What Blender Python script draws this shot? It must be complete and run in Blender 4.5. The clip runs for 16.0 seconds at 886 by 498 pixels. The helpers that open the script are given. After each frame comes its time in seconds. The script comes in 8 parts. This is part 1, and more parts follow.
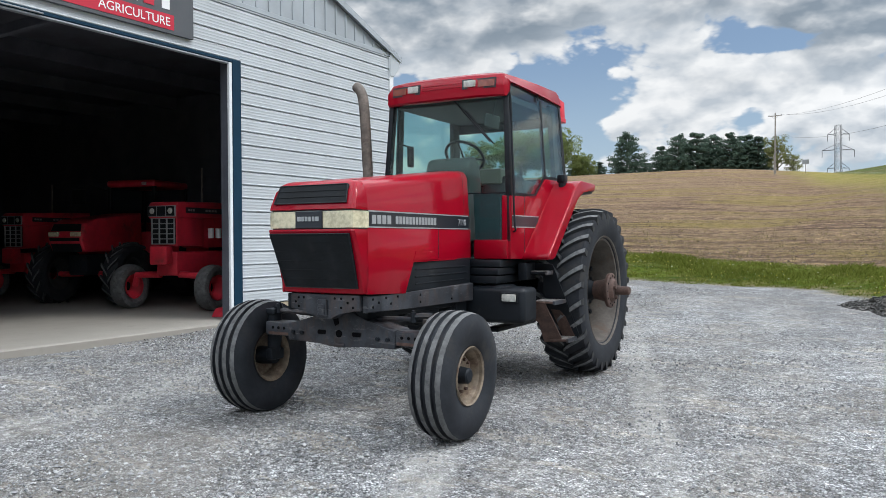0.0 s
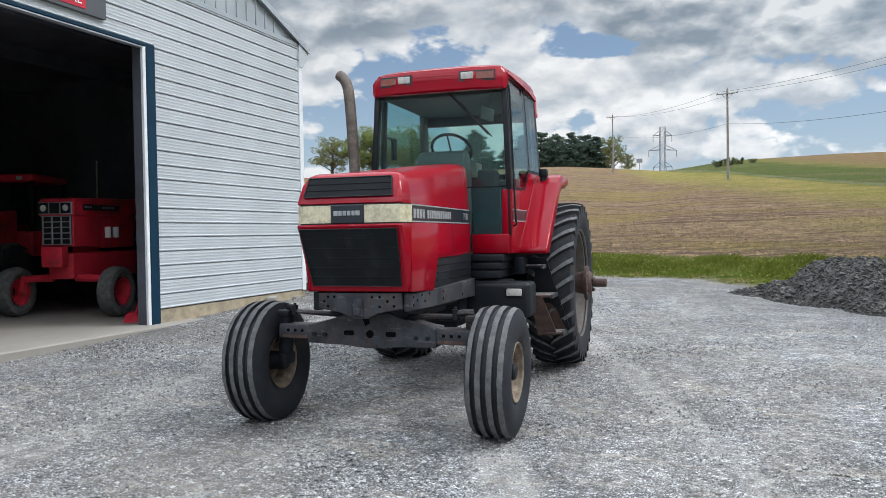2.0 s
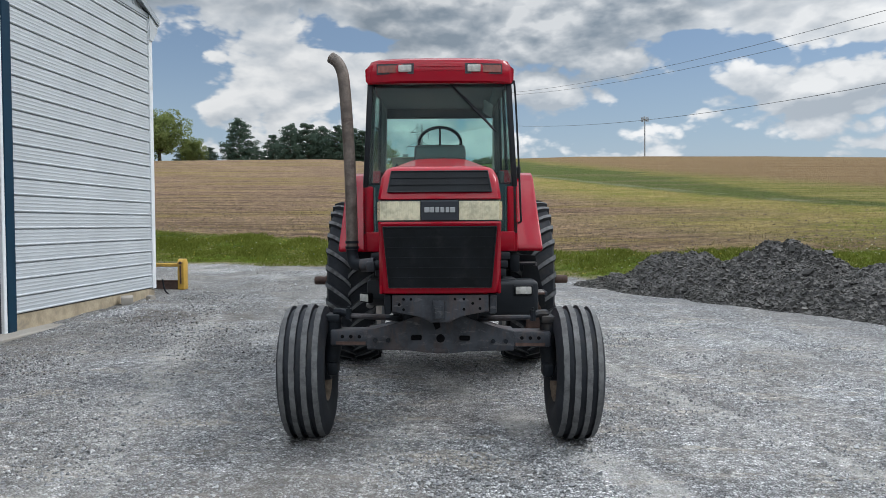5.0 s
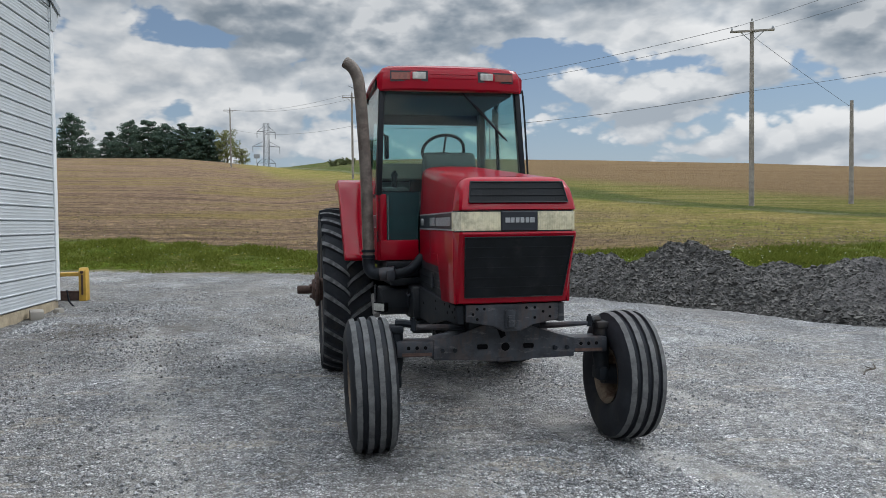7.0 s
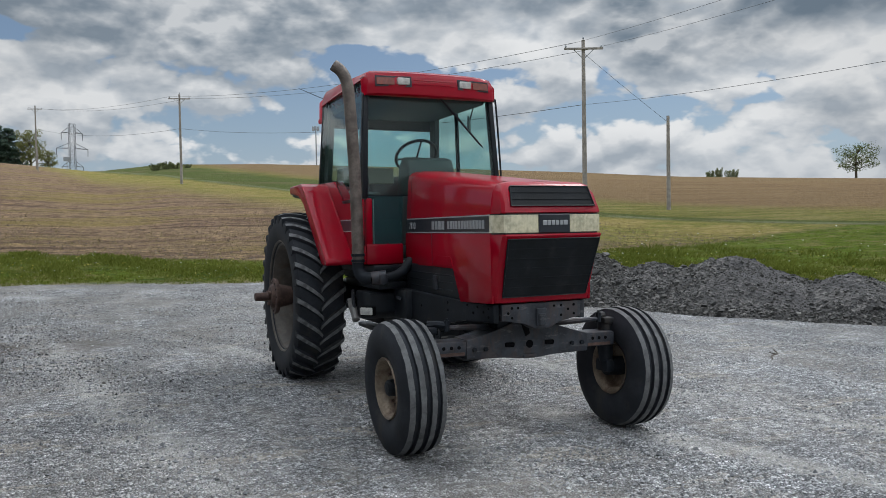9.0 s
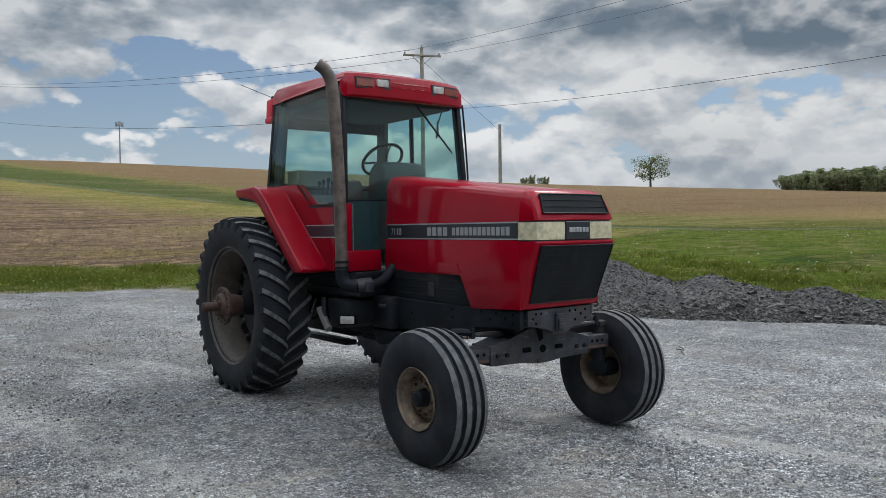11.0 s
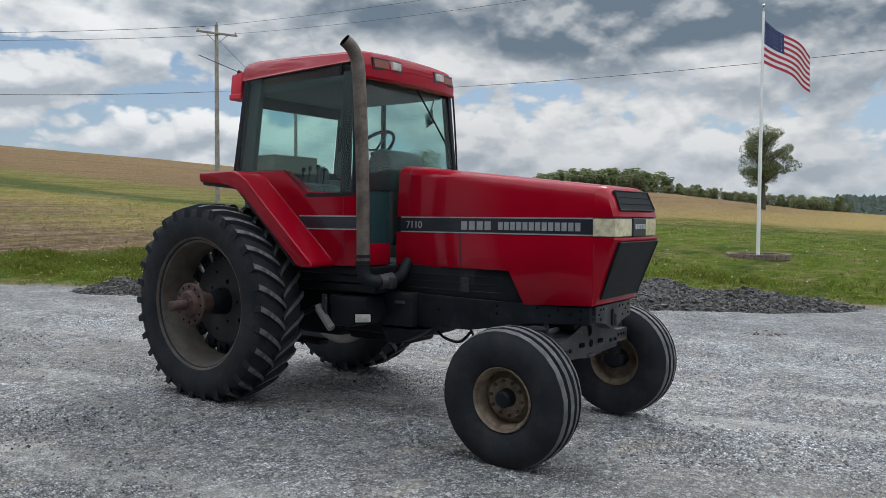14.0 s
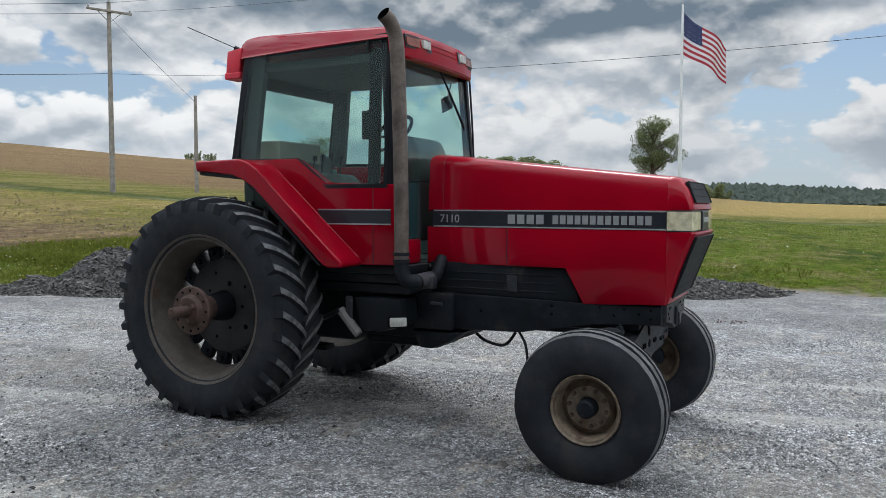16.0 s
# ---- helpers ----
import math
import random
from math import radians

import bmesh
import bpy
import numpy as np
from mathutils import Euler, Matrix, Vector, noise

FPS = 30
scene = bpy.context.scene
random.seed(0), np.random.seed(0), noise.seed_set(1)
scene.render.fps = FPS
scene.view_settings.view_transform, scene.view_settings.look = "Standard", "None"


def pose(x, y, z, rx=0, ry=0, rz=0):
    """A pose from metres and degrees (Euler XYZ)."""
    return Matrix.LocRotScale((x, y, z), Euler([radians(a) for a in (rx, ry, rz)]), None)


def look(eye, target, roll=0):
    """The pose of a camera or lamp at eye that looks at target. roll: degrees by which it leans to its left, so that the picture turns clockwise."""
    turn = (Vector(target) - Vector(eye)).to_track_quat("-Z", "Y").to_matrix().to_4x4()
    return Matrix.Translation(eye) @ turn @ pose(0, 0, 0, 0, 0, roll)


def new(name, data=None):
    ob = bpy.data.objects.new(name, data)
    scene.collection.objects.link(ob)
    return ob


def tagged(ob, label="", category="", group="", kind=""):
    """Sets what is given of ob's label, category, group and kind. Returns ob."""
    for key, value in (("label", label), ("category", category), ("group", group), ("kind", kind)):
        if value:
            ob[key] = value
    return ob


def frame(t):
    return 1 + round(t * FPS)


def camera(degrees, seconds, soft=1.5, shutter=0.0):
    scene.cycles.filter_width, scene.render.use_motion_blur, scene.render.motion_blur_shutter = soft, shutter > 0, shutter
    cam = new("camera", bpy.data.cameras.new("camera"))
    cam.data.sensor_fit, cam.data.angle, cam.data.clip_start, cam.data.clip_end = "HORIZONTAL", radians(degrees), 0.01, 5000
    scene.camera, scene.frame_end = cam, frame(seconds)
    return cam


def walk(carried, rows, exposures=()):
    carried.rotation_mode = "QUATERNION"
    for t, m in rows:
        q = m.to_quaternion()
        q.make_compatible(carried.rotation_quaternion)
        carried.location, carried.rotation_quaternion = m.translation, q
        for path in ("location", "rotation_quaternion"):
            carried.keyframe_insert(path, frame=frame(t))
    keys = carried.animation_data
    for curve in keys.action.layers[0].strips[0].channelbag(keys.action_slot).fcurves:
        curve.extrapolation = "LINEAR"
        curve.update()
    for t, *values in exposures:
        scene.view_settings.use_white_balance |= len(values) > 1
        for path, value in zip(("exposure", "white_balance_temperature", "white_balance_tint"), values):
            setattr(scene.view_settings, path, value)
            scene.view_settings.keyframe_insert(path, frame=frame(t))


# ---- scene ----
cam = camera(59.7, 16.0, soft=0.75)
METRES, EYE, TILT, LEAN, TURN = 11.691, 1.438, -0.527, -0.255, 32.1
ROWS = [
    (0.0, 0.0, 0.0, 0.0, -0.0, -0.25, 0.57),
    (0.5, -0.0288, 0.0077, 0.0006, -2.88, -0.48, 0.82),
    (1.0, -0.0567, 0.0121, 0.0002, -5.78, -0.53, 1.11),
    (1.5, -0.0899, 0.0153, 0.0017, -8.57, -0.55, 1.25),
    (2.0, -0.1205, 0.027, 0.0004, -11.3, -0.66, 1.32),
    (2.5, -0.1498, 0.0385, 0.0013, -14.23, -0.85, 1.31),
    (3.0, -0.1841, 0.0472, 0.003, -17.41, -1.05, 1.24),
    (3.5, -0.2115, 0.0624, 0.0028, -20.77, -1.23, 1.2),
    (4.0, -0.2391, 0.0806, 0.005, -23.76, -1.41, 1.09),
    (6.5, -0.3771, 0.1663, 0.0113, -37.38, -1.67, 0.93),
    (7.0, -0.4025, 0.1886, 0.0151, -40.41, -1.67, 1.18),
    (7.5, -0.4328, 0.2049, 0.0163, -43.44, -1.69, 1.37),
    (8.0, -0.4538, 0.2218, 0.0167, -46.53, -1.64, 1.5),
    (8.5, -0.4725, 0.2475, 0.0169, -49.79, -1.56, 1.55),
    (9.0, -0.4959, 0.271, 0.0159, -53.27, -1.5, 1.57),
    (9.5, -0.5166, 0.2954, 0.0183, -56.79, -1.51, 1.6),
    (10.0, -0.53, 0.3244, 0.0196, -60.43, -1.58, 1.67),
    (12.5, -0.5789, 0.4733, 0.0231, -74.93, -1.78, 0.45),
    (13.0, -0.5804, 0.5056, 0.0223, -77.8, -2.04, 0.29),
    (13.5, -0.5809, 0.5364, 0.0244, -81.08, -2.34, 0.28),
    (14.0, -0.5815, 0.5657, 0.0262, -84.02, -2.6, 0.17),
    (14.5, -0.5722, 0.5896, 0.0263, -86.5, -2.77, 0.15),
    (15.0, -0.5618, 0.6097, 0.028, -88.34, -2.98, 0.23),
    (15.5, -0.5534, 0.6375, 0.0291, -90.04, -3.27, 0.31),
    (16.0, -0.5405, 0.6646, 0.0298, -91.89, -3.52, 0.44),
]
walk(cam, [(t, pose(0, 0, EYE, TILT, LEAN, TURN) @ pose(METRES * x, METRES * y, METRES * z, 90 + pitch, roll, yaw)) for t, x, y, z, yaw, pitch, roll in ROWS],
     exposures=[(0.0, 0.02, 6350, 10), (3.5, -0.08, 6350, 10), (7.0, -0.37, 6350, 10), (9.5, -0.43, 6350, 10), (13.5, -0.30, 6350, 10), (16.0, -0.18, 6350, 10)])

# ---- sky and sun ----
SUN_AZ, SUN_EL = 72.0, 50.0      # compass angle from +y towards +x, and height, in degrees


class Nodes:
    """Small wrapper that adds shader nodes and links them."""

    def __init__(self, tree):
        self.t = tree
        self.n = tree.nodes

    def add(self, kind):
        return self.n.new(kind)

    def put(self, socket, value):
        if isinstance(value, bpy.types.NodeSocket):
            self.t.links.new(value, socket)
        elif value is not None:
            if hasattr(socket.default_value, "__len__") and not hasattr(value, "__len__"):
                value = (value,) * len(socket.default_value)
            elif hasattr(value, "__len__") and len(socket.default_value) == 4 and len(value) == 3:
                value = (*value, 1)
            socket.default_value = value

    def math(self, op, a, b=None, c=None, clamp=False):
        node = self.add("ShaderNodeMath")
        node.operation, node.use_clamp = op, clamp
        for i, v in enumerate((a, b, c)):
            if v is not None:
                self.put(node.inputs[i], v)
        return node.outputs[0]

    def step(self, v, lo, hi, a=0.0, b=1.0):
        node = self.add("ShaderNodeMapRange")
        node.interpolation_type = "SMOOTHSTEP"
        for i, q in enumerate((v, lo, hi, a, b)):
            self.put(node.inputs[i], q)
        return node.outputs[0]

    def mix(self, fac, a, b, blend="MIX"):
        node = self.add("ShaderNodeMix")
        node.data_type, node.blend_type = "RGBA", blend
        self.put(node.inputs[0], fac)
        self.put(node.inputs[6], a)
        self.put(node.inputs[7], b)
        return node.outputs[2]

    def coord(self, which="Object"):
        return self.add("ShaderNodeTexCoord").outputs[which]

    def scaled(self, vec, scale, loc=(0, 0, 0), rot=(0, 0, 0)):
        node = self.add("ShaderNodeMapping")
        self.put(node.inputs["Vector"], vec)
        node.inputs["Scale"].default_value = scale if hasattr(scale, "__len__") else (scale,) * 3
        node.inputs["Location"].default_value = loc
        node.inputs["Rotation"].default_value = rot
        return node.outputs[0]

    def noise(self, vec, scale, detail=4.0, rough=0.55, warp=0.0, colour=False):
        node = self.add("ShaderNodeTexNoise")
        self.put(node.inputs["Vector"], vec)
        node.inputs["Scale"].default_value = scale
        node.inputs["Detail"].default_value = detail
        node.inputs["Roughness"].default_value = rough
        node.inputs["Distortion"].default_value = warp
        return node.outputs["Color" if colour else "Fac"]

    def voronoi(self, vec, scale, out="Distance", feature="F1"):
        node = self.add("ShaderNodeTexVoronoi")
        node.feature = feature
        self.put(node.inputs["Vector"], vec)
        node.inputs["Scale"].default_value = scale
        return node.outputs[out]

    def ramp(self, fac, *stops):
        node = self.add("ShaderNodeValToRGB")
        self.put(node.inputs[0], fac)
        els = node.color_ramp.elements
        while len(els) < len(stops):
            els.new(0.5)
        for e, (p, c) in zip(els, stops):
            e.position = p
            e.color = (*(c if hasattr(c, "__len__") else (c, c, c)), 1)
        return node.outputs[0]

    def bump(self, height, strength=0.3, distance=0.01, normal=None):
        node = self.add("ShaderNodeBump")
        node.inputs["Strength"].default_value = strength
        node.inputs["Distance"].default_value = distance
        self.put(node.inputs["Height"], height)
        if normal is not None:
            self.put(node.inputs["Normal"], normal)
        return node.outputs[0]


def make_world():
    world = bpy.data.worlds.new("sky")
    world.use_nodes = True
    world.node_tree.nodes.clear()
    k = Nodes(world.node_tree)
    sky = k.add("ShaderNodeTexSky")
    sky.sky_type, sky.sun_disc, sky.sun_elevation, sky.sun_rotation = "NISHITA", False, radians(SUN_EL), radians(SUN_AZ)
    way = k.coord("Generated")
    sep = k.add("ShaderNodeSeparateXYZ")
    k.put(sep.inputs[0], way)
    x, y, z = sep.outputs
    comb = k.add("ShaderNodeCombineXYZ")
    k.put(comb.inputs[0], x)
    k.put(comb.inputs[1], y)
    k.put(comb.inputs[2], k.math("MULTIPLY", z, 2.3))
    q = comb.outputs[0]
    # heaped lumps, the same lumps a little lower (for their lit tops), and the wide masses
    def heaped(drop):
        v = k.scaled(q, 1.0, loc=(3.1, 1.7, 0.4 + drop))
        h = k.math("MULTIPLY_ADD", k.noise(v, 4.6, 6, 0.5, 0.2), 0.95, -0.070)
        for scale, weight in ((8.5, 0.26), (18, 0.13), (37, 0.065), (76, 0.03)):
            puff = k.math("ABSOLUTE", k.math("MULTIPLY_ADD", k.noise(k.scaled(v, (1, 1, 0.72)), scale, 1.0), 2.0, -1.0))
            h = k.math("ADD", h, k.math("MULTIPLY", puff, weight))
        return h
    lump, above = heaped(0.0), heaped(0.040)
    soft = k.noise(k.scaled(q, 1.0, loc=(3.1, 1.7, 0.46)), 4.6, 2.5, 0.5, 0.25)
    mass = k.noise(k.scaled(q, (1, 1, 1.5), loc=(7.3, 4.1, 0.0)), 2.3, 4, 0.5)
    toward = k.math("ADD", k.math("MULTIPLY", x, math.sin(radians(66))), k.math("MULTIPLY", y, math.cos(radians(66))))
    close = k.step(toward, 0.66, 0.92)
    high = k.step(z, 0.150, 0.225)
    gap = k.math("MULTIPLY", k.math("MULTIPLY", k.step(z, 0.10, 0.15), k.step(z, 0.24, 0.18)), k.math("SUBTRACT", 1.0, close))
    cover = k.math("ADD", k.math("MULTIPLY", lump, 0.66), k.math("MULTIPLY", mass, 0.34))
    cover = k.math("ADD", cover, k.math("MULTIPLY", high, 0.085))
    cover = k.math("ADD", cover, k.math("MULTIPLY", close, 0.040))
    cover = k.math("SUBTRACT", cover, k.math("MULTIPLY", gap, 0.020))
    # the banks and the blue gaps that stand over the ridge: compass angle, height, half width, half height, weight
    az, el = k.math("MULTIPLY", k.math("ARCTAN2", x, y), 57.296), k.math("MULTIPLY", z, 57.296)
    for a, e, wa, we, amount in ((-24, 12.2, 4.5, 1.6, -0.11), (-9, 13.0, 3, 0.9, -0.11), (2, 12.0, 5, 1.2, -0.06), (5.5, 11.3, 5, 1.3, -0.10), (30.5, 11.3, 6, 1.5, -0.12), (14, 12.6, 4, 1.0, -0.08),
                                 (-16, 8.5, 6, 2.0, 0.05), (-4, 9.0, 5, 2.2, 0.06), (9, 8.5, 6, 2.0, 0.06), (21.5, 8.0, 5.5, 2.0, 0.06), (33, 6.8, 7, 1.8, -0.06), (47, 6.5, 8, 2.5, 0.02), (20, 11.2, 5, 1.2, -0.09), (46, 12.6, 9, 2.6, 0.13), (68, 12.5, 14, 3.0, 0.06), (-13, 10.0, 8, 2.2, 0.13), (-14, 16.5, 17, 2.2, 0.09), (-29, 9.5, 4, 3.5, 0.09), (8, 16.0, 10, 1.8, 0.02), (47, 13.5, 10, 3.0, 0.05), (68, 8.0, 6, 3.0, 0.10), (18, 15.0, 6, 2.0, 0.05)):
        far = k.math("ADD", k.math("POWER", k.math("MULTIPLY", k.math("SUBTRACT", az, a), 1 / wa), 2.0), k.math("POWER", k.math("MULTIPLY", k.math("SUBTRACT", el, e), 1 / we), 2.0))
        cover = k.math("ADD", cover, k.math("MULTIPLY", k.math("EXPONENT", k.math("MULTIPLY", far, -1.0)), amount))
    cloud = k.step(cover, 0.462, 0.500)
    deep = k.math("ADD", k.math("MULTIPLY", soft, 0.52), k.math("MULTIPLY", cover, 0.52))
    thick = k.step(deep, 0.465, 0.605)
    rim = k.math("ADD", 0.5, k.math("MULTIPLY", k.math("SUBTRACT", lump, above), 5.5), clamp=True)
    dark = k.math("MULTIPLY", thick, k.math("ADD", 0.20, k.math("MULTIPLY", k.math("MAXIMUM", high, k.math("MULTIPLY", close, 0.22)), k.math("MULTIPLY_ADD", close, 0.26, 0.42))), clamp=True)
    dark = k.math("MULTIPLY", dark, k.math("SUBTRACT", 1.30, k.math("MULTIPLY", rim, 0.80)), clamp=True)
    bright = k.step(z, 0.33, 0.66, 1.0, 4.7)
    lit = k.math("ADD", k.math("MULTIPLY", x, math.sin(radians(20))), k.math("MULTIPLY", y, math.cos(radians(20))))
    bright = k.math("MULTIPLY", bright, k.step(lit, 0.82, 0.97, 1.0, 1.16))
    white = k.mix(rim, (0.52, 0.57, 0.62), (0.91, 0.916, 0.91))
    tint = k.mix(dark, white, (0.185, 0.240, 0.298))
    tint = k.mix(1.0, tint, bright, "MULTIPLY")
    blue = k.mix(1.0, sky.outputs[0], (0.068, 0.081, 0.096), "MULTIPLY")
    haze = k.step(z, 0.05, 0.24, 0.66, 0.26)
    blue = k.mix(haze, blue, (0.52, 0.64, 0.74))
    col = k.mix(cloud, blue, tint)
    veil = k.step(z, 0.05, 0.12, 0.30, 0.0)
    col = k.mix(veil, col, (0.58, 0.64, 0.70))
    back = k.add("ShaderNodeBackground")
    k.put(back.inputs[0], col)
    back.inputs[1].default_value = 1.0
    out = k.add("ShaderNodeOutputWorld")
    world.node_tree.links.new(back.outputs[0], out.inputs[0])
    scene.world = world


make_world()
sun = new("sun", bpy.data.lights.new("sun", "SUN"))
sun.data.energy, sun.data.angle, sun.data.color = 1.7, radians(18), (1.0, 0.97, 0.93)
az, el = radians(SUN_AZ), radians(SUN_EL)
sun.matrix_world = look((60 * math.sin(az) * math.cos(el), 60 * math.cos(az) * math.cos(el), 60 * math.sin(el)), (0, 0, 0))


# ---- materials ----
def material(name, build):
    m = bpy.data.materials.new(name)
    m.use_nodes = True
    m.node_tree.nodes.clear()
    k = Nodes(m.node_tree)
    out = k.add("ShaderNodeOutputMaterial")
    bsdf = k.add("ShaderNodeBsdfPrincipled")
    m.node_tree.links.new(bsdf.outputs[0], out.inputs[0])

    def give(**sockets):
        for key, v in sockets.items():
            k.put(bsdf.inputs[key.replace("_", " ")], v)
    build(k, give)
    return m


def simple(name, colour, rough=0.5, metal=0.0, vary=0.12, scale=6.0, relief=0.08, coat=0.0, dirt=None, dirt_amount=0.0, grain=60.0, spec=0.5):
    """A worn plain surface: large tone variation, fine grain, optional dirt patches and a fine relief."""
    def build(k, give):
        p = k.coord()
        n1 = k.noise(p, scale, 5, 0.6)
        n2 = k.noise(p, grain, 3, 0.6)
        lo = tuple(c * (1 - vary) for c in colour)
        hi = tuple(min(1.0, c * (1 + vary)) for c in colour)
        c = k.mix(k.step(n1, 0.32, 0.68), lo, hi)
        c = k.mix(k.math("MULTIPLY", k.step(n2, 0.38, 0.68), 0.35), c, lo)
        r = k.math("ADD", rough - 0.08, k.math("MULTIPLY", n1, 0.16))
        if dirt:
            d = k.math("MULTIPLY", k.step(k.noise(p, scale * 0.7, 8, 0.68, 0.4), 0.62 - 0.25 * dirt_amount, 0.80 - 0.2 * dirt_amount), 0.9)
            c = k.mix(d, c, dirt)
            r = k.math("MAXIMUM", r, k.math("MULTIPLY", d, 0.85))
        give(Base_Color=c, Roughness=r, Metallic=metal, Coat_Weight=coat, Coat_Roughness=0.09, Specular_IOR_Level=spec, Normal=k.bump(n2, relief, 0.004))
    return material(name, build)


M = {}
M["red"] = simple("red_paint", (0.285, 0.0016, 0.0125), 0.40, 0, 0.07, 2.5, 0.012, 0.50, (0.17, 0.03, 0.03), 0.05, 220, 0.02)
M["red_old"] = simple("old_red_paint", (0.58, 0.024, 0.046), 0.5, 0, 0.2, 3, 0.04, 0, (0.10, 0.035, 0.03), 0.3)
M["black"] = simple("black_paint", (0.0085, 0.0112, 0.0150), 0.45, 0, 0.25, 4, 0.05, 0, (0.05, 0.048, 0.046), 0.2, spec=0.28)
M["cast"] = simple("dirty_cast_iron", (0.0095, 0.0125, 0.0172), 0.62, 0.1, 0.35, 7, 0.25, 0, (0.042, 0.036, 0.032), 0.3, spec=0.25)
def worn_steel(k, give):
    p = k.coord()
    n1, n2 = k.noise(p, 7, 6, 0.65), k.noise(p, 70, 4, 0.65)
    c = k.mix(k.step(n1, 0.34, 0.66), (0.016, 0.0185, 0.0245), (0.044, 0.049, 0.060))
    stain = k.step(k.noise(k.scaled(p, (9, 9, 3.0)), 1.0, 7, 0.7, 0.5), 0.47, 0.60)
    c = k.mix(k.math("MULTIPLY", stain, 0.42), c, (0.074, 0.046, 0.036))
    scuff = k.step(k.noise(k.scaled(p, (6, 6, 22), loc=(1.3, 0.4, 2.1)), 1.0, 8, 0.75), 0.55, 0.63)
    c = k.mix(k.math("MULTIPLY", scuff, 0.45), c, (0.15, 0.145, 0.145))
    give(Base_Color=c, Roughness=k.math("ADD", 0.42, k.math("MULTIPLY", n1, 0.3)), Metallic=0.15, Normal=k.bump(n2, 0.25, 0.004))


M["frame"] = material("worn_scuffed_steel", worn_steel)
M["rust"] = simple("brown_rusty_iron", (0.086, 0.051, 0.041), 0.8, 0.1, 0.35, 14, 0.5, 0, (0.055, 0.035, 0.03), 0.5)
M["rim"] = simple("dull_steel_rim", (0.102, 0.088, 0.076), 0.62, 0.1, 0.3, 7, 0.2, 0, (0.10, 0.062, 0.042), 0.5)
M["rim_front"] = simple("rusty_cream_rim", (0.205, 0.160, 0.115), 0.6, 0.15, 0.4, 9, 0.25, 0, (0.095, 0.056, 0.038), 0.65)
M["disc"] = simple("dark_grey_wheel_disc", (0.040, 0.041, 0.044), 0.6, 0.2, 0.25, 6, 0.2, 0, (0.06, 0.05, 0.042), 0.35)
M["rubber"] = simple("black_rubber", (0.0250, 0.0275, 0.0330), 0.68, 0, 0.25, 5, 0.1, 0, (0.045, 0.043, 0.041), 0.45, spec=0.16)
M["tread"] = simple("dusty_worn_tread", (0.120, 0.121, 0.123), 0.9, 0, 0.25, 12, 0.3, 0, (0.055, 0.055, 0.056), 0.45, spec=0.2)
M["exhaust"] = simple("weathered_exhaust_steel", (0.150, 0.125, 0.108), 0.6, 0.45, 0.35, 9, 0.3, 0, (0.07, 0.052, 0.043), 0.5)
# Near-black colour stands in for shade inside holes, slots and the bore.
M["void"] = simple("unlit_opening", (0.004, 0.004, 0.005), 0.9, 0, 0.1, 5, spec=0.1)
M["lug_top"] = simple("worn_grey_lug_face", (0.135, 0.138, 0.142), 0.9, 0, 0.3, 14, 0.3, 0, (0.07, 0.07, 0.072), 0.4, spec=0.2)
M["chrome"] = simple("bright_metal", (0.55, 0.55, 0.56), 0.3, 0.9, 0.1, 8)
M["white_siding"] = simple("white_painted_steel", (0.460, 0.490, 0.515), 0.45, 0, 0.05, 1.2, 0.02, 0, (0.47, 0.48, 0.47), 0.1)
M["gable"] = simple("grey_ribbed_steel", (0.36, 0.39, 0.42), 0.45, 0.1, 0.08, 1.5, 0.02)
M["blue"] = simple("dark_blue_trim", (0.007, 0.032, 0.060), 0.5, 0, 0.1, 3, 0.02, spec=0.15)
M["white"] = simple("white_trim", (0.72, 0.74, 0.76), 0.5, 0, 0.06, 3, 0.03, 0, (0.5, 0.5, 0.48), 0.15)
M["tan"] = simple("weathered_skirt_board", (0.36, 0.30, 0.21), 0.85, 0, 0.25, 5, 0.3, 0, (0.22, 0.19, 0.15), 0.4)
# The dim of the deep shed is put into this dark inner colour.
M["inside"] = simple("shade_dark_shed_inside", (0.075, 0.079, 0.100), 0.85, 0, 0.25, 1.5, 0.1)
M["sign_grey"] = simple("dark_grey_sign_panel", (0.085, 0.09, 0.10), 0.4, 0, 0.06, 2)
M["sign_red"] = simple("red_sign_panel", (0.50, 0.02, 0.045), 0.4, 0, 0.06, 2)
M["sign_white"] = simple("white_sign_letters", (0.8, 0.8, 0.8), 0.4, 0, 0.03, 2)
M["yellow"] = simple("yellow_paint", (0.50, 0.30, 0.045), 0.5, 0, 0.2, 6, 0.1, 0, (0.25, 0.15, 0.05), 0.4)
M["pole_wood"] = simple("weathered_pole_wood", (0.25, 0.225, 0.20), 0.85, 0, 0.25, 3, 0.3)
M["galv"] = simple("galvanised_steel", (0.30, 0.315, 0.33), 0.5, 0.5, 0.1, 2)
M["far_steel"] = simple("dull_dark_steel", (0.10, 0.11, 0.12), 0.6, 0.2, 0.1, 2)
M["alu"] = simple("white_flagpole_paint", (0.72, 0.72, 0.72), 0.4, 0.1, 0.05, 2)
M["wire"] = simple("dark_cable", (0.045, 0.048, 0.055), 0.6)
M["flag_red"] = simple("red_flag_cloth", (0.36, 0.028, 0.045), 0.8, 0, 0.08, 4)
M["flag_white"] = simple("white_flag_cloth", (0.66, 0.64, 0.66), 0.8, 0, 0.05, 4)
M["flag_blue"] = simple("navy_flag_cloth", (0.025, 0.035, 0.11), 0.8, 0, 0.1, 4)
M["decal"] = simple("black_decal", (0.016, 0.019, 0.026), 0.35, 0, 0.1, 5, 0.01)
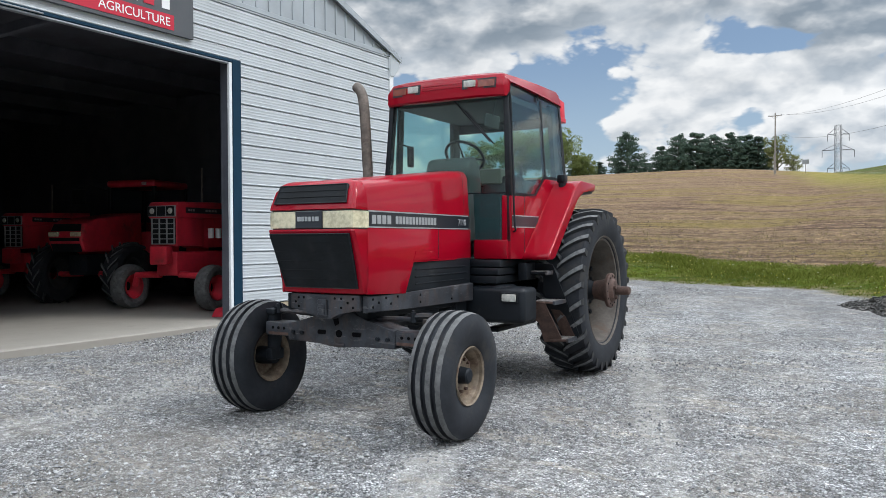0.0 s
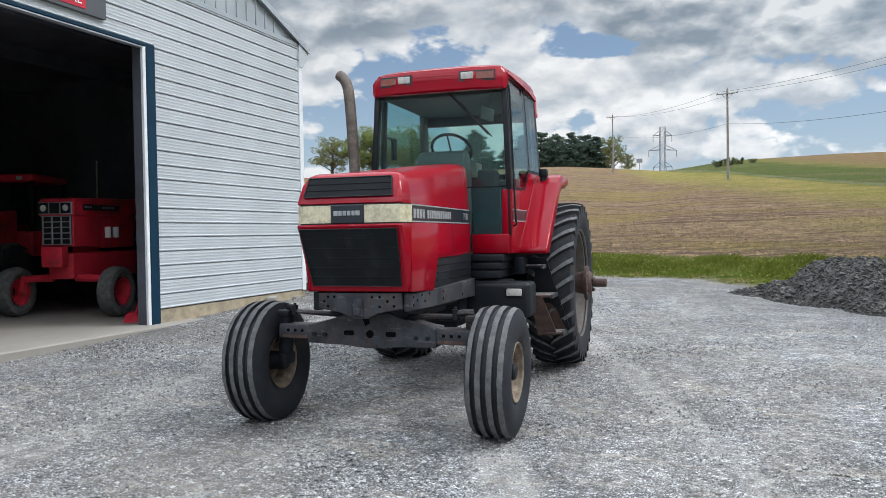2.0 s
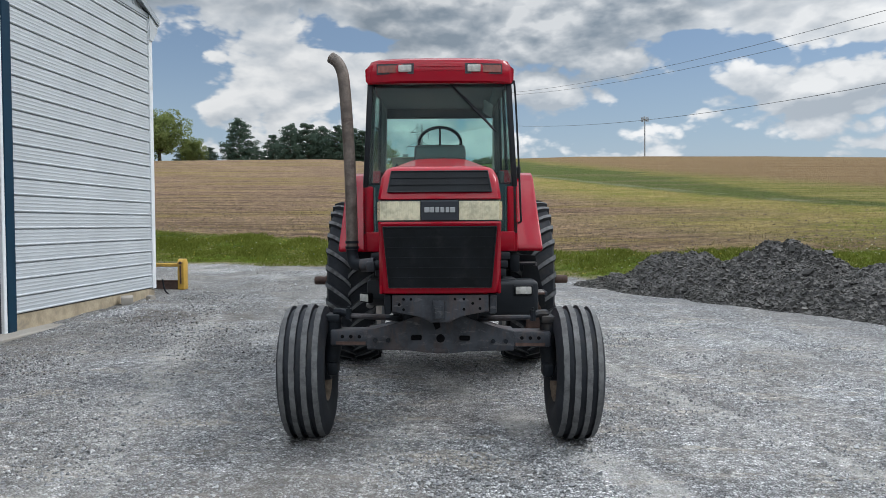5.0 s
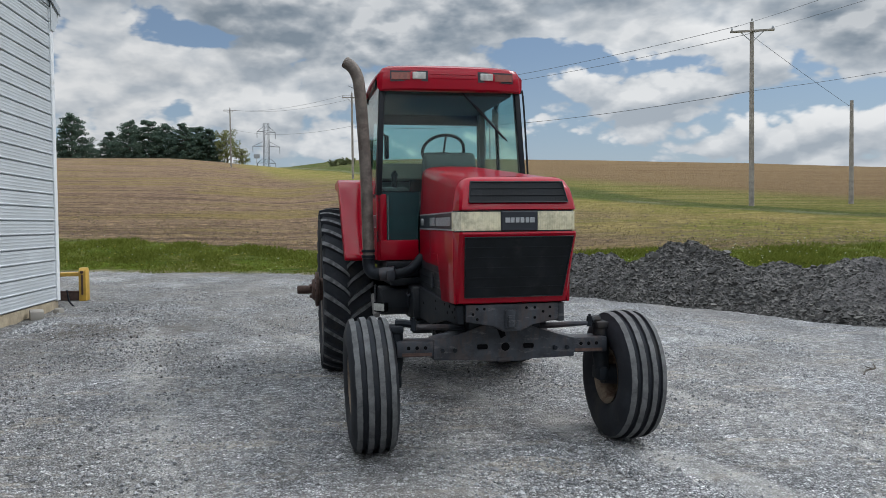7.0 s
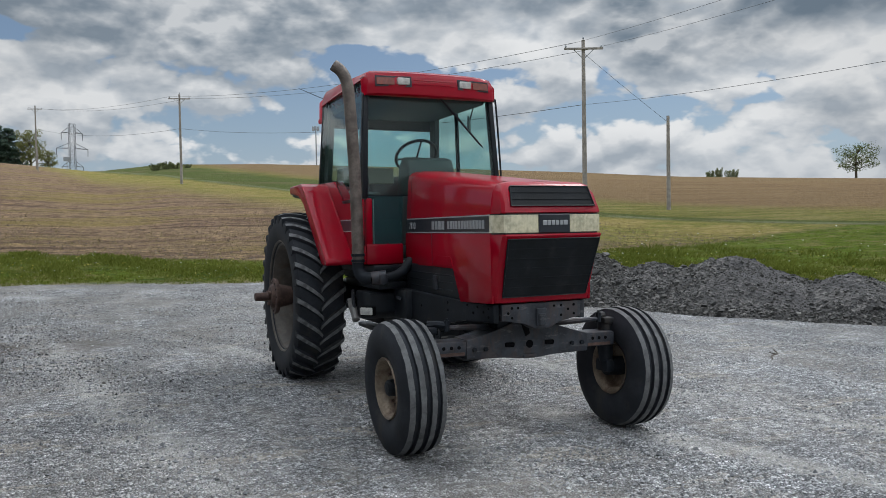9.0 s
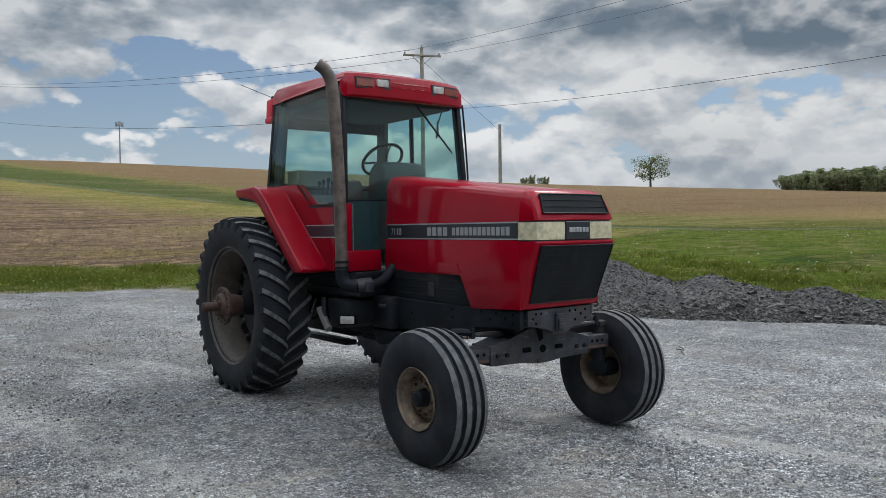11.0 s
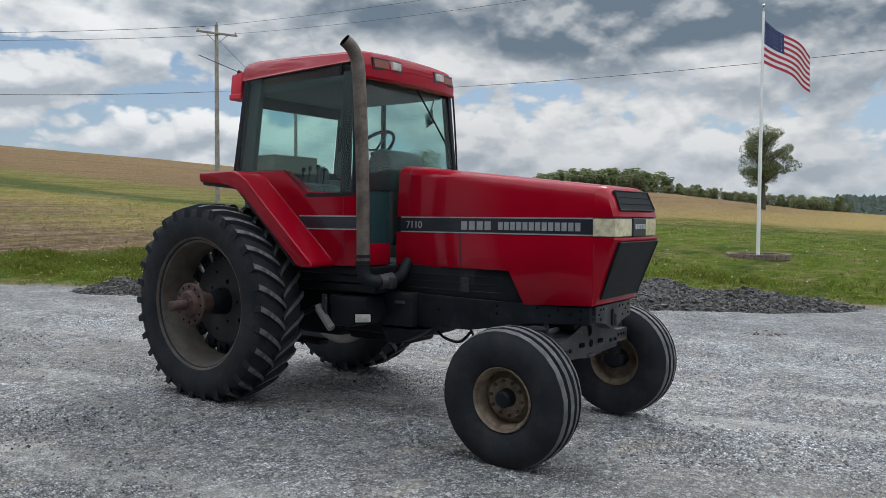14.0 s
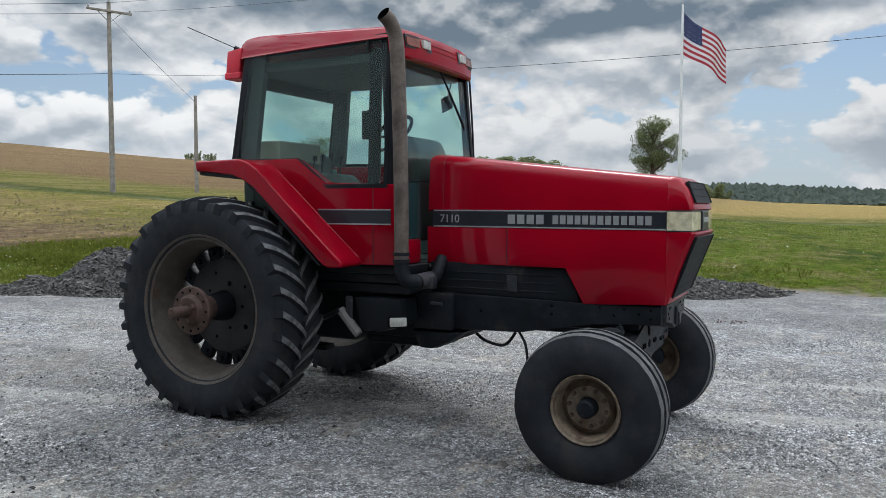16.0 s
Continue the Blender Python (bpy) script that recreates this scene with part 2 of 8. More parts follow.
M["silver"] = simple("silver_lettering", (0.33, 0.34, 0.35), 0.4, 0.2, 0.08, 20)
M["grille"] = simple("black_grille_mesh", (0.0085, 0.0105, 0.0130), 0.6, 0, 0.3, 5, 0.5, 0, (0.024, 0.025, 0.026), 0.3, 260, 0.2)
M["seat"] = simple("grey_seat_fabric", (0.062, 0.066, 0.07), 0.85, 0, 0.2, 10, 0.3)
M["cab_plastic"] = simple("grey_cab_plastic", (0.052, 0.062, 0.063), 0.6, 0, 0.15, 6, 0.1)
M["cab_teal"] = simple("dark_green_grey_lining", (0.095, 0.155, 0.150), 0.7, 0, 0.15, 6, 0.1)
M["liner"] = simple("grey_cab_headliner", (0.10, 0.105, 0.108), 0.8, 0, 0.1, 6, 0.1)
M["cardboard"] = simple("pale_cardboard", (0.36, 0.33, 0.27), 0.85, 0, 0.1, 6, 0.1)
M["edge_stone"] = simple("brown_edging_block", (0.155, 0.115, 0.09), 0.9, 0, 0.3, 9, 0.4)
M["filter_grey"] = simple("pale_grey_enamel", (0.195, 0.189, 0.182), 0.45, 0, 0.15, 9, 0.05, 0, (0.10, 0.09, 0.08), 0.4)
M["worn_tread"] = simple("worn_bright_steel", (0.30, 0.285, 0.27), 0.5, 0.4, 0.3, 14, 0.2, 0, (0.10, 0.065, 0.05), 0.5)
M["bark"] = simple("grey_brown_bark", (0.085, 0.068, 0.052), 0.9, 0, 0.3, 3, 0.5)


def concrete(k, give):
    p = k.coord()
    n = k.noise(p, 0.9, 8, 0.65)
    f = k.noise(p, 45, 4, 0.7)
    c = k.mix(n, (0.22, 0.20, 0.175), (0.34, 0.32, 0.285))
    c = k.mix(k.math("MULTIPLY", k.step(k.noise(p, 2.6, 8, 0.7), 0.55, 0.75), 0.5), c, (0.20, 0.18, 0.16))
    give(Base_Color=c, Roughness=0.85, Normal=k.bump(f, 0.3, 0.004))


M["concrete"] = material("worn_concrete", concrete)


def lens(colour):
    def build(k, give):
        p = k.coord()
        ribs = k.add("ShaderNodeTexWave")
        k.put(ribs.inputs["Vector"], p)
        ribs.inputs["Scale"].default_value = 26
        n = k.noise(p, 22, 4, 0.6)
        c = k.mix(k.step(n, 0.30, 0.70), tuple(q * 0.62 for q in colour), colour)
        c = k.mix(k.math("MULTIPLY", k.step(k.noise(p, 9, 3, 0.6), 0.5, 0.7), 0.5), c, tuple(min(0.9, q * 1.15) for q in colour))
        give(Base_Color=c, Roughness=0.22, Coat_Weight=0.6, Coat_Roughness=0.08, Normal=k.bump(ribs.outputs[0], 0.25, 0.003))
    return build


M["headlight"] = material("yellowed_headlight_lens", lens((0.66, 0.60, 0.42)))
M["lamp_white"] = material("clear_lamp_lens", lens((0.58, 0.58, 0.54)))
M["lamp_amber"] = material("amber_lamp_lens", lens((0.22, 0.036, 0.014)))


def glass(name, tint, gloss, film=0.0):
    m = bpy.data.materials.new(name)
    m.use_nodes = True
    m.node_tree.nodes.clear()
    k = Nodes(m.node_tree)
    out = k.add("ShaderNodeOutputMaterial")
    clear = k.add("ShaderNodeBsdfTransparent")
    smear = k.noise(k.coord(), 3.0, 6, 0.6)
    k.put(clear.inputs[0], k.mix(smear, tuple(c * 0.93 for c in tint), tint))
    shine = k.add("ShaderNodeBsdfGlossy")
    shine.inputs["Roughness"].default_value = 0.03
    facing = k.add("ShaderNodeLayerWeight")
    facing.inputs[0].default_value = 0.5
    edge = k.math("POWER", facing.outputs["Facing"], 4.0)
    mix = k.add("ShaderNodeMixShader")
    k.put(mix.inputs[0], k.math("MULTIPLY_ADD", edge, 0.55, gloss))
    m.node_tree.links.new(clear.outputs[0], mix.inputs[1])
    m.node_tree.links.new(shine.outputs[0], mix.inputs[2])
    # Teal diffuse film stands in for soft reflections on the lower pane.
    dusty = k.add("ShaderNodeMixShader")
    dusty.inputs[0].default_value = film
    dust = k.add("ShaderNodeBsdfDiffuse")
    dust.inputs[0].default_value = (0.050, 0.105, 0.112, 1)
    m.node_tree.links.new(mix.outputs[0], dusty.inputs[1])
    m.node_tree.links.new(dust.outputs[0], dusty.inputs[2])
    m.node_tree.links.new(dusty.outputs[0], out.inputs[0])
    return m


M["mirror"] = simple("silvered_mirror", (0.85, 0.86, 0.86), 0.08, 1.0, 0.05, 6, 0.0)
M["glass"] = glass("green_tinted_glass", (0.83, 0.94, 0.92), 0.035)
M["glass_low"] = glass("dark_teal_glass", (0.17, 0.31, 0.32), 0.03, 0.42)


def leaf(name, a, b):
    m = bpy.data.materials.new(name)
    m.use_nodes = True
    m.node_tree.nodes.clear()
    k = Nodes(m.node_tree)
    out = k.add("ShaderNodeOutputMaterial")
    g = k.add("ShaderNodeNewGeometry").outputs["Random Per Island"]
    c = k.mix(g, a, b)
    c = k.mix(k.math("MULTIPLY", k.noise(k.coord(), 0.35, 3, 0.6), 0.6), c, tuple(q * 0.6 for q in a))
    front = k.add("ShaderNodeBsdfDiffuse")
    thru = k.add("ShaderNodeBsdfTranslucent")
    k.put(front.inputs[0], c)
    k.put(thru.inputs[0], c)
    mix = k.add("ShaderNodeMixShader")
    mix.inputs[0].default_value = 0.45
    m.node_tree.links.new(front.outputs[0], mix.inputs[1])
    m.node_tree.links.new(thru.outputs[0], mix.inputs[2])
    m.node_tree.links.new(mix.outputs[0], out.inputs[0])
    return m


M["leaf"] = leaf("spring_leaves", (0.17, 0.22, 0.075), (0.31, 0.35, 0.14))
M["leaf_light"] = leaf("pale_spring_leaves", (0.20, 0.215, 0.09), (0.29, 0.295, 0.14))
M["leaf_dark"] = leaf("sparse_dark_leaves", (0.125, 0.155, 0.075), (0.215, 0.245, 0.125))
# This leaf colour is lightened to hold the haze of distance.
M["leaf_pale"] = leaf("pale_hazy_leaves", (0.20, 0.225, 0.115), (0.32, 0.335, 0.20))
M["leaf_hedge"] = leaf("spring_hedge_leaves", (0.15, 0.18, 0.085), (0.27, 0.295, 0.155))
M["needle"] = leaf("dark_pine_needles", (0.082, 0.130, 0.105), (0.155, 0.205, 0.150))
M["grass_blade"] = leaf("grass_blades", (0.086, 0.112, 0.016), (0.195, 0.212, 0.050))
M["straw"] = leaf("dry_straw_blades", (0.20, 0.165, 0.085), (0.30, 0.25, 0.13))
M["flower"] = leaf("white_seed_heads", (0.46, 0.47, 0.36), (0.66, 0.66, 0.55))
M["dandelion"] = leaf("dandelion_heads", (0.42, 0.36, 0.05), (0.52, 0.50, 0.22))


def rock_stuff(name, a, b, c3):
    def build(k, give):
        g = k.add("ShaderNodeNewGeometry").outputs["Random Per Island"]
        c = k.ramp(g, (0.0, a), (0.55, b), (1.0, c3))
        n = k.noise(k.coord(), 40, 4, 0.6)
        c = k.mix(k.math("MULTIPLY", n, 0.5), c, a)
        give(Base_Color=c, Roughness=0.88, Normal=k.bump(n, 0.3, 0.004))
    return material(name, build)


M["stones"] = rock_stuff("crushed_grey_stone", (0.115, 0.118, 0.124), (0.30, 0.304, 0.312), (0.64, 0.64, 0.635))
M["rubble"] = rock_stuff("dark_grey_rubble", (0.024, 0.0232, 0.0220), (0.062, 0.060, 0.056), (0.150, 0.143, 0.132))


def pile_ground(k, give):
    p = k.coord()
    v = k.voronoi(p, 16, "Color")
    g = k.add("ShaderNodeSeparateColor")
    k.put(g.inputs[0], v)
    c = k.ramp(g.outputs[0], (0.0, (0.024, 0.023, 0.024)), (0.6, (0.060, 0.057, 0.055)), (1.0, (0.14, 0.132, 0.124)))
    c = k.mix(k.step(k.noise(p, 0.6, 5, 0.6), 0.45, 0.65), c, (0.058, 0.055, 0.056))
    h = k.math("ADD", k.voronoi(p, 16), k.math("MULTIPLY", k.noise(p, 30, 5, 0.7), 0.8))
    give(Base_Color=c, Roughness=0.92, Normal=k.bump(h, 0.8, 0.05))


M["pile"] = material("dark_gravel_pile", pile_ground)


def ground_look(k, give):
    p = k.coord()
    sep = k.add("ShaderNodeSeparateXYZ")
    k.put(sep.inputs[0], p)
    x, y, _ = sep.outputs
    wob = k.math("MULTIPLY", k.math("SUBTRACT", k.noise(p, 0.35, 6, 0.65), 0.5), 3.0)
    fine = k.math("MULTIPLY", k.math("SUBTRACT", k.noise(p, 3.0, 5, 0.7), 0.5), 1.2)

    def lin(a, b, c):
        return k.math("ADD", k.math("MULTIPLY_ADD", x, a, c), k.math("MULTIPLY", y, b))
    d1, d2, d3 = lin(0.119, 0.993, -20.95), lin(0.76, 0.65, -11.9), lin(1.0, 0.0, -10.4)
    edge = k.math("ADD", k.math("MAXIMUM", k.math("MAXIMUM", d1, d2), d3), k.math("ADD", k.math("MULTIPLY", wob, 0.35), fine))
    # crushed stone yard
    cell = k.add("ShaderNodeSeparateColor")
    k.put(cell.inputs[0], k.voronoi(p, 46, "Color"))
    cell2 = k.add("ShaderNodeSeparateColor")
    k.put(cell2.inputs[0], k.voronoi(p, 105, "Color"))
    stone = k.ramp(cell.outputs[0], (0.0, (0.065, 0.066, 0.069)), (0.30, (0.185, 0.187, 0.192)), (0.75, (0.40, 0.403, 0.408)), (1.0, (0.72, 0.72, 0.715)))
    small = k.ramp(cell2.outputs[0], (0.0, (0.085, 0.084, 0.085)), (0.6, (0.36, 0.356, 0.35)), (1.0, (0.80, 0.80, 0.78)))
    dust = k.mix(k.noise(p, 1.3, 6, 0.65), (0.34, 0.318, 0.285), (0.50, 0.475, 0.438))
    dust = k.mix(k.math("MULTIPLY", cell2.outputs[1], 0.35), dust, (0.18, 0.172, 0.16))
    fines = k.step(k.noise(k.scaled(p, (0.55, 0.16, 1), rot=(0, 0, 0.5)), 1.0, 7, 0.66, 0.5), 0.44, 0.60)
    yard = k.mix(0.42, stone, small)
    # Shade between neighbouring stones is multiplied into the colour.
    gap = k.step(k.voronoi(p, 46, "Distance", "DISTANCE_TO_EDGE"), 0.02, 0.18, 0.30, 1.0)
    yard = k.mix(1.0, yard, gap, "MULTIPLY")
    yard = k.mix(1.0, yard, (1.45, 1.465, 1.495), "MULTIPLY")
    tone = k.step(k.noise(k.scaled(p, (0.9, 0.55, 1), rot=(0, 0, 0.9), loc=(1.5, 7.5, 0)), 1.0, 6, 0.7, 0.4), 0.38, 0.62, 0.72, 1.08)
    yard = k.mix(1.0, yard, tone, "MULTIPLY")
    tan = k.step(k.noise(k.scaled(p, (0.8, 2.6, 1), rot=(0, 0, 0.55), loc=(9.5, 3.5, 0)), 1.0, 7, 0.72, 0.3), 0.53, 0.62)
    yard = k.mix(k.math("MULTIPLY", tan, 0.55), yard, (0.42, 0.375, 0.31))
    yard = k.mix(k.math("MULTIPLY", fines, 0.30), yard, dust)
    patches = k.step(k.noise(k.scaled(p, (1.5, 1.0, 1), rot=(0, 0, 0.7), loc=(5.5, 2.5, 0)), 1.0, 7, 0.68, 0.3), 0.49, 0.60)
    yard = k.mix(k.math("MULTIPLY", patches, 0.32), yard, dust)
    mottle = k.noise(p, 7.0, 5, 0.72)
    lumps = k.add("ShaderNodeSeparateColor")
    k.put(lumps.inputs[0], k.voronoi(p, 25, "Color"))
    yard = k.mix(1.0, yard, k.ramp(lumps.outputs[0], (0.0, 0.66), (0.45, 0.90), (0.8, 1.08), (1.0, 1.36)), "MULTIPLY")
    yard = k.mix(1.0, yard, k.step(mottle, 0.37, 0.63, 0.88, 1.12), "MULTIPLY")
    coarse = k.noise(k.scaled(p, 1.0, loc=(3, 8, 0)), 1.9, 6, 0.74)
    yard = k.mix(1.0, yard, k.step(coarse, 0.36, 0.66, 0.90, 1.10), "MULTIPLY")
    stain = k.math("ADD", k.math("POWER", k.math("MULTIPLY", k.math("ADD", x, 8.2), 0.62), 2.0), k.math("POWER", k.math("MULTIPLY", k.math("ADD", y, -11.0), 0.95), 2.0))
    stain = k.math("MULTIPLY", k.step(k.math("ADD", stain, fine), 1.1, 0.2), k.step(k.noise(p, 1.7, 7, 0.7), 0.40, 0.58))
    yard = k.mix(k.math("MULTIPLY", stain, 0.75), yard, (0.105, 0.084, 0.068))
    yard = k.mix(k.math("MULTIPLY", k.step(k.noise(p, 0.22, 5, 0.6), 0.50, 0.64), 0.48), yard, (0.215, 0.198, 0.176))
    pale = k.step(k.noise(k.scaled(p, (0.5, 0.12, 1), rot=(0, 0, -0.25), loc=(2.2, 0.3, 0)), 1.0, 6, 0.62, 0.4), 0.545, 0.65)
    yard = k.mix(k.math("MULTIPLY", pale, 0.14), yard, (0.55, 0.545, 0.53))
    worn = k.step(k.noise(k.scaled(p, (1.6, 0.7, 1), rot=(0, 0, 0.3)), 1.0, 6, 0.7), 0.36, 0.58)
    for a, b, c, w in ((0.94, 0.342, -0.36, 0.22), (0.895, 0.447, 0.63, 0.30), (0.97, 0.24, 5.0, 0.35)):
        rut = k.step(k.math("ABSOLUTE", k.math("ADD", lin(a, b, c), k.math("MULTIPLY", fine, 0.10))), w, w * 0.25)
        rut = k.math("MULTIPLY", rut, k.step(y, 15.0, 9.0))
        yard = k.mix(k.math("MULTIPLY", k.math("MULTIPLY", rut, worn), 0.50), yard, k.mix(k.step(mottle, 0.40, 0.62), (0.44, 0.425, 0.395), (0.62, 0.605, 0.575)))
    dirt = k.math("MULTIPLY", k.math("MULTIPLY", k.step(x, -2.5, -7.5), k.step(y, 6.5, 9.5)), k.step(k.noise(k.scaled(p, (0.7, 0.45, 1), loc=(4.2, 0, 0)), 1.0, 6, 0.65), 0.36, 0.58))
    yard = k.mix(k.math("MULTIPLY", dirt, 0.48), yard, k.mix(k.math("MULTIPLY", cell.outputs[0], 0.8), (0.085, 0.080, 0.074), (0.23, 0.225, 0.215)))
    spill = k.math("MAXIMUM", lin(0.792, 0.61, -9.05), lin(0.952, 0.305, -5.85))
    spill = k.math("MULTIPLY", k.step(k.math("ADD", spill, k.math("MULTIPLY", wob, 0.5)), -3.0, -0.2), k.step(k.noise(p, 1.4, 7, 0.72), 0.34, 0.58))
    yard = k.mix(k.math("MULTIPLY", spill, 0.72), yard, k.mix(cell.outputs[0], (0.095, 0.094, 0.096), (0.27, 0.27, 0.275)))
    # grass
    g1 = k.noise(p, 0.5, 6, 0.65)
    g2 = k.noise(p, 9.0, 5, 0.75)
    lawn = k.mix(g1, (0.055, 0.080, 0.004), (0.100, 0.122, 0.008))
    lawn = k.mix(k.math("MULTIPLY", g2, 0.6), lawn, (0.105, 0.120, 0.010))
    lawn = k.mix(k.step(k.noise(k.scaled(p, (0.16, 0.5, 1), rot=(0, 0, 0.5)), 1.0, 5, 0.6), 0.50, 0.66), lawn, (0.036, 0.060, 0.006))
    lawn = k.mix(k.math("MULTIPLY", k.step(k.noise(k.scaled(p, (0.10, 1.1, 1), rot=(0, 0, 0.62)), 1.0, 5, 0.65), 0.52, 0.62), 0.55), lawn, (0.135, 0.135, 0.022))
    lawn = k.mix(1.0, lawn, (1.0, 1.16, 1.4), "MULTIPLY")
    verge = k.mix(k.step(k.noise(p, 0.9, 6, 0.7), 0.46, 0.64), lawn, (0.165, 0.152, 0.050))
    # ploughed stubble field
    rows = k.noise(k.scaled(p, (0.10, 1.25, 1), rot=(0, 0, -0.10)), 1.0, 9, 0.72)
    soil = k.mix(k.step(rows, 0.38, 0.62), (0.062, 0.042, 0.032), (0.185, 0.132, 0.095))
    band = k.noise(k.scaled(p, (0.022, 0.42, 1), rot=(0, 0, -0.10)), 1.0, 7, 0.66)
    soil = k.mix(k.step(band, 0.42, 0.60), soil, k.mix(rows, (0.128, 0.093, 0.057), (0.20, 0.155, 0.10)))
    clods = k.noise(p, 4.5, 9, 0.82)
    soil = k.mix(k.math("MULTIPLY", k.step(clods, 0.50, 0.60), 0.6), soil, (0.078, 0.053, 0.038))
    soil = k.mix(k.math("MULTIPLY", k.step(k.noise(p, 1.1, 7, 0.72), 0.50, 0.60), 0.6), soil, (0.070, 0.047, 0.034))
    soil = k.mix(k.math("MULTIPLY", k.step(k.noise(k.scaled(p, 1.0, loc=(31, 17, 0)), 1.3, 8, 0.75), 0.52, 0.61), 0.75), soil, (0.285, 0.215, 0.120))
    soil = k.mix(k.math("MULTIPLY", k.step(k.noise(p, 3.1, 9, 0.82), 0.52, 0.60), 0.75), soil, (0.265, 0.200, 0.125))
    soil = k.mix(k.math("MULTIPLY", k.step(k.noise(k.scaled(p, (0.25, 1.6, 1)), 1.0, 6, 0.75), 0.52, 0.66), 0.7), soil, (0.225, 0.170, 0.102))
    weeds = k.step(k.noise(k.scaled(p, (0.035, 0.11, 1), rot=(0, 0, -0.35)), 1.0, 6, 0.62), 0.49, 0.63)
    soil = k.mix(k.math("MULTIPLY", weeds, 0.6), soil, (0.165, 0.143, 0.038))
    # lane line across the slope, and the two sides of it
    lane = k.math("MINIMUM", k.math("MINIMUM", lin(1.0, 0.236, -25.6), lin(1.0, 0.465, -36.6)), lin(1.0, 1.2, -54.8))
    lane = k.math("ADD", lane, k.math("MULTIPLY", wob, 0.5))
    straw = k.mix(k.noise(p, 0.06, 6, 0.6), (0.112, 0.080, 0.048), (0.152, 0.114, 0.066))
    straw = k.mix(k.math("MULTIPLY", k.step(k.noise(k.scaled(p, (0.03, 0.3, 1), rot=(0, 0, 0.4)), 1.0, 6, 0.65), 0.47, 0.64), 0.6), straw, (0.094, 0.064, 0.036))
    flatside = k.step(k.math("ADD", y, k.math("MULTIPLY", wob, 2.0)), 10.0, 50.0)
    straw = k.mix(k.math("MULTIPLY", k.math("SUBTRACT", 1.0, flatside), 0.85), straw, (0.225, 0.185, 0.072))
    near_field = k.math("MINIMUM", lin(0.387, 0.922, -22.4), k.math("MINIMUM", k.math("SUBTRACT", y, 22.3), lin(-0.30, 1.0, -18.9)))
    near_field = k.math("ADD", near_field, k.math("MULTIPLY", wob, 0.6))
    dry = k.mix(k.step(k.noise(p, 0.25, 6, 0.7), 0.40, 0.62), (0.190, 0.162, 0.066), (0.128, 0.134, 0.036))
    dry = k.mix(k.math("MULTIPLY", k.step(k.noise(k.scaled(p, (0.5, 1.3, 1), rot=(0, 0, 0.4)), 1.0, 7, 0.72), 0.50, 0.60), 0.6), dry, (0.265, 0.215, 0.115))
    bare = k.math("MULTIPLY", k.step(lane, -9.0, -14.0), k.step(k.noise(k.scaled(p, (0.3, 0.8, 1), rot=(0, 0, 0.3)), 1.0, 6, 0.7), 0.46, 0.56))
    dry = k.mix(k.math("MULTIPLY", bare, 0.75), dry, (0.125, 0.100, 0.070))
    soil = k.mix(k.math("MULTIPLY", k.step(rows, 0.50, 0.42), 0.55), soil, (0.060, 0.042, 0.033))
    soil = k.mix(1.0, soil, (1.29, 1.19, 1.16), "MULTIPLY")
    straw = k.mix(k.math("MULTIPLY", k.step(clods, 0.48, 0.60), 0.4), straw, (0.085, 0.062, 0.034))
    straw = k.mix(1.0, straw, (1.37, 1.26, 1.12), "MULTIPLY")
    dry = k.mix(1.0, dry, (1.20, 1.14, 0.92), "MULTIPLY")
    left = k.mix(k.step(near_field, -0.6, 1.0), verge, soil)
    left = k.mix(k.math("MULTIPLY", k.math("MAXIMUM", k.math("MULTIPLY", k.step(lane, -22.0, -14.0), k.step(y, 44.0, 32.0)), k.step(lane, -14.0, -4.0)), k.step(near_field, -0.4, 0.9)), left, dry)
    green = k.mix(g2, (0.046, 0.064, 0.015), (0.095, 0.114, 0.030))
    green = k.mix(k.math("MULTIPLY", k.step(k.noise(k.scaled(p, (0.05, 0.16, 1), rot=(0, 0, 0.3)), 1.0, 7, 0.7), 0.48, 0.62), 0.55), green, (0.135, 0.110, 0.060))
    width = k.step(y, 40.0, 110.0, 5.0, 21.0)
    meadow = k.mix(k.step(k.noise(k.scaled(p, (0.12, 0.5, 1), rot=(0, 0, 0.5)), 1.0, 6, 0.68), 0.42, 0.62), (0.120, 0.118, 0.026), (0.190, 0.165, 0.060))
    straw = k.mix(k.step(k.math("ADD", lane, k.math("MULTIPLY", wob, 3.0)), 26.0, 12.0), straw, meadow)
    right = k.mix(k.step(k.math("ADD", k.math("DIVIDE", lane, width), k.math("MULTIPLY", k.math("SUBTRACT", k.noise(p, 0.13, 6, 0.7), 0.5), 0.9)), 0.62, 0.86), green, straw)
    land = k.mix(k.step(lane, -1.5, 1.0), left, right)
    track = k.math("MULTIPLY", k.step(k.math("ABSOLUTE", k.math("ADD", lane, -1.0)), 1.1, 0.5), k.step(k.noise(p, 0.2, 4, 0.6), 0.38, 0.5))
    land = k.mix(k.math("MULTIPLY", track, 0.22), land, (0.30, 0.29, 0.23))
    fringe = k.math("MULTIPLY", k.math("MULTIPLY", k.step(edge, -0.55, 0.0), k.step(edge, 0.75, 0.15)), k.step(k.noise(p, 2.3, 6, 0.7), 0.38, 0.58))
    col = k.mix(k.step(edge, -0.25, 0.35), yard, land)
    grain = k.step(k.noise(k.scaled(p, 1.0, loc=(5, 2, 0)), 3.4, 8, 0.86), 0.38, 0.62, 0.66, 1.36)
    col = k.mix(k.step(edge, -0.1, 0.4), col, k.mix(1.0, col, grain, "MULTIPLY"))
    col = k.mix(k.math("MULTIPLY", fringe, 0.65), col, (0.275, 0.225, 0.150))
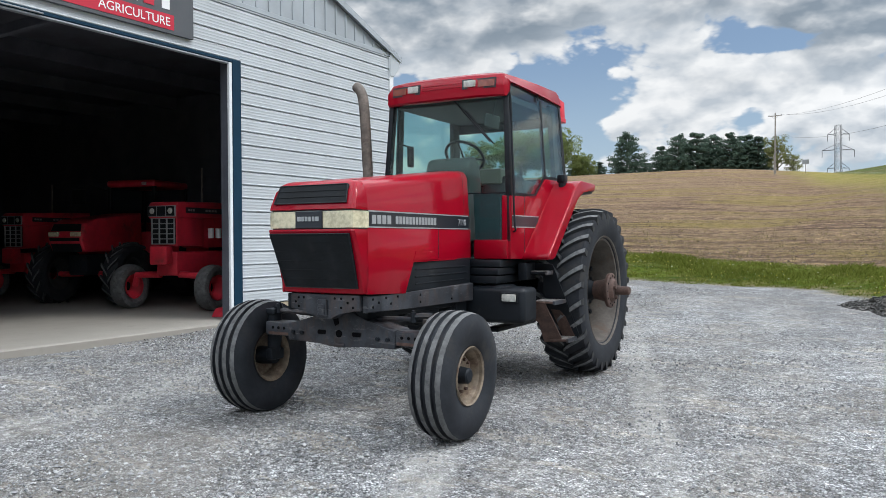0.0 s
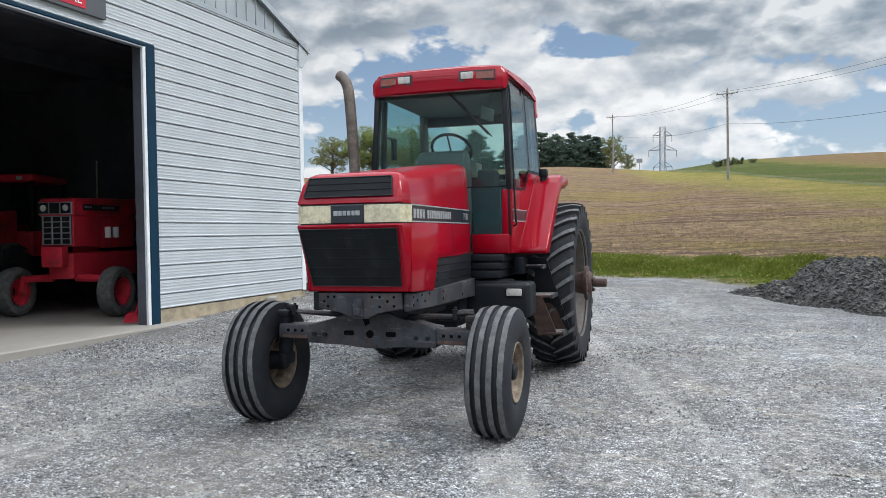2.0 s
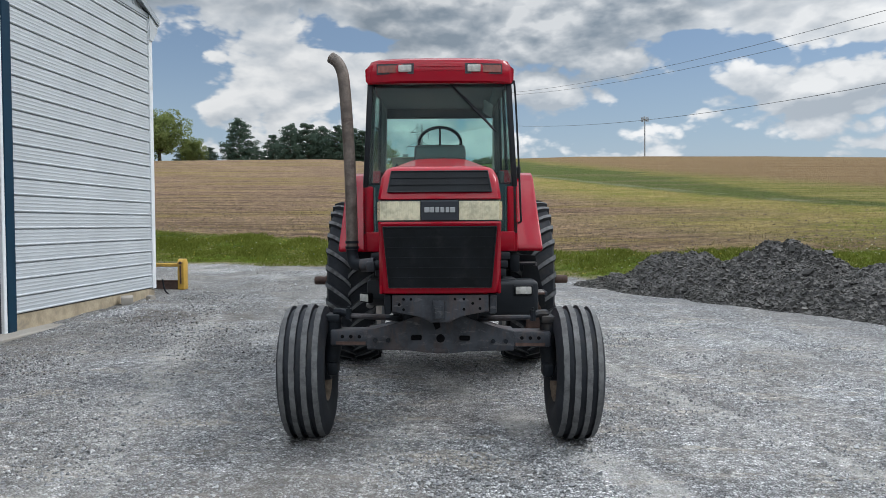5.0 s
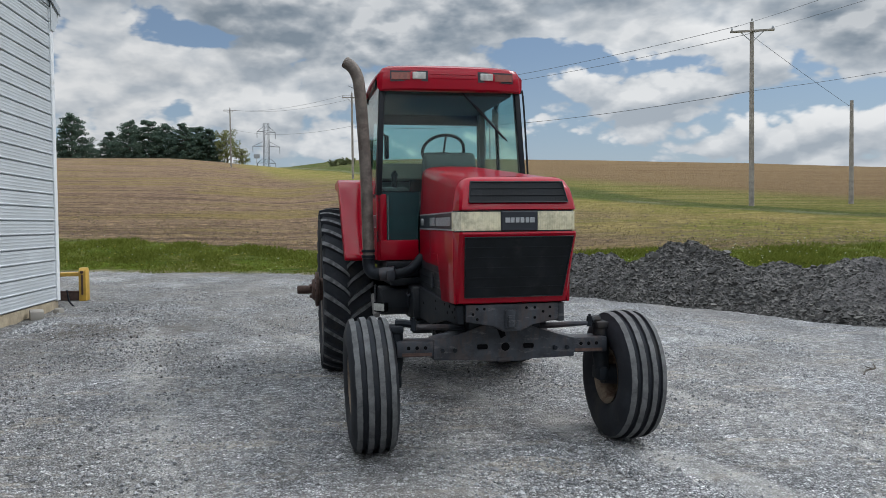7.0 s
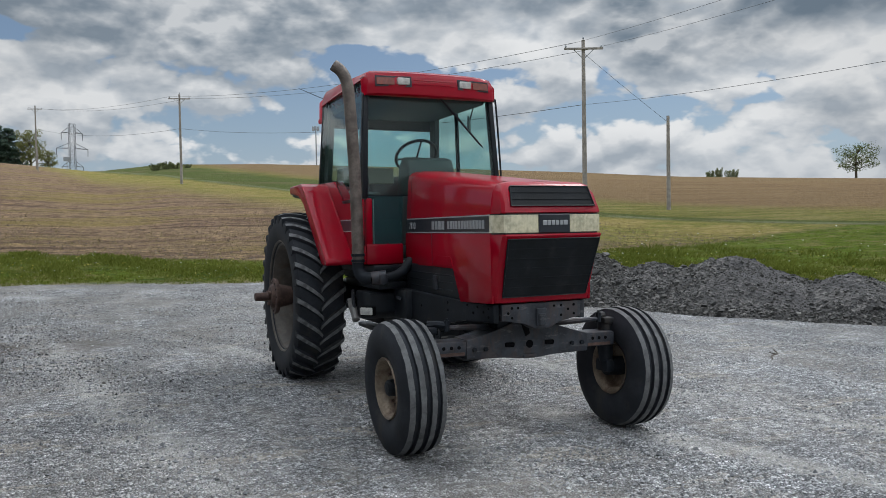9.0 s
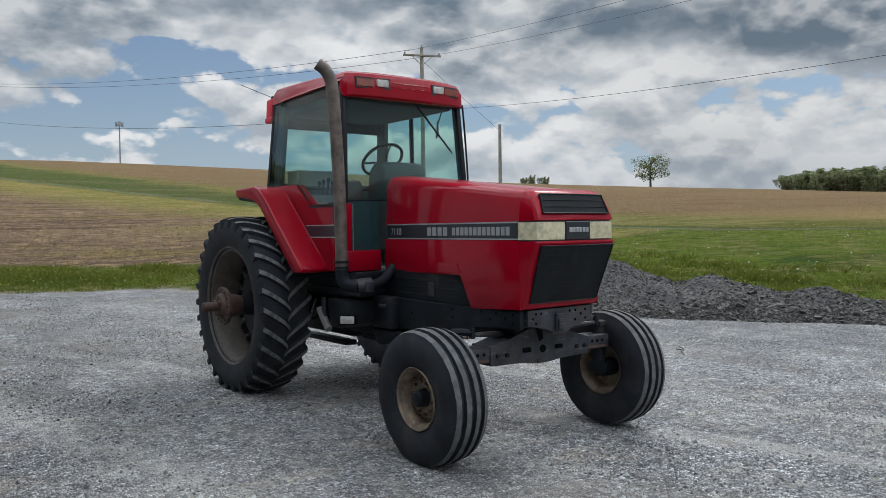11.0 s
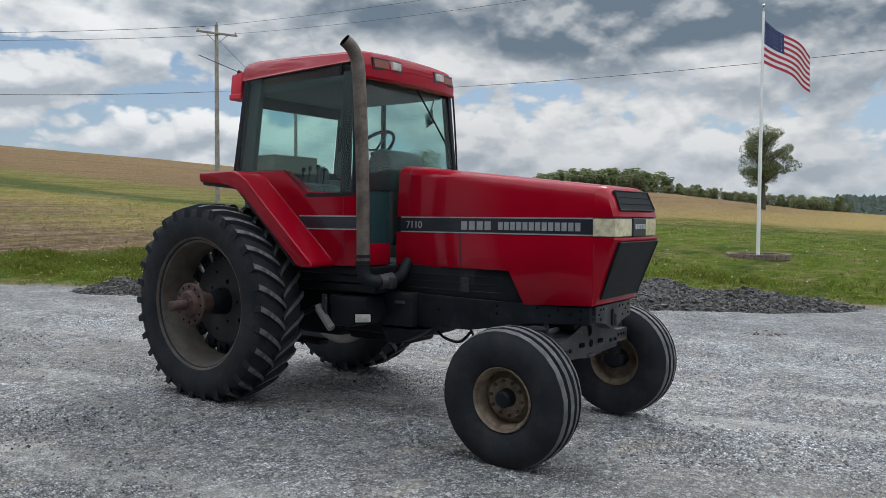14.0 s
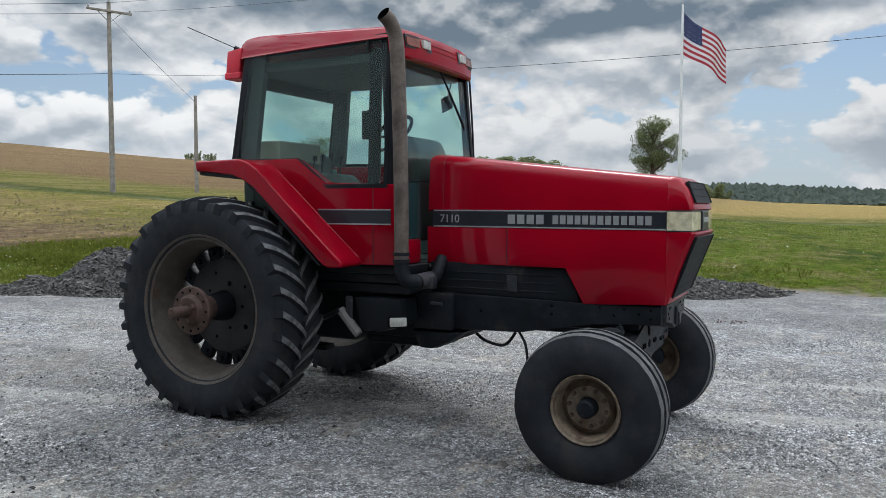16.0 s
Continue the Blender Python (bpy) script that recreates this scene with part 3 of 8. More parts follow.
    rough_bump = k.math("ADD", k.math("MULTIPLY", k.voronoi(p, 46), -1.0), k.math("ADD", k.math("MULTIPLY", k.voronoi(p, 105), -0.45), k.math("MULTIPLY", fine, 0.3)))
    far_bump = k.math("MULTIPLY", k.math("ADD", g2, clods), 4.0)
    hgt = k.mix(k.step(edge, -0.3, 0.3), rough_bump, far_bump)
    give(Base_Color=col, Roughness=0.93, Specular_IOR_Level=0.06, Normal=k.bump(hgt, 1.0, 0.030))


M["ground"] = material("stone_yard_grass_and_field", ground_look)


# ---- mesh helpers ----
def finish(bm, name, mats, smooth=True, recalc=True):
    if recalc:
        bmesh.ops.recalc_face_normals(bm, faces=bm.faces[:])
    me = bpy.data.meshes.new(name)
    bm.to_mesh(me)
    bm.free()
    for m in (mats if isinstance(mats, (list, tuple)) else [mats]):
        me.materials.append(m)
    if smooth:
        me.polygons.foreach_set("use_smooth", [True] * len(me.polygons))
        me.set_sharp_from_angle(angle=radians(32))
    return me


def part(name, bm, mats, parent=None, label="", smooth=True, at=None):
    """Links a bmesh as one mesh object, under parent when given."""
    ob = new(name, finish(bm, name, mats, smooth))
    if parent is not None:
        ob.parent = parent
    if at is not None:
        ob.matrix_local = at
    return tagged(ob, label)


def arrays(name, verts, faces, mats, smooth=False):
    me = bpy.data.meshes.new(name)
    me.from_pydata([tuple(v) for v in verts], [], [tuple(f) for f in faces])
    for m in (mats if isinstance(mats, (list, tuple)) else [mats]):
        me.materials.append(m)
    if smooth:
        me.polygons.foreach_set("use_smooth", [True] * len(me.polygons))
    me.update()
    return me


def thing(name, m, label, category, group="", kind=""):
    ob = new(name)
    ob.empty_display_size = 0.2
    ob.matrix_world = m
    return tagged(ob, label, category, group, kind)


def bm_new():
    return bmesh.new()


def box(bm, lo, hi, bevel=0.0, seg=2, mat=0, m=None):
    """An axis-aligned box from corner lo to corner hi, edges rounded by bevel, moved by m."""
    ids = [bm.verts.new((lo[0] if i & 1 == 0 else hi[0], lo[1] if i & 2 == 0 else hi[1], lo[2] if i & 4 == 0 else hi[2])) for i in range(8)]
    fs = [bm.faces.new([ids[i] for i in q]) for q in ((0, 2, 3, 1), (4, 5, 7, 6), (0, 1, 5, 4), (2, 6, 7, 3), (0, 4, 6, 2), (1, 3, 7, 5))]
    for f in fs:
        f.material_index = mat
    vs = ids
    if bevel:
        r = bmesh.ops.bevel(bm, geom=list({e for f in fs for e in f.edges}), offset=bevel, segments=seg, profile=0.5, affect="EDGES")
        vs = list({v for f in r["faces"] for v in f.verts} | {v for v in ids if v.is_valid})
        for f in r["faces"]:
            f.material_index = mat
    if m is not None:
        bmesh.ops.transform(bm, matrix=m, verts=vs)
    return bm


def tube(bm, path, radius, seg=10, mat=0, caps=True):
    """A round tube along a list of points; radius is a number or one for each point."""
    pts = [Vector(p) for p in path]
    rs = list(radius) if hasattr(radius, "__len__") else [radius] * len(pts)
    rings, side = [], None
    for i, p in enumerate(pts):
        d = (pts[min(i + 1, len(pts) - 1)] - pts[max(i - 1, 0)]).normalized()
        if side is None:
            side = d.orthogonal().normalized()
        side = (side - d * side.dot(d)).normalized()
        up = d.cross(side)
        rings.append([bm.verts.new(p + rs[i] * (side * math.cos(2 * math.pi * j / seg) + up * math.sin(2 * math.pi * j / seg))) for j in range(seg)])
    for a, b in zip(rings, rings[1:]):
        for j in range(seg):
            bm.faces.new((a[j], a[(j + 1) % seg], b[(j + 1) % seg], b[j])).material_index = mat
    if caps:
        bm.faces.new(rings[0][::-1]).material_index = mat
        bm.faces.new(rings[-1]).material_index = mat
    return bm


def smooth_path(points, n=6):
    """Points of a smooth curve through the given ones."""
    pts = [Vector(p) for p in points]
    res = []
    for i in range(len(pts) - 1):
        p0, p1, p2, p3 = pts[max(i - 1, 0)], pts[i], pts[i + 1], pts[min(i + 2, len(pts) - 1)]
        for j in range(n):
            t = j / n
            res.append(0.5 * ((2 * p1) + (p2 - p0) * t + (2 * p0 - 5 * p1 + 4 * p2 - p3) * t * t + (3 * p1 - p0 - 3 * p2 + p3) * t ** 3))
    return res + [pts[-1]]


def lathe(bm, profile, seg=48, axis="x", centre=(0, 0, 0), mats=None, closed=False):
    """Turns a profile of (along, radius) pairs round an axis. mats: a material index for each band."""
    rings = []
    for a, r in profile:
        ring = []
        for j in range(seg):
            u = 2 * math.pi * j / seg
            c, s = r * math.cos(u), r * math.sin(u)
            v = (a, c, s) if axis == "x" else (c, a, s) if axis == "y" else (c, s, a)
            ring.append(bm.verts.new((v[0] + centre[0], v[1] + centre[1], v[2] + centre[2])))
        rings.append(ring)
    pairs = list(zip(rings, rings[1:])) + ([(rings[-1], rings[0])] if closed else [])
    for i, (p, q) in enumerate(pairs):
        for j in range(seg):
            f = bm.faces.new((p[j], p[(j + 1) % seg], q[(j + 1) % seg], q[j]))
            f.material_index = mats[i] if mats else 0
    if not closed:
        for ring, (a, r) in ((rings[0], profile[0]), (rings[-1], profile[-1])):
            if r > 1e-4:
                pass
    return rings


def prism(bm, outline, x0, x1, bevel=0.0, mat=0, seg=2, warp=None):
    """A (y, z) outline given thickness from x0 to x1; warp(v) may move the points."""
    a = [bm.verts.new((x0, y, z)) for y, z in outline]
    b = [bm.verts.new((x1, y, z)) for y, z in outline]
    n = len(outline)
    fs = [bm.faces.new(a), bm.faces.new(b[::-1])] + [bm.faces.new((a[i], b[i], b[(i + 1) % n], a[(i + 1) % n])) for i in range(n)]
    for f in fs:
        f.material_index = mat
    if bevel:
        r = bmesh.ops.bevel(bm, geom=list({e for f in fs for e in f.edges}), offset=bevel, segments=seg, profile=0.5, affect="EDGES")
        for f in r["faces"]:
            f.material_index = mat
    if warp:
        for v in bm.verts:
            v.co = warp(v.co)
    return bm


def quad_slab(bm, corners, thick, mat=0):
    """A flat panel through four or more corners, thickened along its normal."""
    c = [Vector(p) for p in corners]
    nrm = (c[1] - c[0]).cross(c[2] - c[0]).normalized() * thick
    a = [bm.verts.new(p) for p in c]
    b = [bm.verts.new(p - nrm) for p in c]
    n = len(c)
    for f in [bm.faces.new(a), bm.faces.new(b[::-1])] + [bm.faces.new((a[i], b[i], b[(i + 1) % n], a[(i + 1) % n])) for i in range(n)]:
        f.material_index = mat
    return bm


def text_mesh(name, body, size, mat, depth=0.002):
    cu = bpy.data.curves.new(name, "FONT")
    cu.body, cu.size, cu.extrude, cu.align_x = body, size, depth, "CENTER"
    tmp = bpy.data.objects.new(name, cu)
    me = bpy.data.meshes.new_from_object(tmp)
    bpy.data.objects.remove(tmp)
    me.materials.clear()
    me.materials.append(mat)
    return me


# ---- the lie of the land ----
OX, OY, RIDGE = -5.0, 0.0, 180.0
SKY_AZ = [-60, -40, -27, -17, -11, -8, -3.5, 0.7, 7.5, 13, 20, 30, 38, 45, 55, 67, 76, 82, 90, 110, 180]
SKY_EL = [2.0, 3.9, 4.40, 4.68, 4.80, 4.6, 4.2, 4.75, 4.84, 4.72, 4.48, 3.95, 3.35, 3.0, 2.5, 1.85, 0.72, 0.25, 0.0, 0.0, 0.0]


def yard_edge(x, y):
    return np.maximum(np.maximum(0.119 * x + 0.993 * y - 20.95, 0.76 * x + 0.65 * y - 11.9), x - 10.4)


def yard_plane(x, y):
    cx, cy = np.clip(x, -14, 12), np.clip(y, -12, 24)
    z = -0.020 * (cx + 4) + 0.010 * (cy - 6.3) - 0.03
    z = z - 0.12 * np.exp(-(((x + 10.2) / 1.6) ** 2 + ((y - 6.5) / 3.4) ** 2))
    return z - 0.6 * np.clip((-10.0 - x) / 0.5, 0, 1) * ((y < 14.2) & (y > -2.4))


def land(x, y):
    """Height of the ground at a place; works on numbers and arrays."""
    x, y = np.asarray(x, float), np.asarray(y, float)
    dx, dy = x - OX, y - OY
    r = np.hypot(dx, dy) + 1e-6
    ux, uy = dx / r, dy / r
    far = 1e5
    hits = []
    for a, b, c in ((0.119, 0.993, 20.95), (0.76, 0.65, 11.9), (1.0, 0.0, 10.4)):
        den = a * ux + b * uy
        hits.append(np.where(den > 1e-3, (c - a * OX - b * OY) / np.maximum(den, 1e-3), far))
    r0 = np.minimum(np.minimum(hits[0], hits[1]), hits[2])
    r0 = np.minimum(r0, 150.0)
    az = np.degrees(np.arctan2(dx, dy))
    top = 1.5 + RIDGE * np.tan(np.radians(np.interp(az, SKY_AZ, SKY_EL)))
    top = np.where(az < -60, 1.5 + RIDGE * np.tan(np.radians(np.interp(az, [-180, -90, -60], [0, 0, 2.0]))), top)
    s = np.clip(r - r0, 0, None)
    t = np.clip(s / (RIDGE - r0), 0, 1)
    base = yard_plane(OX + ux * np.minimum(r, r0), OY + uy * np.minimum(r, r0))
    z = base + (top - base) * (t - 0.045 * np.sin(math.pi * t)) + (0.10 + 0.48 * np.clip((az - 35) / 25, 0, 1)) * (1 - np.exp(-s / 5)) * np.exp(-s / 60)
    z = z - np.where(r > RIDGE, 0.035 * (np.minimum(r, 700) - RIDGE), 0)
    return z


def on_land(x, y):
    return float(land(x, y))



def build_ground():
    n_az, radii = 480, [0.0]
    r = 0.35
    while r < 4200:
        radii.append(r)
        r *= 1.055 if r > 6 else 1.12
        if 150 < r < 215:
            r = radii[-1] + 4
    radii = np.array(radii[1:])
    ang = np.linspace(0, 2 * math.pi, n_az, endpoint=False)
    rr, aa = np.meshgrid(radii, ang, indexing="ij")
    xs, ys = OX + rr * np.sin(aa), OY + rr * np.cos(aa)
    zs = land(xs, ys)
    zs = zs + np.where((rr > 1) & (rr < 40), 0.012 * np.sin(xs * 2.3 + 1.1 * np.sin(ys * 1.7)) * np.sin(ys * 1.9 + 0.8 * np.sin(xs * 1.3)), 0)
    verts = np.stack([xs, ys, zs], -1).reshape(-1, 3).tolist()
    verts.append((OX, OY, on_land(OX, OY)))
    faces = []
    for i in range(len(radii) - 1):
        for j in range(n_az):
            k = (j + 1) % n_az
            faces.append((i * n_az + j, i * n_az + k, (i + 1) * n_az + k, (i + 1) * n_az + j))
    c = len(verts) - 1
    faces += [(c, (j + 1) % n_az, j) for j in range(n_az)]
    me = arrays("ground", verts, faces, M["ground"], True)
    me.flip_normals()
    return tagged(new("ground", me), "grey crushed stone yard, grass verge and rising brown stubble field", "ground", kind="structure")


build_ground()


def scatter_rocks(name, xs, ys, zs, sizes, mat, label, category, seed=1, blocky=False):
    """Small irregular stones as one object."""
    rng = np.random.default_rng(seed)
    base = np.array([(1, 0, 0), (-1, 0, 0), (0, 1, 0), (0, -1, 0), (0, 0, 1), (0, 0, -1)], float)
    tri = np.array([(0, 2, 4), (2, 1, 4), (1, 3, 4), (3, 0, 4), (2, 0, 5), (1, 2, 5), (3, 1, 5), (0, 3, 5)])
    n = len(xs)
    if blocky:
        base = np.array([(a, b, c) for a in (-0.72, 0.72) for b in (-0.62, 0.62) for c in (-0.72, 0.72)], float)
        tri = np.array([(0, 1, 3), (0, 3, 2), (4, 6, 7), (4, 7, 5), (0, 4, 5), (0, 5, 1), (2, 3, 7), (2, 7, 6), (0, 2, 6), (0, 6, 4), (1, 5, 7), (1, 7, 3)])
    m = len(base)
    v = base[None] * rng.uniform(0.55, 1.25, (n, m, 1)) + rng.normal(0, 0.16, (n, m, 3))
    if blocky:
        tip = rng.normal(0, 0.7, n)
        c, s = np.cos(tip)[:, None], np.sin(tip)[:, None]
        v = np.stack([v[..., 0] * c - v[..., 2] * s, v[..., 1], v[..., 0] * s + v[..., 2] * c], -1)
    a = rng.uniform(0, 2 * math.pi, n)
    c, s = np.cos(a)[:, None], np.sin(a)[:, None]
    v = np.stack([v[..., 0] * c - v[..., 1] * s, v[..., 0] * s + v[..., 1] * c, v[..., 2] * 0.7], -1) * sizes[:, None, None]
    v += np.stack([xs, ys, zs + sizes * 0.18], -1)[:, None, :]
    f = (tri[None] + m * np.arange(n)[:, None, None]).reshape(-1, 3)
    ob = new(name, arrays(name, v.reshape(-1, 3).tolist(), f.tolist(), mat))
    return tagged(ob, label, category, kind="stuff")


# ---- shed ----
WX, WALL_T = -9.93, 0.16          # outer face of the front wall, and its thickness
CORNER, DOOR_R, DOOR_L, END = 13.72, 9.06, 2.6, -1.9
FLOOR, HEAD, EAVE = 0.09, 4.41, 5.42
BACK = -37.0
MID = (CORNER + END) / 2
PEAK = EAVE + 0.37 * (CORNER - MID)


def build_shed():
    shed = thing("shed", Matrix.Identity(4), "white steel-sided farm shed with a wide open doorway", "shed")
    # core walls, with the doorway left open
    def wall(name, lo, hi, mat, label=""):
        bm = bm_new()
        box(bm, lo, hi, mat=0)
        return part(name, bm, mat, shed, label, smooth=False)
    wi = WX - WALL_T
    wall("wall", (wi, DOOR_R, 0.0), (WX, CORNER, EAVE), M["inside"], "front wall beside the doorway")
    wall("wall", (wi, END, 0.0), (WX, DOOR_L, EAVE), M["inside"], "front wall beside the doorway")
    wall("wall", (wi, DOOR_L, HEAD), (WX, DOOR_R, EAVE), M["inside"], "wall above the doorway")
    # Inner sheets are added dark so the side walls stay in shade.
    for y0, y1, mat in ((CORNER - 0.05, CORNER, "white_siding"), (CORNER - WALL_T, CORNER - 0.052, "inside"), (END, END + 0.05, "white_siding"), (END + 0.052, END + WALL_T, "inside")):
        wall("wall", (BACK, y0, 0.0), (wi, y1, EAVE), M[mat], "long side wall" if mat == "white_siding" else "inner wall sheet, dark colour deepens the shade")
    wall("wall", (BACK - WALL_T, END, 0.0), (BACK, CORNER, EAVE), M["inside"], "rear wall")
    # gable in grey ribbed steel
    bm = bm_new()
    prism(bm, [(END, EAVE), (CORNER, EAVE), (MID, PEAK)], wi, WX + 0.004)
    gable = part("gable", bm, M["gable"], shed, "grey vertical-ribbed steel gable")
    y = END + 0.35
    while y < CORNER - 0.2:
        top = EAVE + 0.37 * min(y - END, CORNER - y) - 0.02
        bm = bm_new()
        box(bm, (WX, y - 0.02, EAVE + 0.06), (WX + 0.026, y + 0.02, max(top, EAVE + 0.1)), 0.006, 1)
        part("rib", bm, M["gable"], gable, smooth=False)
        y += 0.305
    # roof sheets and trim
    for sgn, ye in ((1, CORNER + 0.28), (-1, END - 0.28)):
        bm = bm_new()
        ze = EAVE - 0.37 * 0.28 + 0.03
        outline = [(MID, PEAK + 0.03), (ye, ze), (ye, ze + 0.09), (MID, PEAK + 0.12)]
        prism(bm, outline, BACK - 0.3, WX + 0.085)
        part("roof", bm, M["gable"], shed, "grey steel roof sheet", smooth=False)
        bm = bm_new()
        prism(bm, [(MID, PEAK - 0.01), (ye, ze - 0.04), (ye, ze + 0.085), (MID, PEAK + 0.115)], WX + 0.087, WX + 0.105)
        part("rake_trim", bm, M["gable"], shed, "grey rake trim", smooth=False)
        bm = bm_new()
        prism(bm, [(ye - sgn * 0.26, ze + 0.04), (ye + sgn * 0.01, ze - 0.09), (ye + sgn * 0.01, ze - 0.13), (ye - sgn * 0.26, ze - 0.06)], BACK, WX)
        part("soffit", bm, M["white"], shed, "white eave return", smooth=False)
        yc = ye - sgn * 0.28
        bm = bm_new()
        prism(bm, [(yc - sgn * 0.11, ze - 0.37), (yc + sgn * 0.03, ze - 0.37), (yc + sgn * 0.24, ze - 0.14), (yc + sgn * 0.265, ze + 0.01), (yc - sgn * 0.11, ze + 0.10)], WX + 0.061, WX + 0.075)
        part("eave_end", bm, M["white_siding"], shed, "white boxed end of the eave", smooth=False)
    bm = bm_new()
    box(bm, (WX + 0.005, END, EAVE - 0.04), (WX + 0.05, CORNER, EAVE + 0.05), 0.008, 1)
    part("gable_trim", bm, M["gable"], shed, "blue-grey drip trim under the gable", smooth=False)
    bm = bm_new()
    box(bm, (WX + 0.002, CORNER - 0.11, 0.30), (WX + 0.058, CORNER + 0.03, EAVE - 0.05), 0.008, 1)
    part("corner_trim", bm, M["white"], shed, "white corner trim", smooth=False)
    # siding: each lap board is a piece; a rolled profile with a shadow line
    pitch = 0.2286

    def board(y0, y1, z, zt=None):
        h = (zt or z + pitch) - z
        bm = bm_new()
        prof = [(0.010, 0.0), (0.038, 0.007), (0.044, 0.016), (0.043, 0.026), (0.031, 0.036)]
        for rib in (0.082, 0.130, 0.178):
            prof += [(0.029, rib - 0.010), (0.0325, rib), (0.0295, rib + 0.009)]
        prof += [(0.027, 0.214), (0.010, pitch)]
        prof = [(px, min(pz, h)) for px, pz in prof]
        rows = [[bm.verts.new((WX + px, yy, z + pz)) for px, pz in prof] for yy in (y0, y1)]
        for i in range(len(prof) - 1):
            bm.faces.new((rows[0][i], rows[1][i], rows[1][i + 1], rows[0][i + 1]))
        bmesh.ops.remove_doubles(bm, verts=bm.verts[:], dist=1e-5)
        part("siding_board", bm, M["white_siding"], shed)
    z = 0.315
    while z < EAVE - 0.06:
        zt = min(z + pitch, EAVE - 0.04)
        if z < HEAD + 0.16:
            board(DOOR_R + 0.26, CORNER - 0.10, z, zt)
            board(END, DOOR_L - 0.26, z, zt)
            if zt > HEAD + 0.075:
                board(DOOR_L - 0.26, DOOR_R + 0.26, max(z, HEAD + 0.053), zt)
        else:
            board(END, CORNER - 0.10, z, zt)
        z += pitch
    bm = bm_new()
    box(bm, (WX - 0.01, DOOR_R + 0.26, -0.25), (WX + 0.022, CORNER + 0.02, 0.305), 0.006, 1)
    part("skirt_board", bm, M["tan"], shed, "tan weathered skirt board at the foot of the wall", smooth=False)
    # doorway trim: blue casing, white jamb liner, track above
    for y0, y1, nm, mat, dx, z1, lab in ((DOOR_R + 0.075, DOOR_R + 0.265, "door_casing", "blue", 0.055, HEAD + 0.0545, "dark blue doorway casing"), (DOOR_L - 0.265, DOOR_L - 0.075, "door_casing", "blue", 0.055, HEAD + 0.0545, "dark blue doorway casing"),
                                         (DOOR_R + 0.005, DOOR_R + 0.073, "jamb", "white", 0.045, HEAD - 0.002, "white door jamb"), (DOOR_L - 0.075, DOOR_L + 0.03, "jamb", "white", 0.045, HEAD - 0.002, "white door jamb")):
        bm = bm_new()
        box(bm, (WX - (0.03 if nm == "jamb" else 0.02), y0, 0.0), (WX + dx, y1, z1), 0.008, 1)
        part(nm, bm, M[mat], shed, lab, smooth=False)
    bm = bm_new()
    box(bm, (WX + 0.002, DOOR_L - 0.26, HEAD + 0.002), (WX + 0.05, DOOR_R + 0.26, HEAD + 0.052), 0.008, 1)
    part("header_casing", bm, M["blue"], shed, "dark blue casing over the doorway", smooth=False)
    bm = bm_new()
    box(bm, (WX - 0.05, DOOR_L, HEAD - 0.028), (WX + 0.04, DOOR_R, HEAD - 0.001), 0.006, 1)
    part("door_header", bm, M["gable"], shed, "grey door header", smooth=False)
    bm = bm_new()
    box(bm, (WX + 0.052, DOOR_L, HEAD + 0.006), (WX + 0.080, DOOR_R - 3.2, HEAD + 0.030), 0.006, 1)
    part("door_track", bm, M["galv"], shed, "grey steel door track", smooth=False)
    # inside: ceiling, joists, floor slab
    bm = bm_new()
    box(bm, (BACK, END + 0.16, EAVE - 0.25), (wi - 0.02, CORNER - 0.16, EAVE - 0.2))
    part("ceiling", bm, M["inside"], shed, "shed ceiling, dark colour deepens the shade", smooth=False)
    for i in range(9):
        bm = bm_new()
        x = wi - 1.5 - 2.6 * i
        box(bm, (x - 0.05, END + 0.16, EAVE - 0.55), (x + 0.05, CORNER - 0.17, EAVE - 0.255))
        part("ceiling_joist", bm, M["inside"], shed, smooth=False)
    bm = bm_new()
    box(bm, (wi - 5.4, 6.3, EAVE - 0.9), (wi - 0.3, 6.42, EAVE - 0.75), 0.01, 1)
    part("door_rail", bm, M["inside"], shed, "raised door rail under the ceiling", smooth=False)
    bm = bm_new()
    box(bm, (BACK, END + 0.17, -0.3), (WX + 0.30, CORNER - 0.17, FLOOR), 0.02, 1)
    tagged(part("floor", bm, M["concrete"], None, smooth=False), "pale worn concrete slab in the shed doorway", "floor", kind="structure")
    # board on the wall above the doorway
    sign = thing("wall_sign", pose(WX + 0.045, 6.86, 5.02), "dark grey and red sign board above the shed doorway", "sign")
    bm = bm_new()
    box(bm, (0, -2.6, -0.42), (0.045, 1.44, 0.36), 0.006, 1)
    part("panel", bm, M["sign_grey"], sign, smooth=False)
    bm = bm_new()
    box(bm, (0.046, -2.2, -0.36), (0.052, 1.06, -0.13))
    part("red_band", bm, M["sign_red"], sign, "red band", smooth=False)
    t = new("lettering", text_mesh("lettering", "AGRICULTURE", 0.185, M["sign_white"]))
    t.parent = sign
    t.matrix_local = Matrix.Translation((0.055, 0.38, -0.308)) @ pose(0, 0, 0, 90, 0, 90)
    for y0, y1, mat, cut in ((-1.2, -0.85, "sign_white", 0), (-0.72, -0.38, "sign_white", 0), (-0.2, 0.12, "sign_white", 0.12), (0.30, 0.42, "sign_white", 0), (0.52, 0.70, "sign_red", 0), (0.84, 0.98, "sign_white", 0)):
        bm = bm_new()
        prism(bm, [(y0 - cut * 0.5, -0.06), (y1 - cut * 0.5, -0.06), (y1 + cut * 0.5, 0.28), (y0 + cut * 0.5, 0.28)], 0.046, 0.053)
        part("emblem_bar", bm, M[mat], sign, "red emblem bar" if mat == "sign_red" else "white emblem bar", smooth=False)


build_shed()


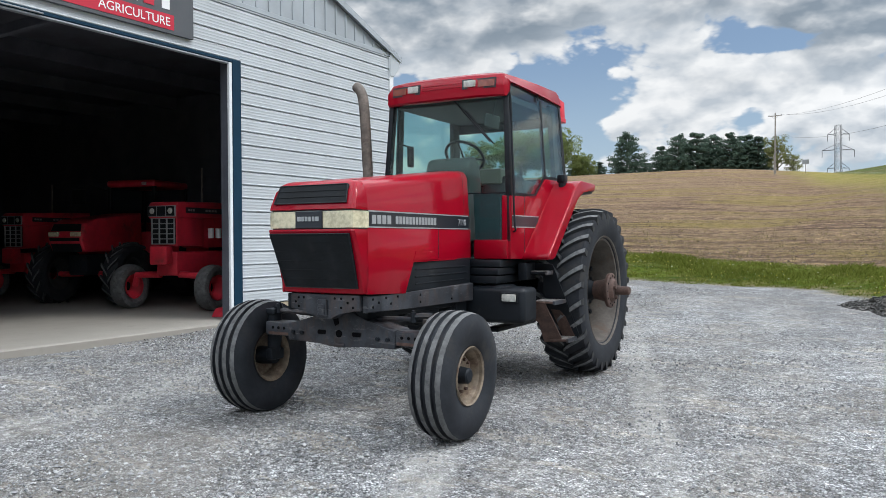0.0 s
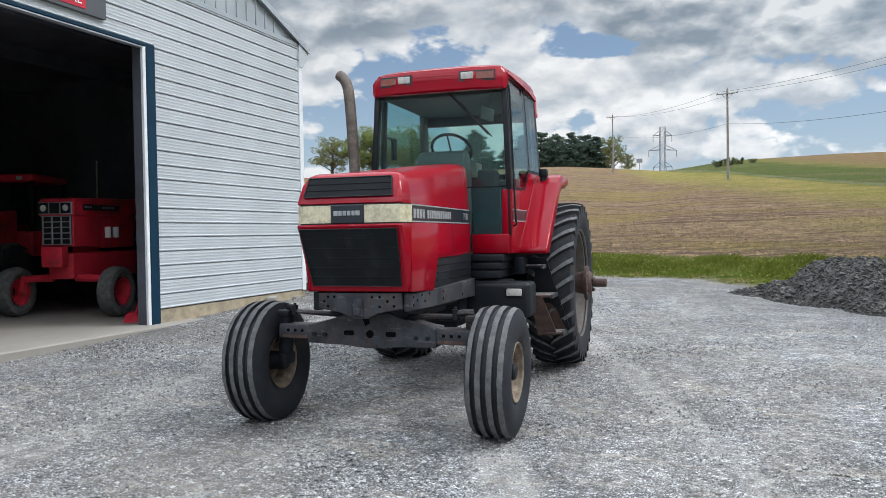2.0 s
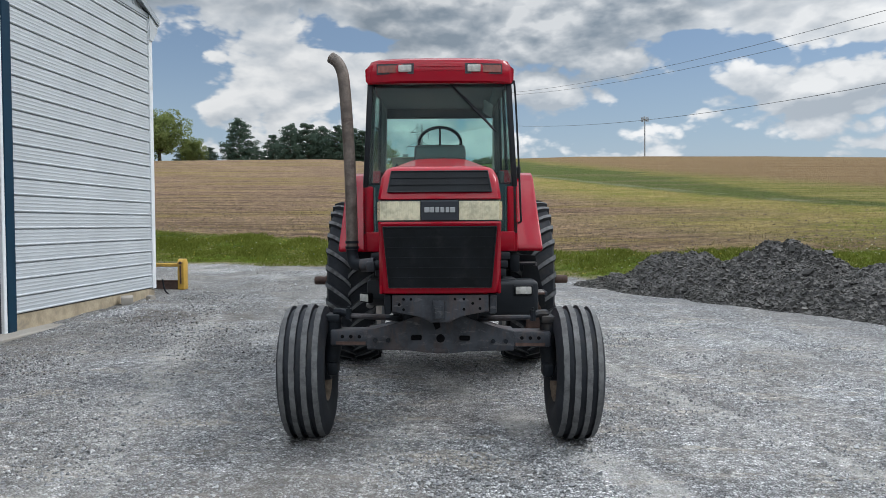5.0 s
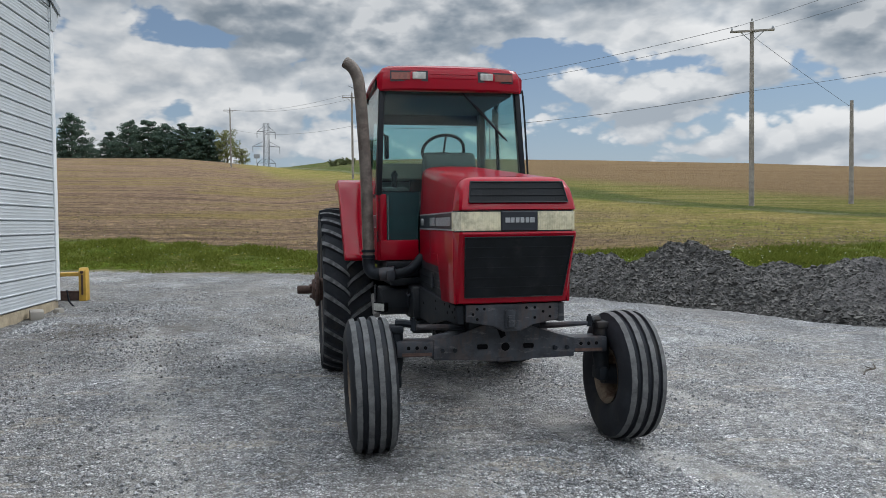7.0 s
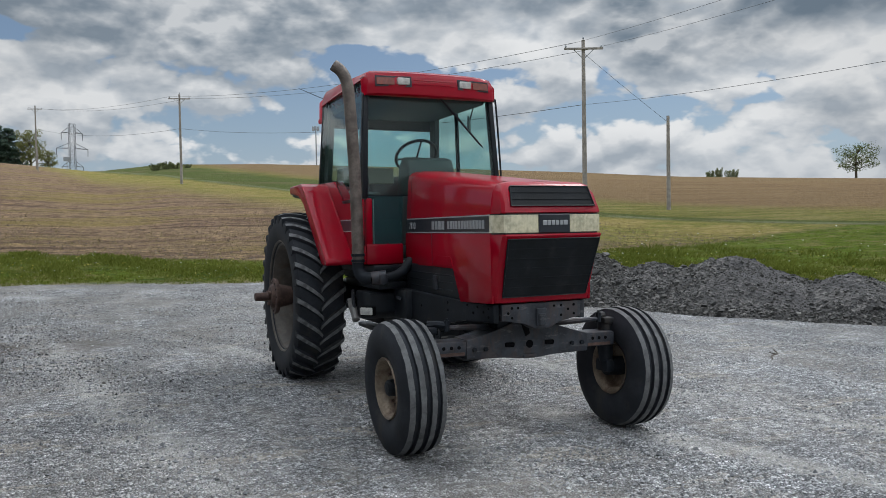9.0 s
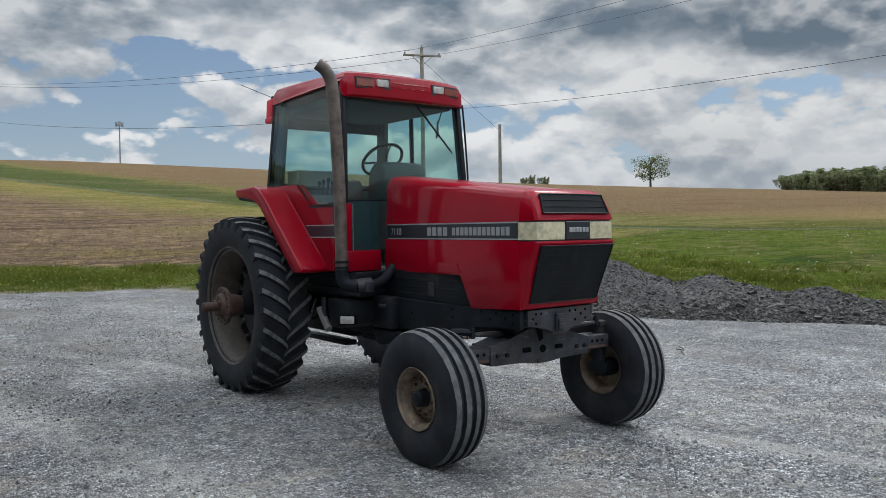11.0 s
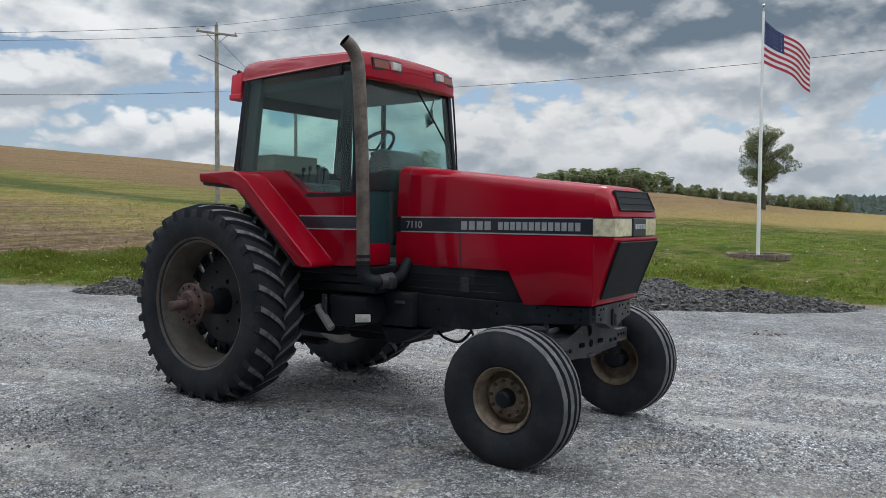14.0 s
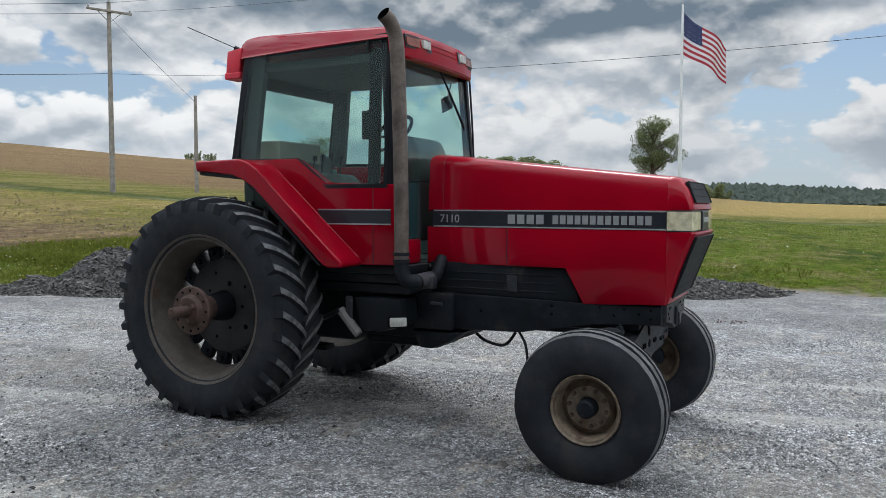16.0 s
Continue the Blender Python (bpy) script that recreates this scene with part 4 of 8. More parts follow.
# ---- the red tractor in the yard; its own frame: x to its left, y to the rear, z up, origin under the rear axle ----
tractor = thing("tractor", pose(-4.105, 7.93, 0.0, 0, 0, 3.0), "red two-wheel-drive farm tractor with a glazed cab, on gravel", "tractor")


def tp(name, bm, mat, label="", parent=None, smooth=True):
    mats = [M[q] for q in mat.split()]
    return part(name, bm, mats, parent or tractor, label, smooth)


def hood_w(y):
    """Half width of the hood at y."""
    return 0.413 - (y + 3.40) * 0.0455


def hood_top(y):
    return 1.868 + (y + 3.45) * 0.112


def rear_tyre(bm):
    w = 0.245
    prof = [(-0.20, 0.565), (-0.222, 0.60), (-w, 0.68), (-w, 0.735), (-0.239, 0.803), (-0.217, 0.841), (-0.12, 0.851), (0.0, 0.854), (0.12, 0.851), (0.217, 0.841), (0.239, 0.803), (w, 0.735), (w, 0.68), (0.222, 0.60), (0.20, 0.565), (0.15, 0.555), (-0.15, 0.555)]
    lathe(bm, prof, 72, closed=True)


def tyre_lug(bm, side):
    rows = []
    for j in range(7):
        t = j / 6
        x = side * (-0.012 + 0.258 * t)
        ang = 0.01 + 0.225 * t ** 0.8
        base = 0.842 - 0.018 * t - 0.05 * max(0, t - 0.75) * 4
        top = 0.888 - 0.006 * t * t - 0.022 * max(0, t - 0.7) / 0.3
        half = (0.0185 + 0.007 * t)
        rows.append([(x, ang - (half + 0.012) / 0.86, base), (x, ang - half / 0.88, top), (x, ang + half / 0.88, top), (x, ang + (half + 0.012) / 0.86, base)])
    vr = [[bm.verts.new((x, -r * math.cos(a), r * math.sin(a))) for x, a, r in row] for row in rows]
    for p, q in zip(vr, vr[1:]):
        for e in range(3):
            bm.faces.new((p[e], q[e], q[e + 1], p[e + 1])).material_index = 1 if e == 1 else 0
    bm.faces.new(vr[0])
    bm.faces.new(vr[-1][::-1])


def build_rear_wheel(sgn):
    """sgn 1: on the tractor's left, -1: on its right. Local x points outwards."""
    flip = Matrix.Identity(4) if sgn > 0 else Matrix.Diagonal((-1, 1, 1, 1))

    def add(name, bm, mat, label="", parent=None):
        bmesh.ops.transform(bm, matrix=flip, verts=bm.verts[:])
        ob = tp(name, bm, mat, label, parent)
        if parent is None:
            ob.matrix_local = pose(sgn * 0.925, 0.04, 0.868)
        return ob
    bm = bm_new()
    prof = [(0.215, 0.578), (0.222, 0.592), (0.205, 0.596), (0.195, 0.57), (0.185, 0.545), (0.10, 0.52), (0.03, 0.49), (-0.10, 0.49), (-0.16, 0.53), (-0.205, 0.56), (-0.22, 0.59), (-0.21, 0.60), (-0.19, 0.56), (0.0, 0.505), (0.16, 0.55)]
    lathe(bm, prof, 72, closed=True)
    wheel = add("rear_wheel", bm, "rim", "dull steel rear rim")
    bm = bm_new()
    rear_tyre(bm)
    tyre = add("rear_tyre", bm, "rubber", "black rear tyre with worn grey lugs")
    for half in (1, -1):
        b = bm_new()
        tyre_lug(b, half)
        me = finish(b, "lug", [M["rubber"], M["lug_top"]])
        for i in range(30):
            lug = new("lug", me)
            lug.parent = tyre
            lug.matrix_local = pose(0, 0, 0, -360 * (i + (0.5 if half > 0 else 0)) / 30)
    bm = bm_new()
    lathe(bm, [(0.0, 0.05), (0.0, 0.365), (-0.012, 0.385), (-0.03, 0.40), (-0.06, 0.40), (-0.06, 0.05)], 48, closed=True)
    disc = add("wheel_disc", bm, "disc", "dark grey cast wheel disc", wheel)
    disc.matrix_local = pose(-sgn * 0.07, 0, 0)
    for i in range(16):
        a = 2 * math.pi * (i + 0.3) / 16
        bm = bm_new()
        m = pose(0, 0, 0, math.degrees(a))
        box(bm, (-0.12, -0.062, 0.36), (-0.05, 0.062, 0.50), 0.016, 2, m=m)
        tube(bm, [m @ Vector((-0.08, 0, 0.44)), m @ Vector((-0.02, 0, 0.44))], 0.026, 6)
        add("rim_clamp", bm, "cast", "", wheel).matrix_local = pose(-sgn * 0.03, 0, 0)
    for i in range(10):
        a = 2 * math.pi * i / 10
        bm = bm_new()
        rr = 0.19 if i % 2 else 0.275
        tube(bm, [(-0.03, rr * math.cos(a), rr * math.sin(a)), (0.0025, rr * math.cos(a), rr * math.sin(a))], 0.013 if i % 3 else 0.021, 10)
        add("disc_hole", bm, "void", "", wheel).matrix_local = pose(-sgn * 0.07, 0, 0)
    bm = bm_new()
    lathe(bm, [(-0.11, 0.0), (-0.11, 0.12), (-0.06, 0.125), (0.06, 0.105), (0.10, 0.085), (0.115, 0.085), (0.115, 0.0)], 32)
    add("hub_neck", bm, "cast", "black hub neck", wheel)
    bm = bm_new()
    lathe(bm, [(0.11, 0.0), (0.11, 0.098), (0.255, 0.128), (0.262, 0.185), (0.292, 0.19), (0.30, 0.182), (0.302, 0.13), (0.335, 0.105), (0.34, 0.05), (0.34, 0.0)], 36)
    for i in range(3):
        a = 2 * math.pi * i / 3 + 0.5
        tube(bm, [(0.33, 0.075 * math.cos(a), 0.075 * math.sin(a)), (0.362, 0.075 * math.cos(a), 0.075 * math.sin(a))], 0.02, 8)
    add("hub_flange", bm, "rust", "rusty brown hub flange", wheel)
    for i in range(12):
        a = 2 * math.pi * i / 12
        bm = bm_new()
        tube(bm, [(0.285, 0.157 * math.cos(a), 0.157 * math.sin(a)), (0.3035, 0.157 * math.cos(a), 0.157 * math.sin(a))], 0.011, 8)
        add("flange_hole", bm, "void", "", wheel)
    bm = bm_new()
    tube(bm, [(0.30, 0, 0), (0.485, 0, 0), (0.495, 0, 0)], [0.046, 0.046, 0.036], 16)
    add("axle_stub", bm, "rust", "bare rusty axle end", wheel)


def build_front_wheel(sgn):
    flip = Matrix.Identity(4) if sgn > 0 else Matrix.Diagonal((-1, 1, 1, 1))

    def add(name, bm, mat, label="", parent=None):
        bmesh.ops.transform(bm, matrix=flip, verts=bm.verts[:])
        ob = tp(name, bm, mat, label, parent)
        if parent is None:
            ob.matrix_local = pose(sgn * 0.955, -3.06, 0.431 - 0.009 * sgn, 0, sgn * 1.5, 0)
        return ob
    bm = bm_new()
    lathe(bm, [(0.130, 0.204), (0.140, 0.216), (0.130, 0.222), (0.118, 0.208), (0.09, 0.190), (0.04, 0.178), (-0.05, 0.17), (-0.10, 0.186), (-0.125, 0.204), (-0.135, 0.22), (-0.12, 0.209), (-0.04, 0.183), (0.05, 0.190)], 48, closed=True)
    wheel = add("front_wheel", bm, "rim_front", "rust-stained cream front rim")
    bm = bm_new()
    half = [(0.124, 0.218), (0.138, 0.242), (0.157, 0.295), (0.163, 0.345), (0.159, 0.385), (0.149, 0.420), (0.138, 0.441),
            (0.132, 0.4600), (0.096, 0.472), (0.092, 0.449), (0.062, 0.451), (0.058, 0.476), (0.020, 0.480), (0.016, 0.456), (0.0, 0.456)]
    prof = half + [(-x, r) for x, r in half[-2::-1]] + [(-0.09, 0.198), (0.09, 0.198)]
    nb = len(prof)
    marks = [0] * nb
    for i in range(nb - 1):
        if min(prof[i][1], prof[i + 1][1]) > 0.4595:
            marks[i] = 1
    rings = lathe(bm, prof, 96, mats=marks, closed=True)
    rng = random.Random(7 + sgn)
    for ring, (xa, ra) in zip(rings, prof):
        if ra > 0.44:
            for v in ring:
                v.co.x += rng.uniform(-0.002, 0.002)
                if ra > 0.459:
                    k = 1 + rng.uniform(-0.004, 0.003)
                    v.co.y, v.co.z = v.co.y * k, v.co.z * k
    add("tyre", bm, "rubber tread", "black ribbed front tyre with dusty ribs", wheel)
    bm = bm_new()
    lathe(bm, [(0.045, 0.05), (0.062, 0.136), (0.030, 0.158), (0.020, 0.180), (-0.005, 0.180), (0.008, 0.145), (0.025, 0.05)], 40, closed=True)
    add("wheel_disc", bm, "rim_front", "", wheel)
    for i in range(10):
        a = 2 * math.pi * (i + 0.2) / 10
        bm = bm_new()
        tube(bm, [(0.045, 0.118 * math.cos(a), 0.118 * math.sin(a)), (0.080, 0.118 * math.cos(a), 0.118 * math.sin(a))], 0.013, 6)
        add("wheel_nut", bm, "rust", "", wheel)
    bm = bm_new()
    lathe(bm, [(-0.16, 0.0), (-0.16, 0.07), (-0.02, 0.078), (0.03, 0.070), (0.05, 0.064), (0.115, 0.058), (0.128, 0.044), (0.132, 0.0)], 28)
    add("hub", bm, "cast", "black grease-stained hub", wheel)


for side in (1, -1):
    build_rear_wheel(side)
    build_front_wheel(side)



def build_front_axle():
    bm = bm_new()
    # deep centre section, lower and slimmer towards its ends
    up = [(-0.52, 0.745), (-0.40, 0.755), (-0.25, 0.80), (-0.14, 0.862), (0.14, 0.862), (0.25, 0.80), (0.40, 0.755), (0.52, 0.745)]
    lo = [(0.52, 0.60), (0.20, 0.595), (0.10, 0.582), (-0.10, 0.582), (-0.20, 0.595), (-0.52, 0.60)]
    pts = up + lo
    a = [bm.verts.new((x, -3.25, z)) for x, z in pts]
    b = [bm.verts.new((x, -3.03, z)) for x, z in pts]
    bm.faces.new(a)
    bm.faces.new(b[::-1])
    for i in range(len(pts)):
        j = (i + 1) % len(pts)
        bm.faces.new((a[i], b[i], b[j], a[j]))
    bmesh.ops.bevel(bm, geom=bm.edges[:], offset=0.010, segments=2, profile=0.5, affect="EDGES")
    beam = tp("front_axle_beam", bm, "frame", "dark steel front axle beam with worn edges")
    bm = bm_new()
    lathe(bm, [(-3.2545, 0.0), (-3.2545, 0.030), (-3.24, 0.030)], 20, axis="y", centre=(0.0, 0, 0.685))
    tp("pivot_hole", bm, "void", "dark pivot hole", beam)
    bm = bm_new()
    quad_slab(bm, [(-0.075, -3.252, 0.845), (-0.02, -3.252, 0.845), (0.0, -3.252, 0.765), (-0.035, -3.252, 0.745)], 0.006)
    tp("weld_notch", bm, "void", "dark notch above the pivot", beam)
    bm = bm_new()
    box(bm, (-0.06, -3.262, 0.578), (0.06, -3.20, 0.612), 0.012, 2)
    tp("pivot_lip", bm, "frame", "", beam)
    for x in (-0.17, 0.17):
        bm = bm_new()
        box(bm, (x - 0.038, -3.2545, 0.672), (x + 0.038, -3.249, 0.706), 0.010, 2)
        tp("slot", bm, "void", "dark slot", beam)
    for x in (-0.46, -0.37, 0.37, 0.46):
        bm = bm_new()
        tube(bm, [(x, -3.25, 0.67), (x, -3.268, 0.67)], 0.017, 6)
        tp("axle_bolt", bm, "cast", "", beam)
    for s in (1, -1):
        bm = bm_new()
        box(bm, (0.44, -3.235, 0.625), (0.78, -3.05, 0.735), 0.012, 2)
        if s < 0:
            bmesh.ops.transform(bm, matrix=Matrix.Diagonal((-1, 1, 1, 1)), verts=bm.verts[:])
        knee = tp("axle_extension", bm, "frame", "sliding dark steel axle end with bare rusty patches")
        bm = bm_new()
        box(bm, (0.53, -3.239, 0.632), (0.74, -3.2355, 0.655), 0.001, 1)
        if s < 0:
            bmesh.ops.transform(bm, matrix=Matrix.Diagonal((-1, 1, 1, 1)), verts=bm.verts[:])
        tp("rust_patch", bm, "rust", "bare rusty strip", knee)
        for i in range(3):
            bm = bm_new()
            x = s * (0.575 + 0.06 * i)
            tube(bm, [(x, -3.234, 0.69), (x, -3.2385, 0.69)], 0.013, 10)
            tp("adjusting_hole", bm, "void", "", knee)
        bm = bm_new()
        tube(bm, [(0.775, -3.12, 0.835), (0.775, -3.12, 0.60), (0.79, -3.12, 0.44)], [0.058, 0.062, 0.052], 14)
        box(bm, (0.72, -3.19, 0.785), (0.84, -3.02, 0.838), 0.016, 2)
        box(bm, (0.735, -3.20, 0.40), (0.81, -3.04, 0.50), 0.02, 2)
        tube(bm, [(0.78, -3.12, 0.44), (0.95, -3.105, 0.438)], 0.045, 12)
        if s < 0:
            bmesh.ops.transform(bm, matrix=Matrix.Diagonal((-1, 1, 1, 1)), verts=bm.verts[:])
        knuckle = tp("steering_knuckle", bm, "cast", "black steering knuckle and kingpin")
        bm = bm_new()
        tube(bm, [(0.76, -3.10, 0.845), (0.70, -3.14, 0.853), (0.655, -3.20, 0.85)], [0.035, 0.028, 0.026], 8)
        tube(bm, [(0.655, -3.20, 0.81), (0.655, -3.20, 0.885)], 0.022, 8)
        tube(bm, [(0.655, -3.20, 0.885), (0.655, -3.20, 0.90)], 0.012, 6)
        if s < 0:
            bmesh.ops.transform(bm, matrix=Matrix.Diagonal((-1, 1, 1, 1)), verts=bm.verts[:])
        tp("steering_arm", bm, "cast", "", knuckle)
        bm = bm_new()
        tube(bm, [(0.655, -3.20, 0.835), (0.45, -3.16, 0.822), (0.20, -3.08, 0.80)], [0.016, 0.022, 0.022], 8)
        if s < 0:
            bmesh.ops.transform(bm, matrix=Matrix.Diagonal((-1, 1, 1, 1)), verts=bm.verts[:])
        tp("tie_rod", bm, "frame", "grey steering tie rod")


build_front_axle()
# the front axle hangs on its pivot, a little lower on the left
for ob in tractor.children:
    if ob.name.split(".")[0] in ("front_axle_beam", "axle_extension", "steering_knuckle", "tie_rod"):
        ob.matrix_local = Matrix.Translation((0, -3.1, 0.70)) @ pose(0, 0, 0.005, 0, 0.8, 0) @ Matrix.Translation((0, 0.04 + 3.1, -0.70))


def build_chassis():
    # front support casting under the nose
    bm = bm_new()
    pts = [(-0.33, 1.015), (0.33, 1.015), (0.33, 0.895), (0.14, 0.875), (0.07, 0.825), (-0.07, 0.825), (-0.14, 0.875), (-0.33, 0.895)]
    a = [bm.verts.new((x, -3.395, z)) for x, z in pts]
    b = [bm.verts.new((x, -3.30, z)) for x, z in pts]
    bm.faces.new(a)
    bm.faces.new(b[::-1])
    for i in range(len(pts)):
        j = (i + 1) % len(pts)
        bm.faces.new((a[i], b[i], b[j], a[j]))
    bmesh.ops.bevel(bm, geom=bm.edges[:], offset=0.008, segments=2, profile=0.5, affect="EDGES")
    front = tp("front_support", bm, "frame", "worn grey front support with bolt holes")
    bm = bm_new()
    box(bm, (-0.055, -3.415, 0.845), (0.03, -3.394, 0.975), 0.006, 1)
    box(bm, (-0.042, -3.43, 0.85), (0.015, -3.41, 0.94), 0.008, 1)
    tp("tow_lug", bm, "frame", "small hitch lug", front)
    for x, z in ((-0.25, 0.985), (-0.20, 0.985), (-0.25, 0.915), (0.10, 0.985), (0.16, 0.985), (0.16, 0.915), (0.27, 0.985), (0.27, 0.92), (0.22, 0.955), (-0.28, 0.95)):
        bm = bm_new()
        tube(bm, [(x, -3.394, z), (x, -3.3985, z)], 0.010, 8)
        tp("bolt_hole", bm, "void", "", front)
    for s in (1, -1):
        bm = bm_new()
        lower = [(-1.62, 0.85), (-2.35, 0.865), (-2.9, 0.872), (-3.37, 0.88)] if s > 0 else [(-1.62, 0.74), (-2.35, 0.76), (-2.9, 0.86), (-3.37, 0.88)]
        prism(bm, [(-3.37, 1.015), (-2.72, 1.00), (-1.62, 1.02)] + lower, s * 0.335, s * 0.385, 0.010)
        # The right rail's dark material holds the shade of that side.
        rail = tp("side_frame", bm, "frame" if s > 0 else "cast", "worn grey side frame rail" if s > 0 else "side frame rail, coloured darker for its unlit side")
        for i, (y, z) in enumerate(((-3.3, 0.98), (-3.3, 0.92), (-3.22, 0.95), (-3.12, 0.98), (-3.05, 0.93), (-2.95, 0.98), (-2.6, 0.97), (-2.6, 0.91), (-2.05, 0.90))):
            bm = bm_new()
            tube(bm, [(s * 0.384, y, z), (s * 0.3890, y, z)], 0.010, 8)
            tp("bolt_hole", bm, "void", "", rail)
    # engine, clutch housing, gearbox and rear axle castings
    bm = bm_new()
    box(bm, (-0.27, -3.20, 0.80), (0.27, -1.75, 1.75), 0.03, 2)
    box(bm, (-0.22, -2.8, 0.75), (0.22, -1.95, 0.84), 0.04, 2)
    box(bm, (-0.15, -3.12, 0.855), (0.15, -2.95, 0.96), 0.02, 2)
    tp("engine_block", bm, "cast", "black engine block and sump")
    bm = bm_new()
    box(bm, (-0.30, -1.8, 0.62), (0.30, -0.75, 1.22), 0.06, 2)
    box(bm, (-0.26, -0.85, 0.55), (0.26, 0.45, 1.25), 0.06, 2)
    box(bm, (-0.2, -1.6, 0.54), (0.2, -0.9, 0.66), 0.04, 2)
    tp("transmission_housing", bm, "cast", "black grimy transmission housing")
    bm = bm_new()
    tube(bm, [(-0.82, 0, 0.868), (-0.5, 0, 0.868), (-0.25, 0, 0.868), (0.25, 0, 0.868), (0.5, 0, 0.868), (0.82, 0, 0.868)], [0.115, 0.14, 0.22, 0.22, 0.14, 0.115], 24)
    tp("rear_axle_housing", bm, "cast", "black rear axle housing")
    bm = bm_new()
    box(bm, (-0.07, -0.4, 0.40), (0.07, 0.72, 0.45), 0.01, 1)
    box(bm, (-0.16, 0.42, 0.55), (0.16, 0.55, 0.95), 0.03, 2)
    tube(bm, [(0.38, 0.35, 1.15), (0.42, 0.62, 0.98)], 0.05, 10)
    tube(bm, [(-0.38, 0.35, 1.15), (-0.42, 0.62, 0.98)], 0.05, 10)
    tp("drawbar_and_hitch", bm, "cast", "black drawbar and rear linkage")
    # black engine side covers below the hood
    for s in (1, -1):
        bm = bm_new()
        prism(bm, [(-2.80, 0.995), (-2.70, 1.255), (-1.60, 1.255), (-1.60, 0.995)], s * 0.30, s * 0.345, 0.008)
        cover = tp("engine_side_cover", bm, "black", "black lower engine side cover")
        for i in range(3):
            bm = bm_new()
            z = 1.06 + 0.06 * i
            box(bm, (s * 0.345 - 0.003, -2.62, z - 0.006), (s * 0.345 + 0.006, -1.70, z + 0.006), 0.002, 1)
            tp("cover_rib", bm, "black", "", cover)
    # sills under the cab: stepped black trays
    for s in (1, -1):
        for i, (z0, z1, x1) in enumerate(((1.165, 1.235, 0.64), (1.09, 1.16, 0.62), (1.01, 1.085, 0.60))):
            bm = bm_new()
            box(bm, (min(s * 0.30, s * x1), -1.56, z0), (max(s * 0.30, s * x1), -0.55, z1), 0.014, 2)
            tp("cab_underframe_tray", bm, "black", "black ribbed tray under the cab")
    # left tank with its work light
    bm = bm_new()
    box(bm, (0.215, -1.60, 0.645), (0.895, -1.27, 0.975), 0.045, 3)
    box(bm, (0.30, -1.55, 0.93), (0.70, -1.30, 0.995), 0.03, 2)
    tank = tp("side_tank", bm, "black", "black plastic side tank")
    bm = bm_new()
    box(bm, (0.665, -1.625, 0.838), (0.842, -1.598, 0.935), 0.012, 2)
    tp("work_lamp_housing", bm, "grille", "black lamp housing", tank)
    bm = bm_new()
    box(bm, (0.682, -1.634, 0.853), (0.825, -1.620, 0.921), 0.008, 2)
    tp("lamp_lens", bm, "lamp_white", "clear work lamp lens", tank)
    # right: control box with lamp, straps and filter
    bm = bm_new()
    prism(bm, [(-1.10, 0.985), (-1.52, 0.985), (-1.54, 0.80), (-1.36, 0.725), (-1.16, 0.725)], -0.68, -0.30, 0.025)
    rbox = tp("battery_box", bm, "black", "black box beside the gearbox")
    bm = bm_new()
    prism(bm, [(-1.50, 1.02), (-1.83, 1.02), (-1.83, 0.735), (-1.50, 0.735)], -0.44, -0.28, 0.02)
    tp("gearbox_cover", bm, "black", "black flat cover plate", rbox)
    bm = bm_new()
    prism(bm, [(-1.46, 0.72), (-1.90, 0.72), (-1.80, 0.65), (-1.65, 0.582), (-1.54, 0.582)], -0.42, -0.22, 0.02)
    tp("gearbox_foot", bm, "cast", "black gearbox foot", rbox)
    bm = bm_new()
    box(bm, (-0.075, -0.03, -0.045), (0.075, 0.02, 0.045), 0.012, 2, m=pose(-0.685, -1.500, 0.818, 0, 0, -50))
    tp("lamp_housing", bm, "void", "black lamp housing", rbox)
    bm = bm_new()
    box(bm, (-0.064, -0.038, -0.034), (0.064, -0.02, 0.034), 0.008, 2, m=pose(-0.685, -1.500, 0.818, 0, 0, -50))
    tp("lamp_lens", bm, "lamp_white", "clear work lamp lens", rbox)
    bm = bm_new()
    box(bm, (-0.70, -1.10, 0.78), (-0.675, -1.04, 0.99), 0.01, 1)
    tp("strap", bm, "frame", "dull grey strap", rbox)
    bm = bm_new()
    tube(bm, [(-0.69, -0.99, 0.88), (-0.69, -1.155, 0.70)], 0.036, 10)
    tp("filter_canister", bm, "filter_grey", "pale grey filter canister", rbox)
    bm = bm_new()
    box(bm, (-0.475, -1.76, 0.93), (-0.455, -1.66, 0.955), 0.004, 1)
    tp("maker_plate", bm, "frame", "small grey plate", rbox)
    bm = bm_new()
    box(bm, (-0.36, -2.32, 1.05), (-0.345, -2.24, 1.17), 0.004, 1)
    tp("maker_plate", bm, "frame", "small grey plate", rbox)
    # hoses
    for pts, r in (([(-0.34, -2.30, 0.80), (-0.36, -2.35, 0.75), (-0.37, -2.40, 0.66), (-0.38, -2.42, 0.52)], 0.010), ([(-0.2, -2.25, 0.72), (-0.3, -2.2, 0.64), (-0.3, -2.05, 0.66), (-0.25, -1.95, 0.7)], 0.012),
                   ([(-0.72, -1.0, 0.88), (-0.66, -0.8, 0.80), (-0.55, -0.6, 0.82), (-0.4, -0.4, 0.9)], 0.02), ([(0.25, -2.6, 0.80), (0.2, -2.8, 0.74), (0.05, -2.95, 0.80)], 0.016)):
        bm = bm_new()
        tube(bm, smooth_path(pts, 5), r, 8)
        tp("hose", bm, "black", "black hose")


build_chassis()


